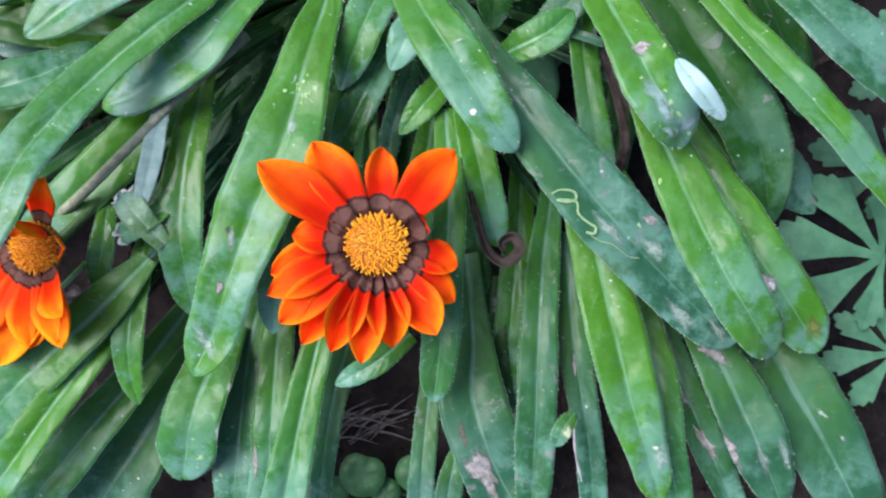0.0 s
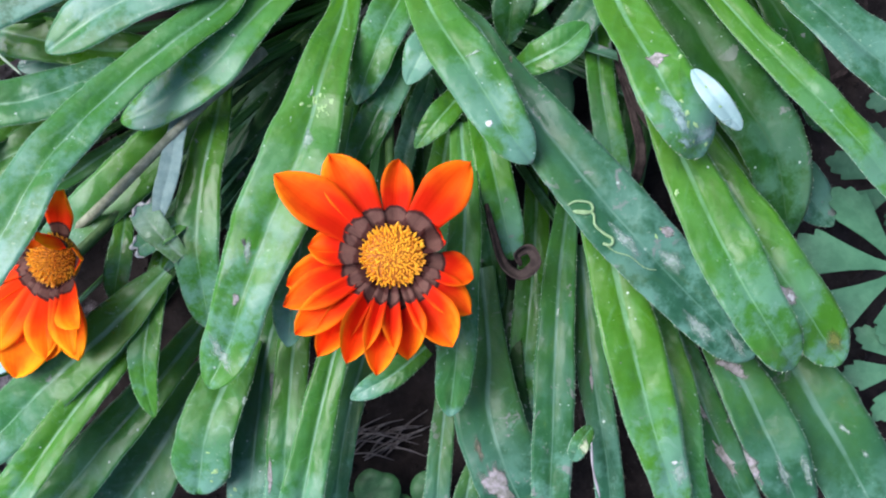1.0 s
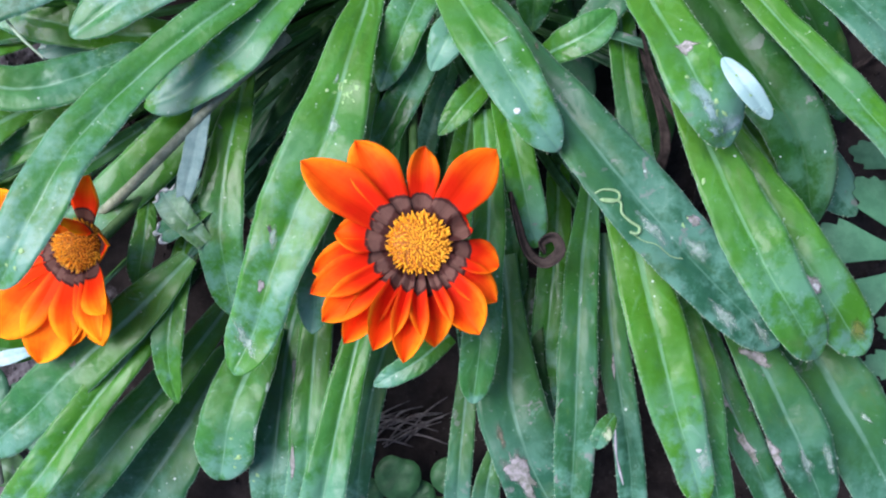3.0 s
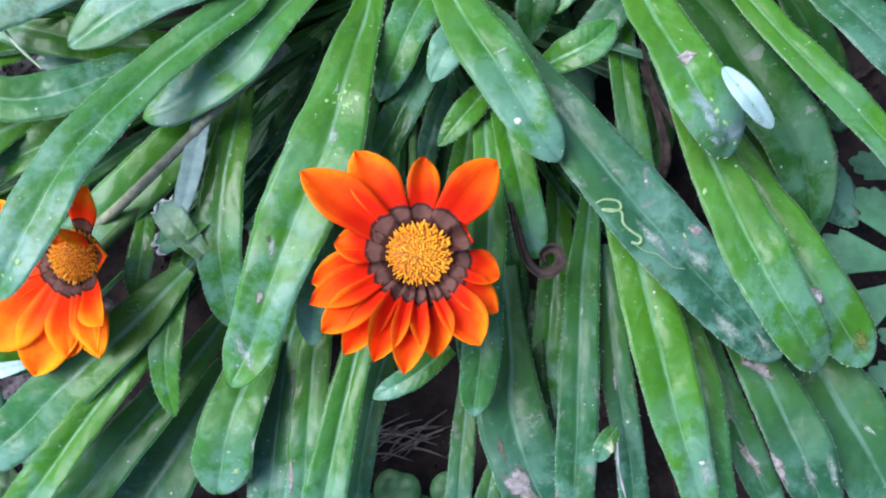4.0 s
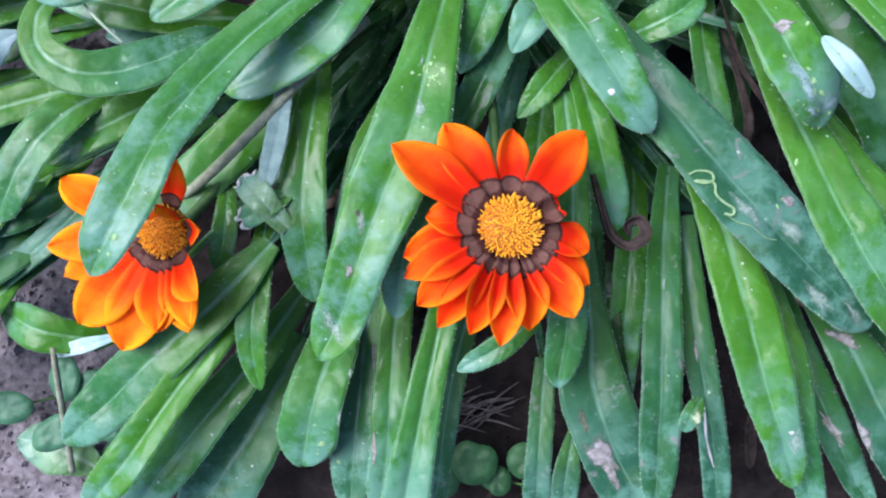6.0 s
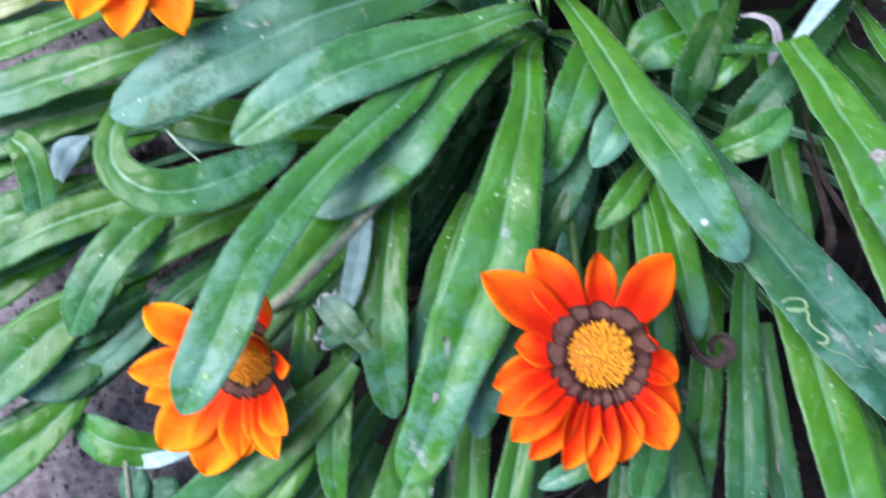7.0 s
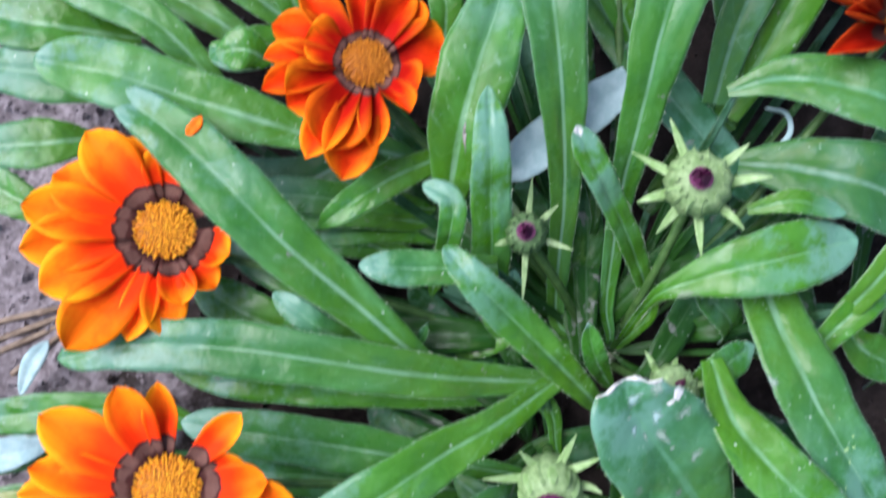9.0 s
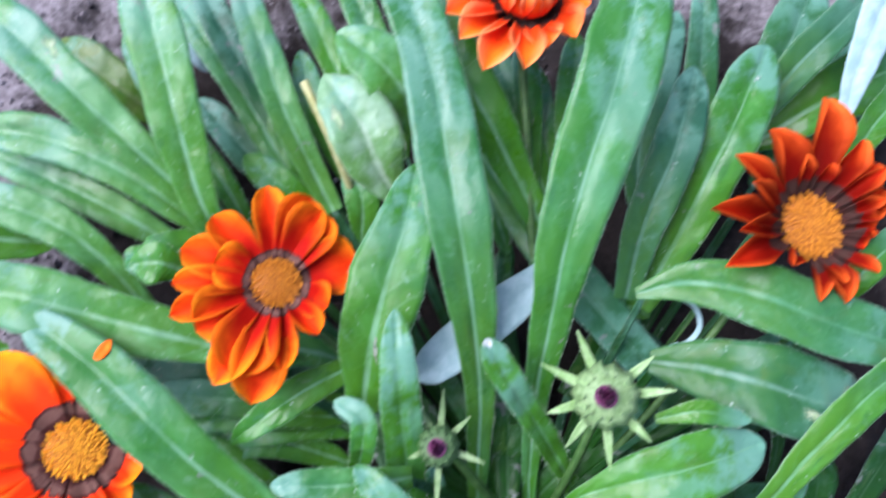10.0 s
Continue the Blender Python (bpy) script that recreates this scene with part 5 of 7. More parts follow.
leaf(plant_one, [(-0.1563, 0.0322, 0.0024), (-0.1789, 0.0177, 0.0092), (-0.2037, 0.0035, 0.0092), (-0.2281, -0.0089, 0.0058)], 0.0152, foot=0.6)
leaf(plant_two, [(-0.1537, 0.3037, 0.0228), (-0.1705, 0.3019, 0.0296), (-0.1995, 0.3033, 0.0262)], 0.0201, peak=0.5, foot=0.6)
leaf(plant_two, [(-0.1721, 0.2731, 0.0092), (-0.1864, 0.2822, 0.0160), (-0.2090, 0.2972, 0.0126)], 0.0170, foot=0.6)
leaf(plant_two, [(-0.0646, 0.3396, 0.0160), (-0.0955, 0.3320, 0.0262), (-0.1069, 0.3365, 0.0228)], 0.0181, peak=0.6, foot=0.6)
leaf(plant_two, [(-0.0880, 0.3044, 0.0194), (-0.1176, 0.3045, 0.0262), (-0.1459, 0.3195, 0.0228)], 0.0179, foot=0.6)
leaf(plant_two, [(-0.0412, 0.2095, 0.0126), (-0.0549, 0.2049, 0.0262), (-0.0574, 0.2107, 0.0296)], 0.0088, peak=0.5)
leaf(plant_two, [(-0.0475, 0.2147, 0.0126), (-0.0366, 0.2115, 0.0228), (-0.0328, 0.2166, 0.0262)], 0.0049, peak=0.5)
leaf(plant_one, [(-0.0663, 0.0184, 0.0420), (-0.0728, 0.0276, 0.0480), (-0.0793, 0.0372, 0.0440)], (0.0062, 0.0114, 0.0099), mat=leaf_wilt, cut=0.8, wave=0.2)
leaf(plant_one, [(-0.0638, 0.0325, 0.0400), (-0.0711, 0.0273, 0.0460), (-0.0818, 0.0231, 0.0420)], (0.0063, 0.0094, 0.0083), mat=leaf_pale_glare, cut=0.8, wave=0.2)
leaf(plant_two, [(0.0758, 0.3226, 0.0058), (0.0656, 0.3520, 0.0160), (0.0586, 0.3845, 0.0194), (0.0522, 0.4148, 0.0160)], 0.0147, foot=0.6)
leaf(plant_two, [(0.0756, 0.3334, 0.0024), (0.0719, 0.3648, 0.0126), (0.0728, 0.3977, 0.0143)], 0.0120, mat=leaf_vivid, foot=0.6)
leaf(plant_two, [(-0.0146, 0.3561, 0.0058), (-0.0251, 0.3872, 0.0160), (-0.0292, 0.4154, 0.0160)], 0.0121, foot=0.6)
leaf(plant_two, [(0.0115, 0.3666, 0.0024), (0.0074, 0.3949, 0.0126), (-0.0005, 0.4313, 0.0143), (-0.0097, 0.4594, 0.0126)], 0.0149, foot=0.6)
leaf(plant_two, [(0.1164, 0.3058, -0.0010), (0.1124, 0.3482, 0.0092), (0.1267, 0.3859, 0.0092), (0.1446, 0.4207, 0.0058)], 0.0178, mat=leaf_old, foot=0.6)
leaf(plant_two, [(0.1393, 0.3159, -0.0010), (0.1569, 0.3483, 0.0092), (0.1845, 0.3663, 0.0092), (0.2154, 0.3886, 0.0058)], 0.0154, foot=0.6)
leaf(plant_two, [(0.0516, 0.3194, -0.0044), (0.0446, 0.3517, 0.0058), (0.0414, 0.3831, 0.0058)], 0.0151, mat=leaf_old, foot=0.6)
leaf(plant_two, [(-0.0551, 0.3271, -0.0010), (-0.0668, 0.3614, 0.0092), (-0.0873, 0.3962, 0.0092), (-0.1041, 0.4350, 0.0058)], 0.0134, mat=leaf_blue, foot=0.6)
leaf(plant_one, [(-0.1353, 0.1196, 0.0024), (-0.1599, 0.1124, 0.0109), (-0.1954, 0.1073, 0.0075)], 0.0179, peak=0.6)
leaf(plant_one, [(-0.1524, 0.0945, -0.0010), (-0.1794, 0.0804, 0.0075), (-0.2109, 0.0700, 0.0041)], 0.0188, mat=leaf_old, peak=0.6)
leaf(plant_two, [(-0.1360, 0.3450, 0.0126), (-0.1649, 0.3493, 0.0245), (-0.2028, 0.3598, 0.0211)], 0.0248, peak=0.6)
leaf(plant_two, [(-0.1265, 0.3216, 0.0126), (-0.1599, 0.3283, 0.0245), (-0.1999, 0.3371, 0.0211)], 0.0236, mat=leaf_blue, peak=0.6)
leaf(plant_one, [(-0.1652, 0.0963, 0.0092), (-0.1931, 0.0858, 0.0160), (-0.2289, 0.0773, 0.0126)], 0.0204, peak=0.6)
leaf(plant_one, [(-0.1788, 0.0717, 0.0058), (-0.2042, 0.0617, 0.0126), (-0.2316, 0.0521, 0.0092)], 0.0193, mat=leaf_vivid, peak=0.6)
leaf(plant_one, [(-0.1819, 0.1184, 0.0024), (-0.2037, 0.1096, 0.0092), (-0.2339, 0.1046, 0.0058)], 0.0177, peak=0.6)
leaf(plant_one, [(-0.1919, 0.1416, 0.0024), (-0.2093, 0.1305, 0.0092), (-0.2332, 0.1248, 0.0058)], 0.0179, mat=leaf_old, peak=0.6)
leaf(plant_two, [(-0.0511, 0.2242, 0.0024), (-0.0809, 0.2445, 0.0109), (-0.1141, 0.2656, 0.0075)], 0.0256, peak=0.55)
leaf(plant_two, [(-0.0708, 0.2119, 0.0058), (-0.0983, 0.2251, 0.0126), (-0.1246, 0.2438, 0.0092)], 0.0207, mat=leaf_vivid, peak=0.55)
leaf(plant_one, [(0.0687, -0.0554, 0.0364), (0.0633, -0.0603, 0.0398), (0.0607, -0.0660, 0.0364)], 0.0066, mat=leaf_plain, oval=True, wave=0.1)
leaf(plant_two, [(0.1377, 0.3364, 0.0024), (0.1465, 0.3811, 0.0092), (0.1593, 0.4342, 0.0092)], 0.0160, mat=leaf_old, peak=0.5)
leaf(plant_two, [(0.1657, 0.3358, 0.0024), (0.2004, 0.3646, 0.0092), (0.2529, 0.3930, 0.0058)], 0.0364, mat=leaf_old, peak=0.55)
leaf(plant_two, [(0.1573, 0.3482, -0.0010), (0.1878, 0.3887, 0.0058), (0.2161, 0.4333, 0.0058)], 0.0289, mat=leaf_old, peak=0.55)
leaf(plant_one, [(-0.1742, 0.1708, 0.0194), (-0.1921, 0.1662, 0.0228), (-0.2188, 0.1648, 0.0194)], 0.0124, mat=leaf_yellow, peak=0.55)
leaf(plant_one, [(-0.1792, 0.1887, 0.0194), (-0.1941, 0.1855, 0.0245), (-0.2174, 0.1852, 0.0194)], 0.0129, mat=leaf_under, peak=0.55)
leaf(plant_one, [(0.1401, 0.0501, 0.0194), (0.1533, 0.0282, 0.0262), (0.1687, 0.0058, 0.0228)], 0.0194, mat=leaf_old, peak=0.6)
leaf(plant_one, [(0.0279, -0.0638, 0.0060), (0.0232, -0.0778, 0.0080), (0.0186, -0.0963, 0.0060)], (0.0032, 0.0094, 0.0120), mat=leaf_old)
leaf(plant_one, [(0.0953, -0.0085, 0.0300), (0.0976, -0.0430, 0.0400), (0.0986, -0.0698, 0.0400), (0.1017, -0.1032, 0.0340)], (0.0107, 0.0146, 0.0125, 0.0089), mat=leaf_blue)
leaf(plant_one, [(-0.0270, 0.0133, 0.0140), (-0.0331, -0.0122, 0.0200), (-0.0377, -0.0367, 0.0210), (-0.0417, -0.0608, 0.0200), (-0.0473, -0.0871, 0.0160)], (0.0100, 0.0123, 0.0130, 0.0134, 0.0134))
leaf(plant_one, [(0.0429, 0.0726, 0.0060), (0.0427, 0.0434, 0.0120), (0.0429, 0.0103, 0.0100), (0.0431, -0.0114, 0.0060)], (0.0081, 0.0106, 0.0101, 0.0069), mat=leaf_dark_shaded)
leaf(plant_one, [(0.0487, -0.0030, 0.0040), (0.0452, -0.0205, 0.0090), (0.0453, -0.0378, 0.0090), (0.0479, -0.0641, 0.0040)], (0.0093, 0.0114, 0.0099, 0.0077), mat=leaf_dark_shaded)
leaf(plant_two, [(-0.0260, 0.3404, 0.0100), (-0.0424, 0.3564, 0.0190), (-0.0568, 0.3717, 0.0180)], (0.0091, 0.0143, 0.0134), mat=leaf_vivid, tip=0.6)
leaf(plant_two, [(-0.0222, 0.3351, 0.0020), (-0.0537, 0.3721, 0.0100), (-0.0755, 0.4023, 0.0060)], (0.0077, 0.0157, 0.0113), mat=leaf_old)
leaf(plant_one, [(-0.0063, 0.0673, 0.0400), (-0.0170, 0.0380, 0.0470), (-0.0237, 0.0167, 0.0480), (-0.0290, -0.0018, 0.0440), (-0.0329, -0.0168, 0.0380)], (0.0106, 0.0164, 0.0174, 0.0143, 0.0095), mat=leaf_blue, tip=0.8)
leaf(plant_one, [(-0.0055, 0.1527, 0.0060), (-0.0634, 0.1699, 0.0140), (-0.1043, 0.1816, 0.0160), (-0.1333, 0.1889, 0.0120)], (0.0073, 0.0198, 0.0196, 0.0108), mat=leaf_blue)
leaf(plant_one, [(-0.0153, 0.1453, 0.0020), (-0.0695, 0.1580, 0.0080), (-0.1116, 0.1666, 0.0080), (-0.1345, 0.1697, 0.0050)], (0.0073, 0.0177, 0.0157, 0.0095))
leaf(plant_one, [(-0.0321, 0.0543, 0.0160), (-0.0359, 0.0488, 0.0180), (-0.0386, 0.0432, 0.0160)], (0.0045, 0.0115, 0.0089), mat=leaf_plain, tip=1.2)
leaf(plant_two, [(0.0431, 0.2079, -0.0060), (0.0633, 0.2267, 0.0060), (0.0843, 0.2381, 0.0080), (0.1025, 0.2498, 0.0040)], (0.0077, 0.0150, 0.0151, 0.0103), mat=leaf_dark_shaded)
leaf(plant_two, [(0.0315, 0.2132, -0.0060), (0.0384, 0.2397, 0.0060), (0.0391, 0.2633, 0.0080), (0.0400, 0.2825, 0.0040)], (0.0077, 0.0140, 0.0125, 0.0092), mat=leaf_dark_shaded)
leaf(plant_two, [(0.0665, 0.2546, 0.0000), (0.0823, 0.2720, 0.0080), (0.0972, 0.2895, 0.0100), (0.1107, 0.3054, 0.0080)], (0.0077, 0.0153, 0.0154, 0.0104), mat=leaf_dark_shaded)
leaf(plant_one, [(-0.0866, 0.0400, 0.0360), (-0.0883, 0.0209, 0.0420), (-0.0929, 0.0058, 0.0380)], (0.0047, 0.0095, 0.0079), mat=leaf_vivid)
leaf(plant_one, [(-0.0244, 0.0699, 0.0240), (-0.0359, 0.0461, 0.0330), (-0.0437, 0.0253, 0.0330), (-0.0508, 0.0039, 0.0260)], (0.0053, 0.0118, 0.0125, 0.0089))
leaf(plant_one, [(-0.0671, 0.1011, 0.0240), (-0.0976, 0.1035, 0.0290), (-0.1252, 0.1120, 0.0290), (-0.1532, 0.1238, 0.0250)], (0.0091, 0.0157, 0.0180, 0.0138), mat=leaf_vivid)
leaf(plant_one, [(-0.0992, 0.0789, 0.0180), (-0.1193, 0.0726, 0.0250), (-0.1380, 0.0650, 0.0250), (-0.1578, 0.0562, 0.0210)], (0.0092, 0.0148, 0.0143, 0.0099), mat=leaf_vivid)


# ---- buds ----
def bud(centre, lean, R, tips, label, foot, seed, open_=0.5, green=None, point=None):
    """A round bud in its cup of green bracts, purple rays just showing. tips: angle in degrees and reach of each free bract."""
    o, ex, ey, ez = axes(centre, *lean)
    r = random.Random(seed)
    thing = root("gazania_bud", foot, label, "flower bud", "gazania buds")
    foot = np.array(foot)
    base = o - ez * R * 1.15
    v, f = tube([foot, foot * 0.5 + base * 0.5 + np.array([0, 0, 0.006]), base - ez * 0.006, base + ez * 0.002], [0.0021, 0.0019, 0.0019, 0.0026])
    link_mesh("stalk", v, f, stalk_green, parent=thing)
    cv, cf = [], []
    seg, rings = 22, 10
    for i in range(rings):
        a = math.pi * (0.97 - 0.70 * i / (rings - 1))
        rr, h = math.sin(a) * R * 0.92, math.cos(a) * R * 1.12
        for k in range(seg):
            w = 2 * math.pi * k / seg
            q = 1 + 0.06 * math.cos(w * 11)
            cv.append(o + (ex * math.cos(w) + ey * math.sin(w)) * rr * q + ez * h)
    for i in range(rings - 1):
        for k in range(seg):
            cf.append((i * seg + k, i * seg + (k + 1) % seg, (i + 1) * seg + (k + 1) % seg, (i + 1) * seg + k))
    cf.append(tuple(range((rings - 1) * seg, rings * seg)))
    link_mesh("cup", cv, cf, (green or bract_green), parent=thing)
    # pressed inner bracts round the mouth
    for k in range(13):
        w = 2 * math.pi * k / 13 + r.uniform(-0.1, 0.1)
        d = ex * math.cos(w) + ey * math.sin(w)
        pts = [o + d * R * 0.86 + ez * R * 0.05, o + d * R * 0.80 + ez * R * 0.55, o + d * R * (open_ + 0.26) + ez * R * (0.86 + r.uniform(-0.06, 0.08))]
        v, f, mi, uv, _ = blade(pts, (R * 0.34, R * 0.40, R * 0.07), tip=0.3, fold=-0.1, wave=0.0, pucker=0.0001, n=10, m=4, thick=0.0005, rng=r)
        link_mesh("inner_bract", v, f, [(point or bract_tip) if k % 2 else (green or bract_green), (green or bract_green)], mi, uv, thing)
    # free, spreading bracts
    for a, L in tips:
        a = radians(a)
        d = ex * math.cos(a) + ey * math.sin(a)
        L = max(L, R * 1.15)
        pts = [o + d * R * 0.78 - ez * R * 0.15, o + d * (R * 0.55 + L * 0.45) + ez * R * r.uniform(-0.1, 0.12), o + d * L + ez * R * r.uniform(-0.1, 0.35)]
        v, f, mi, uv, _ = blade(pts, (R * 0.30, R * 0.24, R * 0.02), tip=0.3, fold=0.30, wave=0.0, pucker=0.0001, n=12, m=4, thick=0.0006, rng=r)
        link_mesh("bract", v, f, [(point or bract_tip), (green or bract_green)], mi, uv, thing)
    # the furled purple rays
    tv, tf = [], []
    for k in range(24):
        w = 2 * math.pi * k / 24 + r.uniform(-0.15, 0.15)
        d = ex * math.cos(w) + ey * math.sin(w)
        s = np.cross(ez, d)
        rr = R * open_ * r.uniform(0.4, 1.0)
        p0, p1 = o + d * rr + ez * R * 0.85, o + d * rr * r.uniform(0.2, 0.9) + ez * R * r.uniform(1.12, 1.6)
        b = len(tv)
        tv += [p0 - s * R * 0.13, p0 + s * R * 0.13, p0 - d * R * 0.2, p1, p1 + s * R * 0.03]
        tf += [(b, b + 1, b + 4, b + 3), (b + 1, b + 2, b + 4), (b + 2, b, b + 3), (b + 2, b + 3, b + 4)]
    for k in range(seg):
        w = 2 * math.pi * k / seg
        tv.append(o + (ex * math.cos(w) + ey * math.sin(w)) * R * open_ * 1.0 + ez * R * 0.93)
    n0 = len(tv) - seg
    tf.append(tuple(range(n0, n0 + seg)))
    tagged(link_mesh("furled_tuft", tv, tf, bud_purple, parent=thing, smooth=False, label="dark purple furled petals"), kind="stuff")
    return thing


# ---- flowers and buds ----
flower((0.0084, 0.0075, 0.0630), (8, 6), 0.0335, [(141, 1.38, 0.52, 12, -9, -0.001, 0.31), (117, 1.19, 0.50, 10, -8, -0.001, 0.19), (81, 1.00, 0.33, 7, -9, -0.001, 0.30), (46, 1.24, 0.50, 5, -5, 0.001, 0.19), (15, 0.53, 0.30, 8, -5, -0.000, 1.40), (-18, 0.83, 0.36, 2, -20, -0.000, 0.60), (-41, 0.94, 0.39, 5, -20, -0.000, 0.26), (-63, 1.05, 0.42, 12, -13, 0.000, 0.70), (-87, 1.01, 0.42, 12, -22, -0.001, 0.90), (-103, 1.17, 0.36, 13, -16, 0.001, 0.80), (-118, 1.13, 0.36, 9, -6, 0.001, 1.10), (-132, 1.19, 0.34, 2, -19, 0.001, 1.00), (-145, 1.19, 0.36, 9, -10, 0.001, 0.28), (-159, 1.14, 0.41, 8, -8, 0.000, 0.29), (-171, 1.06, 0.42, 2, -23, 0.001, 0.45), (168, 0.82, 0.40, 7, -21, 0.000, 0.45)], petal_red, 'red-orange gazania flower, fully open, brown ring round a golden disc', (0.0140, 0.1350, -0.0180), 1, ring=0.28, blunt=0.4)
flower((-0.1045, 0.0198, 0.0560), (-6, -14), 0.0276, [(145, 1.34, 0.48, 14, -14, 0.0, 0.3), (-179, 1.5, 0.51, 6, -12, 0.0, 0.3), (-163, 1.43, 0.4, 6, -10, 0.0, 0.3), (-141, 1.63, 0.69, 4, -10, 0.0, 0.2), (-119, 1.61, 0.74, 6, -12, 0.0, 0.2), (-111, 1.35, 0.59, 4, -8, 0.0, 0.25), (-102, 1.24, 0.55, 8, -10, 0.0, 0.25), (-85, 1.26, 0.51, 6, -8, 0.0, 0.3), (-74, 1.26, 0.39, 30, -6, 0.0, 0.7), (-56, 1.16, 0.36, 40, 4, 0.0, 0.9), (0, 0.97, 0.31, 50, 10, 0.0, 0.9), (65, 0.97, 0.37, 28, -10, 0.0, 0.4), (46, 0.85, 0.34, 58, 50, 0.0, 0.9), (77, 0.8, 0.34, 62, 70, 0.0, 0.9)], petal_orange, 'orange gazania flower with curled petals, half under a leaf', (0.0060, 0.1360, -0.0180), 2, ring=0.27)
flower((-0.1246, 0.1733, 0.0670), (10, 4), 0.0345, [(143, 1.37, 0.55, 9, -12, 0.0, 0.25), (175, 1.33, 0.46, 5, -10, 0.0, 0.25), (164, 1.26, 0.42, 10, -8, 0.0, 0.3), (-145, 1.35, 0.58, 8, -10, 0.0, 0.2), (-133, 1.28, 0.5, 6, -14, 0.0, 0.25), (-116, 1.33, 0.51, 10, -14, 0.0, 0.25), (-98, 1.38, 0.51, 8, -18, 0.0, 0.25), (-75, 1.44, 0.49, 10, -16, 0.0, 0.3), (-59, 1.13, 0.42, 14, -12, 0.0, 0.3), (-19, 1.28, 0.54, 4, -10, 0.0, 0.2), (8, 0.76, 0.38, 12, -12, 0.0, 0.3), (40, 1.0, 0.32, 22, -8, 0.0, 0.6), (-4, 0.95, 0.42, 20, -22, 0.0, 0.35), (91, 1.02, 0.33, 14, -10, 0.0, 0.5), (111, 1.12, 0.44, 24, -10, 0.0, 0.4)], petal_orange, 'bright orange gazania flower, fully open, with brown inner ring', (0.0080, 0.1460, -0.0180), 3, ring=0.27, blunt=0.6)
flower((-0.1262, 0.2622, 0.0380), (18, 4), 0.0355, [(124, 1.29, 0.59, 8, -12, 0.0, 0.25), (110, 1.09, 0.51, 6, -10, 0.0, 0.2), (148, 1.23, 0.67, 5, -10, 0.0, 0.2), (167, 1.38, 0.61, 8, -10, 0.0, 0.25), (-175, 1.39, 0.61, 4, -10, 0.0, 0.25), (-156, 1.33, 0.65, 9, -12, 0.0, 0.2), (-131, 1.53, 0.65, 6, -8, 0.0, 0.2), (-111, 1.2, 0.37, 4, -8, 0.0, 0.4), (-94, 1.12, 0.49, 10, -12, 0.0, 0.3), (-26, 0.71, 0.45, 16, -10, 0.0, 0.4), (-55, 0.81, 0.41, 10, -10, 0.0, 0.4), (-82, 0.83, 0.4, 22, -24, 0.0, 0.4), (85, 0.94, 0.51, 8, -8, 0.0, 0.2), (44, 0.63, 0.45, 8, -14, 0.0, 0.3)], petal_orange, 'bright orange gazania flower partly covered by a strap leaf', (0.0380, 0.1900, -0.0180), 4, ring=0.27, blunt=0.8)
flower((-0.0450, 0.3122, 0.0570), (9, 4), 0.0287, [(90, 1.26, 0.45, 12, -8, 0.0, 0.6), (128, 1.17, 0.5, 14, -14, 0.0, 0.6), (154, 1.26, 0.55, 10, -12, 0.0, 0.52), (174, 1.27, 0.41, 8, -14, 0.0, 0.75), (-168, 1.35, 0.4, 8, -10, 0.0, 0.75), (-154, 1.14, 0.76, 8, -12, 0.0, 0.45), (-126, 1.46, 0.55, 6, -10, 0.0, 0.6), (-91, 1.12, 0.4, 10, -10, 0.0, 0.75), (-107, 1.53, 0.72, 6, -12, 0.0, 0.45), (-59, 0.91, 0.36, 30, -16, 0.0, 1.2), (-33, 0.73, 0.49, 20, -10, 0.0, 0.75), (10, 1.1, 0.77, 10, -22, 0.0, 0.45), (63, 1.21, 0.67, 14, -20, 0.0, 0.52), (51, 1.12, 0.69, 20, -26, 0.0, 0.6), (157, 0.83, 0.59, 24, -26, 0.0, 0.6), (-121, 1.28, 0.82, 16, -24, 0.0, 0.45)], petal_edged, 'red-orange gazania flower with uneven rounded petals', (0.0410, 0.2030, -0.0180), 5, disc_mat=pollen_deep, ring=0.19, blunt=1.4)
flower((0.1565, 0.3082, 0.0620), (6, 3), 0.0435, [(81, 1.13, 0.37, 22, 0, 0.0, 1.53), (56, 0.88, 0.23, 30, 8, 0.0, 2.04), (113, 0.95, 0.36, 22, 0, 0.0, 1.53), (139, 1.01, 0.19, 20, 0, 0.0, 1.7), (170, 1.12, 0.26, 18, 4, 0.0, 1.53), (155, 0.99, 0.15, 32, 18, 0.0, 2.04), (-179, 0.91, 0.21, 22, 8, 0.0, 1.7), (-163, 0.94, 0.28, 8, -5, 0.0, 1.02), (-142, 0.76, 0.15, 34, 26, 0.0, 2.04), (-102, 0.7, 0.21, 14, 0, 0.0, 1.53), (-82, 0.73, 0.26, 14, 0, 0.0, 1.36), (-92, 0.72, 0.12, 36, 26, 0.0, 2.04), (-61, 0.73, 0.14, 36, 20, 0.0, 2.04), (-30, 0.51, 0.21, 20, 0, 0.0, 1.53), (-10, 0.59, 0.25, 16, 0, 0.0, 1.53), (7, 0.7, 0.23, 18, 0, 0.0, 1.53), (18, 0.75, 0.23, 18, 0, 0.0, 1.53), (35, 0.84, 0.26, 20, 0, 0.0, 1.53), (34, 0.84, 0.16, 36, 26, 0.0, 2.04), (103, 0.74, 0.15, 36, 26, 0.0, 2.04), (74, 0.63, 0.14, 36, 26, 0.0, 2.04)], petal_dark, 'deep red gazania flower with narrow rolled petals', (0.0540, 0.2000, -0.0180), 6, disc_mat=pollen_deep, ring=0.20, blunt=-0.8)
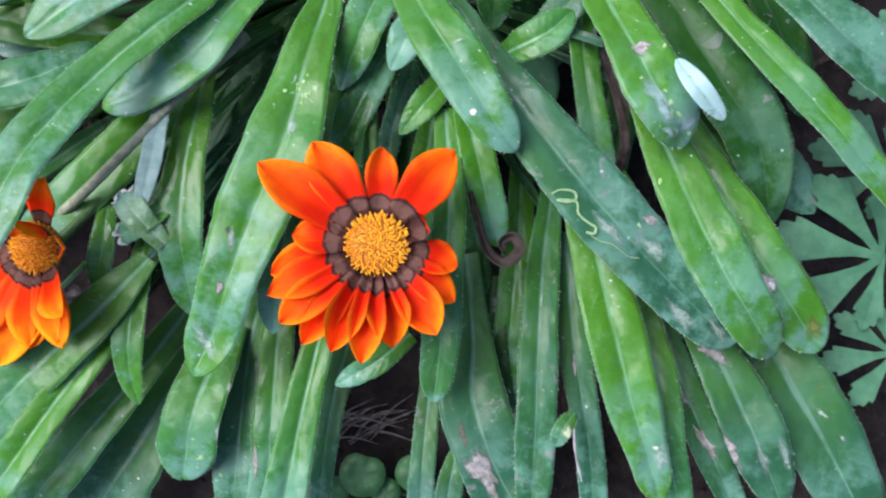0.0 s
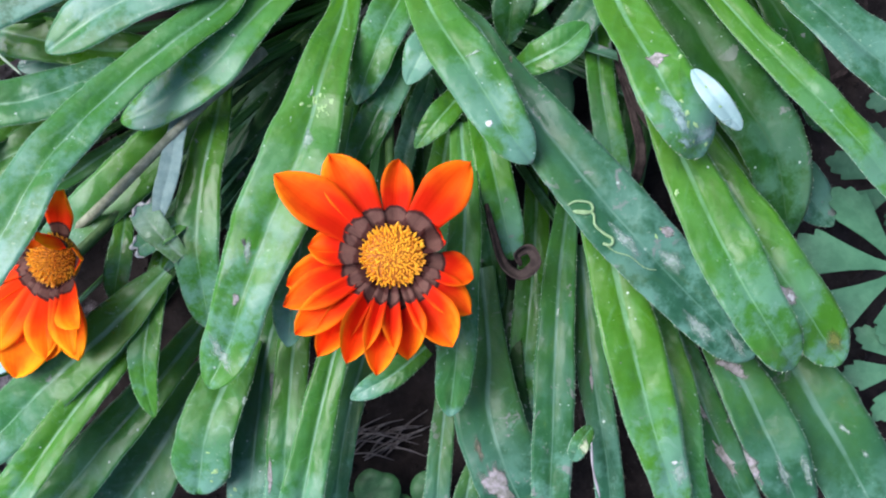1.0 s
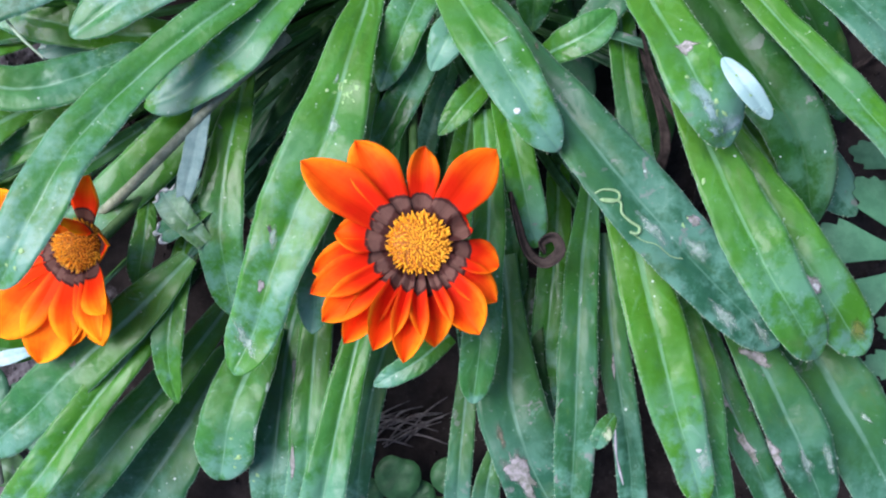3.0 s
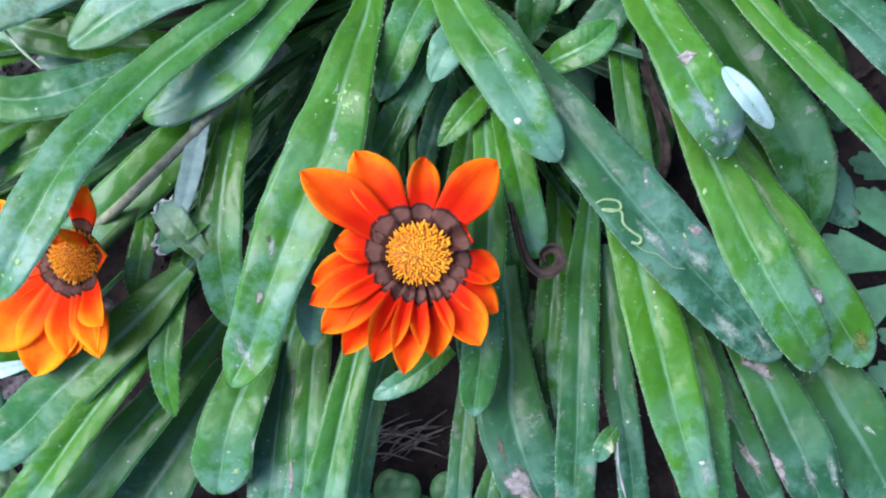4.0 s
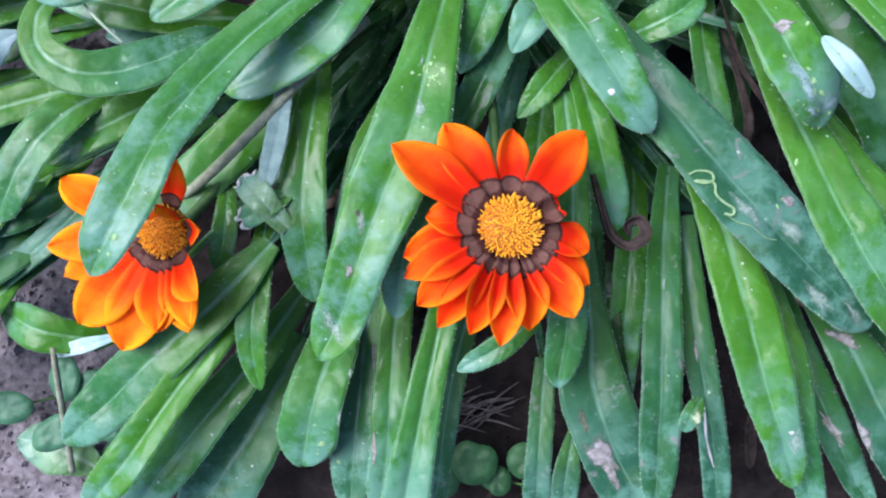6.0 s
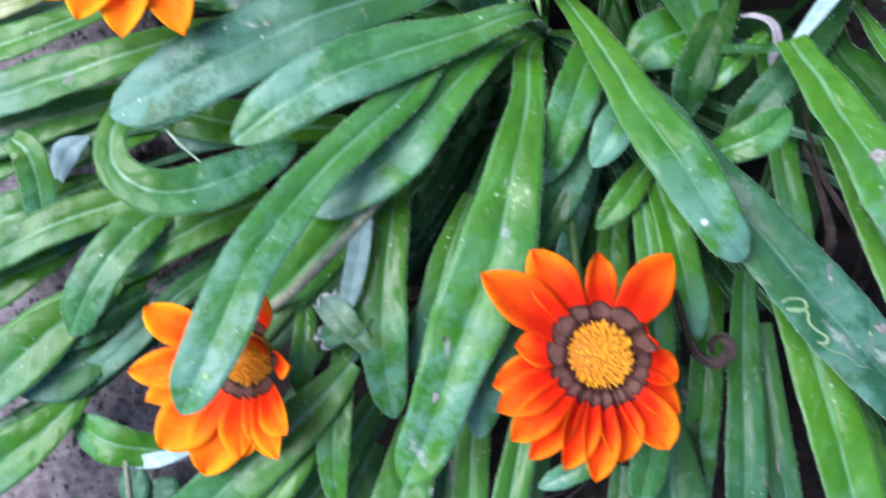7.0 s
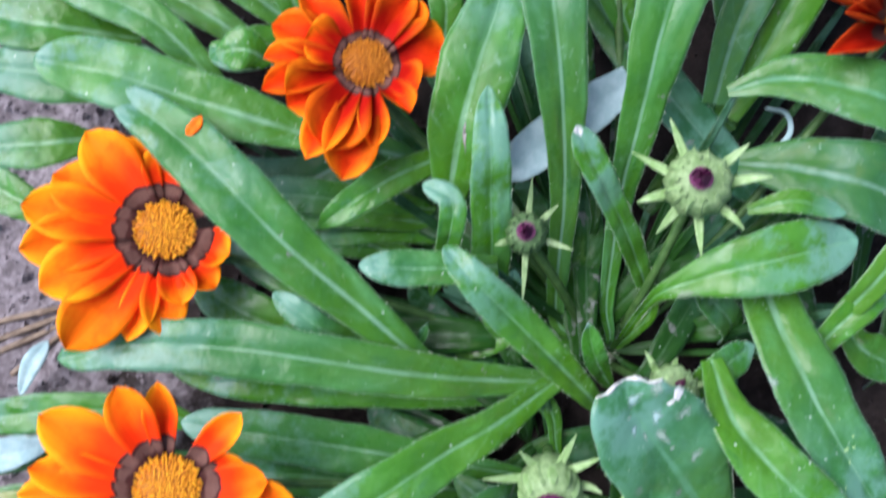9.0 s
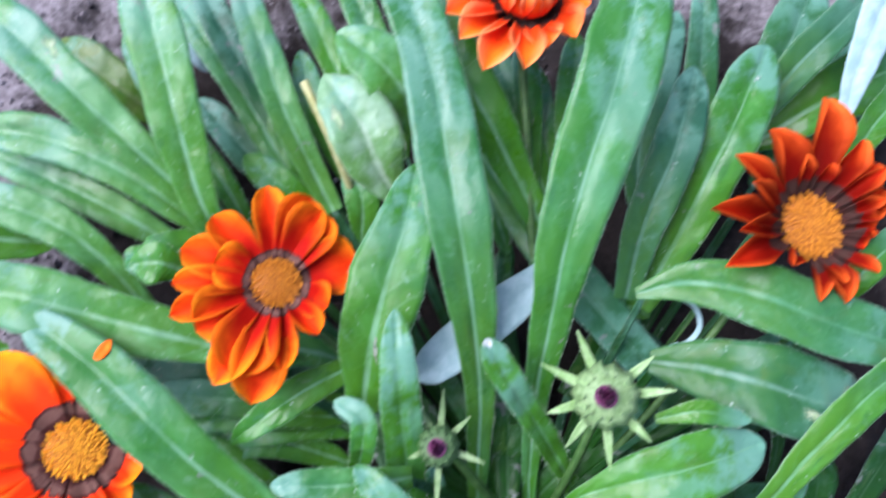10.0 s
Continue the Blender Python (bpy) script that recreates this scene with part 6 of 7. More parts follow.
flower((0.0623, 0.4111, 0.0560), (0, 8), 0.0363, [(-167, 0.99, 0.40, 30, -24, -0.001, 0.97), (-148, 1.00, 0.40, 30, -24, -0.001, 0.89), (-125, 1.17, 0.40, 30, -24, 0.001, 0.64), (-102, 1.00, 0.40, 30, -24, 0.000, 0.86), (-82, 0.71, 0.40, 30, -24, -0.001, 0.66), (-53, 0.75, 0.40, 30, -24, -0.001, 1.01), (-17, 0.71, 0.40, 30, -24, -0.001, 0.59), (49, 0.82, 0.39, 40, -25, -0.001, 1.01), (85, 0.93, 0.42, 36, -18, 0.001, 0.74), (124, 0.85, 0.43, 38, -16, 0.001, 0.77), (161, 0.83, 0.47, 33, -26, 0.001, 0.66), (-157, 0.88, 0.36, 58, 75, 0.001, 0.90), (-124, 0.80, 0.36, 58, 75, 0.000, 0.90), (-89, 0.73, 0.36, 58, 75, -0.000, 0.90), (-53, 0.74, 0.36, 58, 75, 0.001, 0.90), (-19, 0.78, 0.36, 58, 75, -0.001, 0.90)], petal_fading, 'fading orange gazania flower, half closed', (0.0500, 0.2070, -0.0180), 7, disc_mat=dry_brown, ring=0.18, blunt=1.0)
bud((0.0043, 0.1550, 0.0490), (-12, -30), 0.0115, [(166, 0.0242), (123, 0.0186), (67, 0.0236), (38, 0.0223), (-5, 0.0182), (-30, 0.0208), (-58, 0.0203), (-81, 0.0275), (-106, 0.0295), (-138, 0.0276)], 'green gazania bud with pointed bracts and purple tip', (0.0180, 0.1440, -0.0180), 21, 0.5)
bud((0.0680, 0.2560, 0.0610), (-14, 3), 0.0129, [(145, 0.0257), (104, 0.0256), (31, 0.0224), (-3, 0.0251), (-54, 0.0225), (-96, 0.0259), (-137, 0.0228), (-172, 0.0219)], 'pale green gazania bud with star of pointed bracts', (0.0500, 0.1990, -0.0180), 22, 0.32)
bud((0.0542, 0.1835, 0.0440), (4, 14), 0.0095, [(118, 0.0162), (70, 0.0075), (2, 0.0159), (-155, 0.0123), (-51, 0.0116), (121, 0.0102)], 'green gazania bud behind a bitten leaf', (0.0470, 0.1900, -0.0180), 23, 0.14)
bud((0.0064, 0.2458, 0.0500), (-10, 2), 0.0083, [(77, 0.0205), (-27, 0.0178), (108, 0.0136), (-100, 0.0246), (35, 0.0156), (-167, 0.0122)], 'small shaded green gazania bud deep among leaves', (0.0400, 0.1990, -0.0180), 24, 0.42, bract_shaded, bract_green)


# ---- litter, weeds and odds and ends ----
def ground_z(x, y):
    p = Vector((x, y, 0))
    return 0.006 * noise.fractal(p * 22, 0.8, 2.1, 4) + 0.004 * noise.noise(p * 60) + 0.0022 * noise.noise(p * 140) - 0.024


def rod(name, points, radii, mat, label, category, sides=7, n=22):
    v, f = tube(points, radii, sides, n)
    return tagged(link_mesh(name, v, f, mat), label, category)


def strip(name, points, width, mat, label, category, **kw):
    v, f, mi, uv, _ = blade(points, width, rng=rng, **kw)
    return tagged(link_mesh(name, v, f, [mat, mat], mi, uv), label, category)


# paler, dry crumbs at the open edge of the bed
def dry_crumbs():
    r = random.Random(3)
    cv, cf = [], []
    for _ in range(7000):
        x, y = -0.155 - abs(r.gauss(0, 0.06)), r.uniform(-0.12, 0.60)
        if r.random() < 0.25:
            x, y = r.uniform(-0.14, 0.14), r.uniform(0.36, 0.6)
        q = r.uniform(0.0005, 0.0020) * r.uniform(0.3, 1)
        z = ground_z(x, y)
        b = len(cv)
        for dx, dy, dz in ((1, 0, 0), (0.2, 0.9, 0.1), (-0.9, 0.3, 0), (-0.3, -0.9, 0.1), (0.1, 0.1, 0.9), (0, 0, -0.7)):
            cv.append((x + q * dx * r.uniform(0.6, 1.4), y + q * dy * r.uniform(0.6, 1.4), z + q * (0.35 + dz * r.uniform(0.6, 1.2))))
        for a, c in ((0, 1), (1, 2), (2, 3), (3, 0)):
            cf += [(b + a, b + c, b + 4), (b + c, b + a, b + 5)]
    tagged(link_mesh("dry_crumbs", cv, cf, dry_soil, smooth=False), "pale dry soil crumbs and grit", "soil", kind="stuff")


dry_crumbs()


def litter(count, seed):
    """Withered leaf strips on the soil under the clumps."""
    r = random.Random(seed)
    for _ in range(count):
        x, y = r.uniform(-0.15, 0.20), r.uniform(-0.09, 0.36)
        a, L = r.uniform(0, 6.28), r.uniform(0.02, 0.07)
        d = np.array([math.cos(a), math.sin(a)])
        s = np.array([-d[1], d[0]]) * r.uniform(-0.3, 0.3) * L
        pts = []
        for k, o in ((0, 0), (0.5, 1), (1, 0)):
            px, py = x + d[0] * L * k + s[0] * o, y + d[1] * L * k + s[1] * o
            pts.append((px, py, ground_z(px, py) + 0.0025 + 0.003 * r.random() * o))
        tagged(strip("dead_leaf", pts, r.uniform(0.003, 0.008), r.choice([dry_brown, dry_brown, straw]), "withered brown leaf strip lying on the soil", "dead leaf", fold=r.uniform(0.3, 0.9), wave=0.08, n=12, m=4), group="dead leaves")


litter(34, 9)

# brittle dry strands and curled ends between the leaves
rod("woody_stem", [(-0.0314, 0.0898, 0.0420), (-0.0536, 0.0705, 0.0470), (-0.0741, 0.0519, 0.0490), (-0.0933, 0.0385, 0.0440), (-0.1165, 0.0327, 0.0220), (-0.1406, 0.0352, -0.0160)], [0.0020, 0.0017, 0.0020, 0.0016, 0.0016], stalk_brown, "greyish brown woody stem crossing between leaves", "stem")
strip("dry_strand", [(0.0948, 0.0822, 0.040), (0.0964, 0.0572, 0.044), (0.1097, 0.0311, 0.036), (0.118, 0.012, -0.012)], 0.0032, dry_brown, "thin dry brown strand between leaves", "dead leaf", fold=0.6, n=20, m=4)
strip("dry_strand", [(0.0944, 0.0759, 0.036), (0.0992, 0.0427, 0.036), (0.0963, 0.0294, 0.032), (0.090, 0.020, -0.012)], 0.0045, dry_brown, "thin dry brown strand between leaves", "dead leaf", fold=0.6, n=20, m=4)
strip("curled_leaf_tip", [(0.0422, 0.0258, 0.038), (0.0433, 0.0134, 0.038), (0.0454, 0.0031, 0.038), (0.0506, -0.0013, 0.040), (0.0562, 0.0024, 0.042), (0.0546, 0.0077, 0.041), (0.0501, 0.0059, 0.040), (0.0512, 0.0022, 0.040)], 0.0052, dry_brown, "dried leaf end rolled into a dark curl", "dead leaf", fold=0.5, roll=40, wave=0.06, n=40, m=6, peak=0.5)
strip("curled_leaf_tip", [(0.100, 0.268, 0.030), (0.1068, 0.2701, 0.030), (0.1113, 0.2703, 0.034), (0.1169, 0.2759, 0.036), (0.1173, 0.2839, 0.034), (0.116, 0.290, 0.020)], 0.0023, leaf_under, "pale grey withered leaf tip, hooked", "dead leaf", fold=0.5, n=26, m=4, peak=0.3)
strip("curled_leaf_tip", [(0.0800, 0.1210, 0.036), (0.0841, 0.1191, 0.040), (0.0877, 0.1144, 0.044), (0.0889, 0.1072, 0.043), (0.0860, 0.1009, 0.040)], 0.0034, dry_grey, "grey withered leaf tip, hooked", "dead leaf", fold=0.5, n=22, m=4)
rod("thread", [(-0.1291, 0.1053, 0.051), (-0.1222, 0.0956, 0.0535), (-0.1151, 0.0874, 0.051)], [0.0005, 0.0006, 0.0004], hair_pale, "fine pale plant fibre across the leaves", "fibre", 5)
rod("tendril", [(0.026, 0.156, 0.044), (0.0310, 0.1526, 0.050), (0.0273, 0.1435, 0.054), (0.0284, 0.1355, 0.053), (0.0315, 0.1310, 0.052)], [0.0009, 0.0009, 0.0008, 0.0005], bract_tip, "pale green hooked bract below a bud", "bract", 6)
rod("dry_stalk", [(-0.0278, 0.3942, 0.0360), (-0.0217, 0.3753, 0.0340), (-0.0154, 0.3555, 0.0200), (-0.0113, 0.3442, 0.0000)], [0.0018, 0.0016, 0.0018, 0.0016], stalk_yellow, "yellowed dry stalk among leaves", "stem")
rod("dry_stalk", [(-0.1627, -0.0124, 0.0160), (-0.1663, -0.0270, 0.0060), (-0.1694, -0.0429, -0.0040), (-0.1723, -0.0617, -0.0140)], [0.0011, 0.0013, 0.0014, 0.0013], stalk_brown, "thin greyish stalk on open soil", "stem")
for k, (x, y, a, L) in enumerate([(-0.203, 0.234, 0.25, 0.05), (-0.205, 0.229, 0.32, 0.06), (-0.198, 0.240, 0.1, 0.045), (-0.2, 0.223, 0.6, 0.03), (-0.10, 0.395, 0.9, 0.04), (-0.13, 0.372, -0.4, 0.03)]):
    px, py = x - math.cos(a) * L / 2, y - math.sin(a) * L / 2
    qx, qy = x + math.cos(a) * L / 2, y + math.sin(a) * L / 2
    rod("straw", [(px, py, ground_z(px, py) + 0.002), (x, y, ground_z(x, y) + 0.003), (qx, qy, ground_z(qx, qy) + 0.002)], [0.0013, 0.0015, 0.0010], straw, "dry brown straw lying on soil", "straw", 6)["group"] = "straws"
for k in range(22):
    x, y, a = -0.008 + rng.uniform(-0.012, 0.012), -0.058 + rng.uniform(-0.006, 0.006), rng.uniform(-0.3, 0.7)
    L = rng.uniform(0.007, 0.016)
    tagged(rod("root_fibre", [(x - L * math.cos(a), y - L * math.sin(a), ground_z(x, y) + 0.001), (x, y + 0.002, ground_z(x, y) + 0.005), (x + L * math.cos(a), y + L * math.sin(a), ground_z(x, y) + 0.003)], [0.0003, 0.0005, 0.0002], root_grey, "grey-brown fibrous roots on dark soil", "root", 5, 10), group="root fibres")
strip("grey_leaf", [(-0.2060, 0.2060, -0.014), (-0.1965, 0.2175, -0.004), (-0.1905, 0.2270, -0.008)], 0.0085, leaf_under, "pale grey upturned leaf on soil", "dead leaf", n=16, m=6, fold=0.3)
strip("grey_leaf", [(-0.2198, 0.1850, 0.018), (-0.2050, 0.1861, 0.020), (-0.1855, 0.1885, 0.019)], 0.0095, leaf_under, "pale grey upturned leaf at the bed's edge", "dead leaf", n=16, m=6, fold=0.3)
strip("grey_leaf", [(-0.0962, 0.4728, -0.0080), (-0.0793, 0.4389, 0.0120), (-0.0720, 0.4219, 0.0140), (-0.0686, 0.4136, 0.0060)], (0.010, 0.0145, 0.013, 0.007), leaf_under, "pale grey upturned leaf behind the clump", "dead leaf", n=16, m=6, fold=0.3)


def scrap(centre, r0, mat, label, category, seed):
    r = random.Random(seed)
    bm = bmesh.new()
    bmesh.ops.create_icosphere(bm, subdivisions=2, radius=r0)
    for v in bm.verts:
        v.co = Vector((v.co.x * 1.3, v.co.y * 0.8, v.co.z * 0.35)) * (0.8 + 0.5 * abs(noise.noise(v.co * 400 + Vector((seed, 0, 0)))))
        v.co += Vector(centre)
    ob = link_mesh("pale_scrap", [v.co[:] for v in bm.verts], [[v.index for v in f.verts] for f in bm.faces], mat)
    bm.free()
    return tagged(ob, label, category, "pale scraps")


for k, c in enumerate([(0.0898, 0.2042), (0.1294, 0.2010), (0.0157, 0.2179), (0.082, 0.209), (-0.17, 0.36), (-0.1, 0.35)]):
    scrap((c[0], c[1], ground_z(*c) + 0.001), 0.0032, dry_grey, "small pale grey chip on soil", "chip", k)

# a fallen bit of petal on a leaf
strip("petal_scrap", [(-0.1115, 0.2935, 0.0545), (-0.108, 0.296, 0.0555), (-0.1055, 0.2995, 0.0550)], 0.0042, petal_torn, "torn scrap of orange petal on a leaf", "petal", n=8, m=4, foot=0.8, fold=0.2)


# ---- weeds ----
LOBE = [(0.0, 0.03), (0.25, 0.05), (0.45, 0.10), (0.62, 0.155), (0.72, 0.19), (0.78, 0.20), (0.785, 0.14), (0.86, 0.145), (0.91, 0.135), (0.915, 0.075), (0.97, 0.05), (1.0, 0.0)]


def lobed_leaf(weed, base, heading, size, tilt):
    """A leaf of five toothed lobes spread like fingers, on a thin stalk."""
    base = np.array(base)
    verts, faces = [], []
    for k, (a, s) in enumerate(((-84, 0.66), (-42, 0.90), (0, 1.0), (42, 0.90), (84, 0.66))):
        h = radians(heading + a)
        d, q = np.array([math.cos(h), math.sin(h), 0]), np.array([-math.sin(h), math.cos(h), 0])
        b = len(verts)
        for layer in (0, 1):
            for x, w in LOBE:
                for sgn in (-1, 0, 1):
                    z = tilt * x * size * s - 0.12 * x * x * size + (0.06 * abs(w) * size if sgn else 0) + 0.0004 * k - layer * 0.0005
                    verts.append(base + (d * x + q * w * sgn * 1.0) * size * s + np.array([0, 0, z]))
        n = len(LOBE)
        for i in range(n - 1):
            for j in range(2):
                p = b + i * 3 + j
                faces.append((p, p + 3, p + 4, p + 1))
                p += n * 3
                faces.append((p, p + 1, p + 4, p + 3))
    ob = link_mesh("leaf", verts, faces, weed_green, parent=weed, smooth=False)
    foot = np.array(weed.location)
    v, f = tube([foot, foot * 0.5 + base * 0.5 + np.array([0, 0, 0.008]), base], [0.0010, 0.0009, 0.0008], 6, 12)
    link_mesh("leaf_stalk", v, f, stalk_green, parent=weed)
    return ob


weed = root("lobed_weed", (0.235, -0.010, ground_z(0.235, -0.01)), "low weed with deeply cut dark green leaves", "weed")
lobed_leaf(weed, (0.1889, -0.0133, 0.0260), 162, 0.0424, 0.10)
lobed_leaf(weed, (0.1893, -0.0486, 0.0220), -179, 0.0276, 0.08)
lobed_leaf(weed, (0.2008, 0.0193, 0.0200), 156, 0.0310, 0.02)
lobed_leaf(weed, (0.215, 0.055, 0.024), 150, 0.030, 0.05)
lobed_leaf(weed, (0.222, -0.070, 0.020), 215, 0.030, 0.05)


def round_leaf(plant, centre, r0, tilt, name="leaf", mat=None, notch=0.25, ratio=1.0, heading=0.0):
    verts, faces = [np.array(centre)], []
    n = 22
    for ring in (0.55, 1.0):
        for k in range(n):
            a = 2 * math.pi * k / n
            rr = r0 * ring * (1 - notch * max(0, math.cos(a)) ** 8)
            x, y = rr * math.cos(a) * ratio, rr * math.sin(a)
            c, s = math.cos(heading), math.sin(heading)
            verts.append(np.array(centre) + np.array([x * c - y * s, x * s + y * c, tilt * x + 0.05 * rr * ring + 0.0004 * math.sin(5 * a)]))
    for k in range(n):
        faces.append((0, 1 + k, 1 + (k + 1) % n))
        faces.append((1 + k, 1 + n + k, 1 + n + (k + 1) % n, 1 + (k + 1) % n))
    top = len(verts)
    verts += [v - np.array([0, 0, 0.0004]) for v in verts]
    faces += [tuple(i + top for i in f)[::-1] for f in faces]
    faces += [(1 + n + k, 1 + n + k + top, 1 + n + (k + 1) % n + top, 1 + n + (k + 1) % n) for k in range(n)]
    ob = link_mesh(name, verts, faces, mat or clover_green, parent=plant)
    foot = np.array(plant.location)
    v, f = tube([foot, (foot + np.array(centre)) / 2 + np.array([0, 0, 0.003]), np.array(centre) - np.array([0, 0, 0.0006])], [0.0006, 0.0006, 0.0005], 5, 8)
    link_mesh("leaf_stalk", v, f, stalk_green, parent=plant)
    return ob


clover = root("round_leaved_weed", (-0.004, -0.084, ground_z(-0.004, -0.084)), "tiny weed with round dark green leaves on soil", "weed")
for c, r0, h in (((-0.0112, -0.0740, -0.004), 0.0092, 1.2), ((0.0085, -0.0760, -0.005), 0.0072, 0.4), ((-0.0242, -0.0800, -0.005), 0.0068, 2.4), ((-0.0034, -0.0830, -0.008), 0.0060, 3.9), ((0.013, -0.087, -0.008), 0.007, 5.0)):
    round_leaf(clover, c, r0, 0.08, heading=h)
seedling = root("seedling", (-0.165, -0.030, ground_z(-0.165, -0.03)), "small weed seedling with oval green leaves", "weed")
for c, r0, h in (((-0.1681, -0.0242, -0.004), 0.0062, 1.5), ((-0.1586, -0.0276, -0.005), 0.0055, 0.3), ((-0.1746, -0.0448, -0.007), 0.0066, 3.6), ((-0.1930, -0.0330, -0.007), 0.0066, 3.0), ((-0.155, -0.045, -0.008), 0.0045, 5.4)):
    round_leaf(seedling, c, r0, 0.1, notch=0.0, ratio=1.5, heading=h, mat=weed_green)


# the upper faces of all leaves, on which marks lie
def leaf_faces(plants):
    verts, polys = [], []
    for plant in plants:
        at = Vector(plant.location)
        for ob in plant.children:
            if ob.name.split(".")[0] != "leaf":
                continue
            n0 = len(verts)
            verts += [v.co + at for v in ob.data.vertices]
            polys += [[i + n0 for i in q.vertices] for q in ob.data.polygons if q.material_index == 0]
    return BVHTree.FromPolygons(verts, polys)


LEAF_FACES = leaf_faces((plant_one, plant_two, plant_three))


def on_leaf(x, y, top=0.2):
    """The place and normal of the topmost leaf over (x, y), below the height top."""
    place, normal, _, _ = LEAF_FACES.ray_cast(Vector((x, y, top)), Vector((0, 0, -1)))
    if place is None:
        return None, None
    return np.array(place), np.array(normal if normal.z > 0 else -normal)


# the winding pale track of a leaf miner
for way, r0 in (([(0.066, 0.017), (0.0688, 0.0179), (0.0731, 0.0169), (0.0735, 0.0144), (0.0705, 0.0137), (0.0673, 0.0148), (0.0734, 0.0135), (0.0736, 0.0098), (0.0762, 0.0067), (0.0786, 0.0046), (0.0778, 0.0027), (0.0754, 0.0035)], 0.00055), ([(0.0754, 0.0035), (0.0793, 0.0003), (0.0834, -0.0014), (0.088, -0.0054), (0.0918, -0.0064)], 0.0002)):
    line = [on_leaf(x, y)[0] + np.array([0, 0, 0.0002]) for x, y in spline([(x, y, 0.0) for x, y in way], 40)[0][:, :2]]
    v, f = tube(line, [r0 * 0.7, r0, r0 * 0.8, r0], 5, 80)
    link_mesh("miner_track", v, f, rib_green, parent=plant_one, label="pale winding leaf-miner track")


# spots, scars and crusts on single leaves
def patch(plant, name, x, y, size, ratio, heading, mat, top=0.2, seed=0.0):
    """A thin irregular scab that follows the leaf it lies on."""
    o, nz = on_leaf(x, y, top)
    if o is None:
        return
    h = np.array([math.cos(radians(heading)), math.sin(radians(heading)), 0.0])
    ex = unit(h - nz * np.dot(h, nz))
    ey = np.cross(nz, ex)
    n, rings = 26, (0.3, 0.6, 0.85, 1.0)

    def lay(q, up):
        hit, normal, _, dist = LEAF_FACES.find_nearest(Vector(q), 0.006)
        if hit is None:
            return q
        normal = np.array(normal if normal.z > 0 else -normal)
        return np.array(hit) + normal * up

    verts, faces, uvs = [lay(o, 0.00022)], [], [(0.5, 0.0)]
    for ring in rings:
        for k in range(n):
            a = 2 * math.pi * k / n
            w = 0.85 + 0.55 * noise.noise(Vector((math.cos(a) * 1.3, math.sin(a) * 1.3, seed * 7.3))) + 0.30 * noise.noise(Vector((math.cos(a) * 4, math.sin(a) * 4, seed * 3.1)))
            verts.append(lay(o + (ex * math.cos(a) + ey * math.sin(a) * ratio) * size * ring * w, 0.00018 if ring < 1 else 0.00004))
            uvs.append((k / n, ring))
    for k in range(n):
        faces.append((0, 1 + k, 1 + (k + 1) % n))
        for i in range(len(rings) - 1):
            b = 1 + i * n
            faces.append((b + k, b + n + k, b + n + (k + 1) % n, b + (k + 1) % n))
    return link_mesh(name, verts, faces, mat, uvs=uvs, parent=plant)


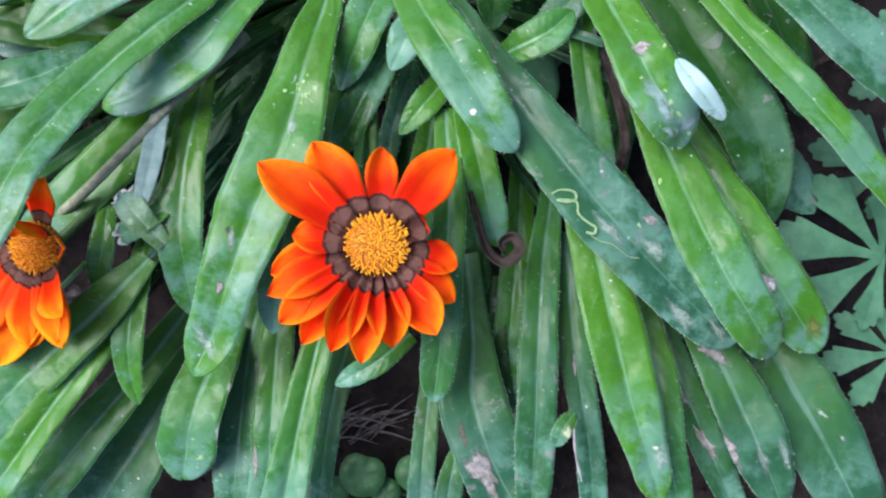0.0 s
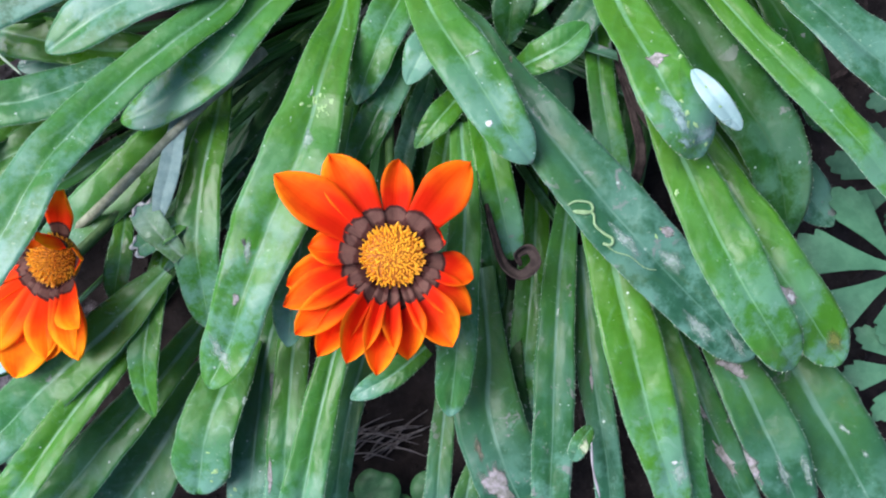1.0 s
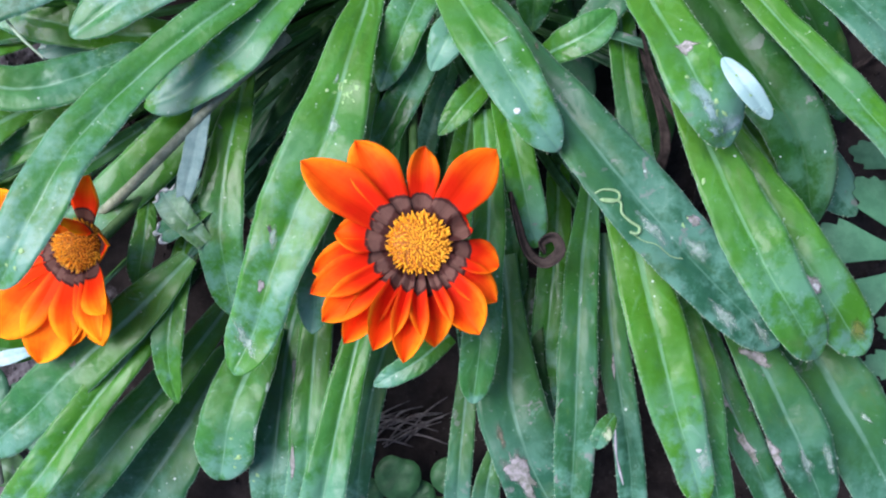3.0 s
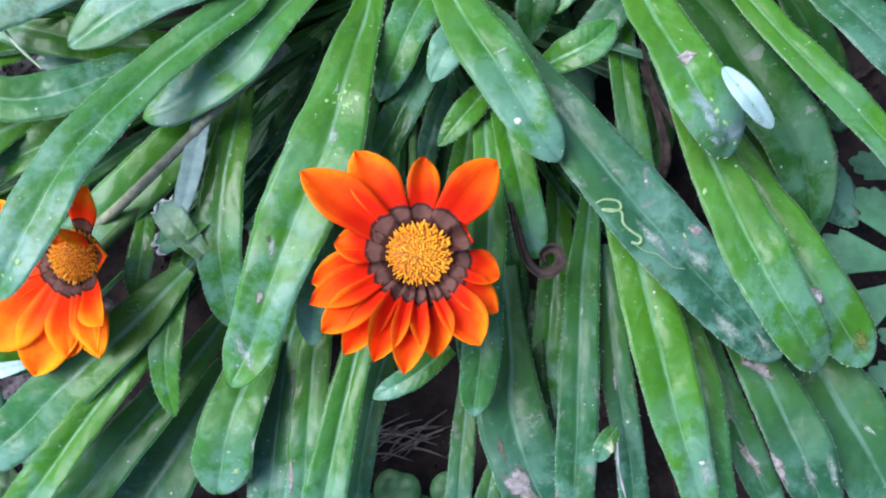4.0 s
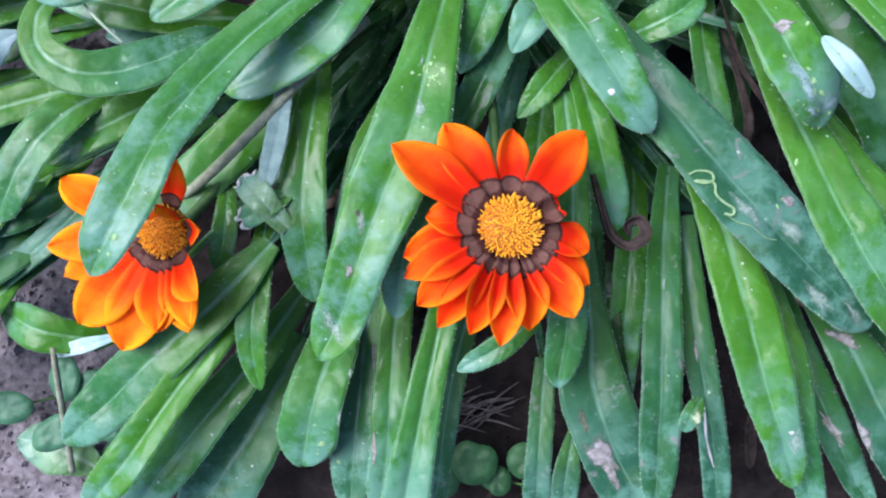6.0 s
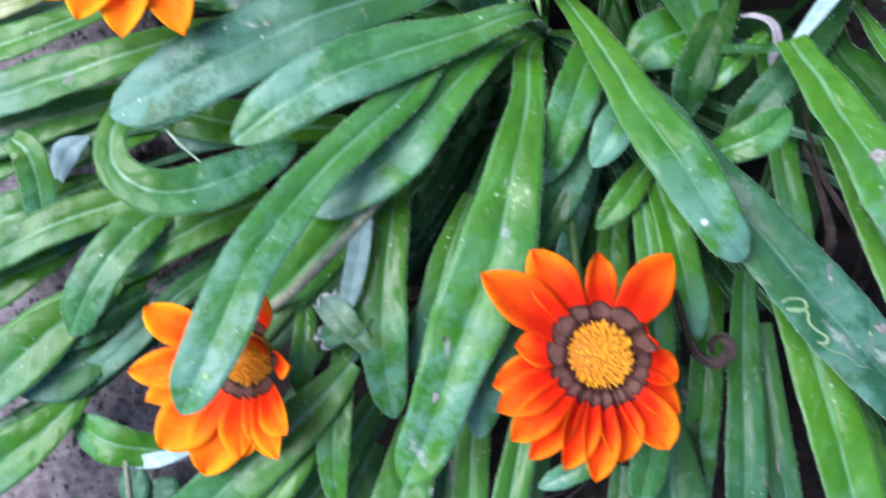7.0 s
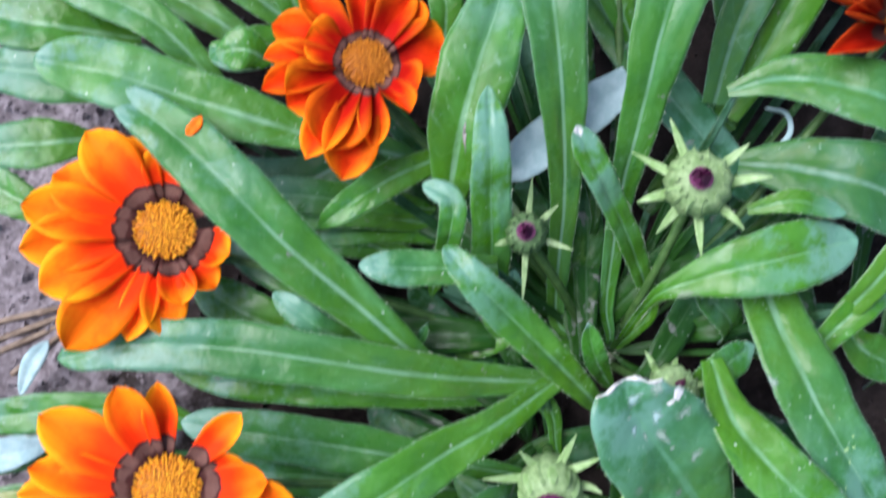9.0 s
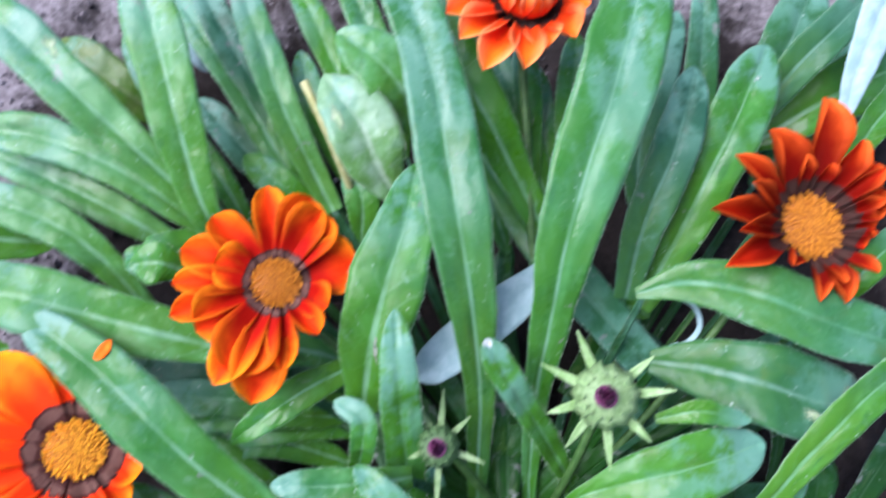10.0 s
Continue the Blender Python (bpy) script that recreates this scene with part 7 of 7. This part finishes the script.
for row in (
    (plant_one, "dead_spot", 0.0963, 0.0565, 0.0035, 0.65, -17, scab_lilac),
    (plant_one, "dead_spot", 0.1352, -0.0184, 0.0068, 0.50, -42, scab_lilac),
    (plant_one, "white_crust", 0.1363, -0.0193, 0.0024, 0.50, -69, scab_white),
    (plant_one, "white_crust", -0.0396, 0.0157, 0.0058, 0.42, -90, scab_pale),
    (plant_one, "dark_pit", -0.0403, 0.0181, 0.0021, 0.50, -75, scab_dark),
    (plant_one, "dark_pit", -0.0399, 0.0146, 0.0017, 0.50, -100, scab_dark),
    (plant_one, "dead_spot", -0.0452, 0.0002, 0.0030, 0.50, -105, scab_lilac),
    (plant_one, "dead_spot", 0.0962, 0.0054, 0.0036, 0.55, -48, scab_lilac),
    (plant_one, "dead_spot", 0.1180, -0.0405, 0.0062, 0.60, -37, scab_lilac),
    (plant_one, "scorched_spot", 0.1189, -0.0726, 0.0120, 0.26, -66, scab_lilac),
    (plant_one, "scorched_spot", 0.1094, -0.0546, 0.0081, 0.22, -68, scab_lilac),
    (plant_one, "scorched_spot", 0.0350, -0.0742, 0.0140, 0.45, -58, scab_lilac),
    (plant_one, "scorched_spot", 0.0294, -0.0604, 0.0062, 0.40, -76, scab_tan),
    (plant_one, "scar", -0.0432, -0.0289, 0.0069, 0.26, -95, scab_lilac),
    (plant_one, "scar", -0.0466, -0.0605, 0.0093, 0.16, -97, scab_lilac),
    (plant_one, "scar", -0.0565, -0.0488, 0.0046, 0.40, -105, scab_pale),
    (plant_one, "scar", -0.0512, -0.0336, 0.0035, 0.30, -100, scab_pale),
    (plant_one, "dark_pit", 0.0822, -0.0725, 0.0045, 0.55, -82, scab_dark),
    (plant_one, "dead_spot", 0.1564, -0.0660, 0.0036, 0.45, -53, scab_pale),
    (plant_one, "dead_spot", 0.1623, -0.0751, 0.0030, 0.40, -53, scab_pale),
    (plant_one, "white_crust", 0.0435, 0.0440, 0.0013, 0.90, -7, scab_white),
    (plant_one, "white_crust", 0.0934, -0.0719, 0.0060, 0.60, -88, scab_pale),
    (plant_one, "white_crust", 0.0920, -0.0684, 0.0011, 0.70, -6, scab_white),
    (plant_one, "wet_gloss", 0.1031, 0.0307, 0.0039, 0.50, -38, scab_glint),
    (plant_one, "wet_gloss", 0.1119, 0.0322, 0.0046, 0.35, 14, scab_glint),
    (plant_one, "scorched_tip", 0.1516, -0.0346, 0.0076, 0.50, -74, scab_olive),
    (plant_one, "scorched_spot", 0.0548, 0.0715, 0.0028, 0.40, -87, scab_tan),
    (plant_one, "white_crust", 0.0541, 0.0653, 0.0025, 0.40, -58, scab_pale),
    (plant_one, "white_crust", -0.0393, 0.0918, 0.0015, 0.80, -7, scab_pale),
    (plant_one, "scar", 0.0727, -0.0405, 0.0061, 0.14, -95, scab_lilac),
    (plant_one, "scar", 0.0631, -0.0150, 0.0041, 0.25, -102, scab_pale),
    (plant_one, "scar", 0.0417, 0.0676, 0.0039, 0.18, 19, scab_pale),
    (plant_one, "scar", -0.0138, 0.0670, 0.0038, 0.20, -110, scab_pale),
    (plant_one, "dead_spot", -0.0922, 0.1306, 0.0042, 0.50, -26, scab_pale),
    (plant_one, "dead_spot", -0.0871, 0.1305, 0.0021, 0.60, -6, scab_lilac),
    (plant_one, "dark_pit", -0.0914, 0.1187, 0.0013, 0.70, -6, scab_tan),
    (plant_one, "white_crust", 0.0372, 0.1702, 0.0025, 0.50, -76, scab_pale),
    (plant_one, "white_crust", 0.0472, 0.1647, 0.0022, 0.50, 53, scab_pale),
    (plant_one, "white_crust", 0.0313, 0.1777, 0.0019, 0.60, -5, scab_pale),
    (plant_one, "wet_gloss", 0.0855, 0.1839, 0.0060, 0.50, -35, scab_pale),
    (plant_one, "dead_spot", -0.0433, 0.1488, 0.0048, 0.40, -66, scab_pale),
    (plant_one, "scar", 0.0653, -0.0616, 0.0052, 0.60, -95, scab_cream),
    (plant_one, "scar", 0.0600, -0.0822, 0.0062, 0.80, -80, scab_cream),
    (plant_one, "scorched_spot", 0.1157, -0.0720, 0.0125, 0.24, -62, scab_lilac),
    (plant_one, "scuff", 0.0830, 0.0035, 0.0100, 0.35, -40, scab_pale),
    (plant_one, "scuff", 0.0967, -0.0035, 0.0085, 0.45, -45, scab_pale),
    (plant_one, "scuff", 0.1034, -0.0260, 0.0110, 0.35, -50, scab_pale),
    (plant_one, "scuff", 0.1157, -0.0318, 0.0075, 0.50, -45, scab_pale),
    (plant_one, "dead_spot", 0.0965, 0.0054, 0.0040, 0.60, -40, scab_lilac),
    (plant_one, "scuff", 0.1304, -0.0773, 0.0090, 0.35, -60, scab_pale),
    (plant_one, "scuff", 0.1388, -0.0785, 0.0090, 0.25, -75, scab_pale),
    (plant_one, "scuff", -0.0534, -0.0167, 0.0090, 0.45, -70, scab_pale),
    (plant_one, "scuff", -0.0165, 0.0504, 0.0070, 0.40, -80, scab_pale),
    (plant_one, "dead_spot", 0.0978, 0.0580, 0.0045, 0.50, -20, scab_lilac),
    (plant_one, "wet_gloss", 0.1003, 0.0421, 0.0075, 0.60, -40, scab_glint),
    (plant_one, "wet_gloss", 0.1098, 0.0331, 0.0085, 0.55, -25, scab_glint),
    (plant_one, "wet_gloss", 0.1022, 0.0365, 0.0060, 0.60, -50, scab_glint),
    # bitten leaf: pale blotches, and its glints painted in pale
    (plant_one, "scuff", 0.0333, 0.1837, 0.0070, 0.50, 30, scab_glint),
    (plant_one, "scuff", 0.0418, 0.1878, 0.0060, 0.60, 80, scab_pale),
    (plant_one, "scuff", 0.0415, 0.1770, 0.0045, 0.70, 60, scab_glint),
    (plant_one, "scuff", 0.0515, 0.1770, 0.0050, 0.60, 20, scab_pale),
    (plant_one, "scuff", 0.0436, 0.1699, 0.0060, 0.50, 110, scab_pale),
    (plant_one, "scuff", 0.0330, 0.1730, 0.0035, 0.70, 60, scab_glint),
    (plant_one, "scuff", 0.0555, 0.1609, 0.0045, 0.60, 60, scab_pale),
    (plant_one, "scuff", 0.0494, 0.1841, 0.0030, 0.70, 60, scab_white),
    (plant_one, "scuff", 0.0464, 0.1814, 0.0014, 0.80, 10, scab_white),
    (plant_two, "scorched_tip", 0.1506, 0.2352, 0.0085, 0.55, -35, scab_cream, 0.056),
    (plant_two, "scorched_tip", 0.1649, 0.2438, 0.0065, 0.45, -50, scab_cream, 0.056),
    (plant_two, "scar", -0.0125, 0.2831, 0.0068, 0.16, -107, scab_lilac),
    (plant_two, "scar", -0.0123, 0.2851, 0.0031, 0.20, -107, scab_dark),
    (plant_two, "white_crust", 0.0286, 0.2808, 0.0026, 0.70, -27, scab_white),
    (plant_two, "white_crust", 0.1517, 0.3706, 0.0025, 0.80, -6, scab_pale),
    (plant_two, "wilted_rim", -0.0157, 0.3736, 0.0088, 0.35, -72, scab_cream),
    (plant_two, "scorched_tip", -0.1188, 0.4119, 0.0072, 0.50, -66, scab_cream),
):
    patch(*row, seed=row[2] * 97 + row[3] * 31)
r_fleck = random.Random(12)
for x, y, count, spread in ((-0.0111, 0.0613, 22, 0.005), (0.1050, 0.0400, 12, 0.007), (0.1120, 0.1550, 6, 0.006), (-0.0640, -0.0640, 9, 0.006), (0.0950, 0.0130, 7, 0.008), (-0.1150, 0.0200, 7, 0.008)):
    for k in range(count):
        patch(plant_one, "fleck", x + r_fleck.gauss(0, 0.5) * spread, y + r_fleck.gauss(0, 1.0) * spread, r_fleck.uniform(0.0004, 0.0013), r_fleck.uniform(0.35, 0.9), r_fleck.uniform(0, 180), scab_yellow, seed=k * 1.7)

# a torn margin curling up pale from a leaf
v, f = tube([(0.0670, -0.0598, 0.0430), (0.0663, -0.0682, 0.0430), (0.0673, -0.0779, 0.0430)], [0.0002, 0.0005, 0.0003, 0.0005, 0.0002], 6, 26)
link_mesh("torn_margin", v, f, dry_grey, parent=plant_one, label="pale dry torn leaf margin")
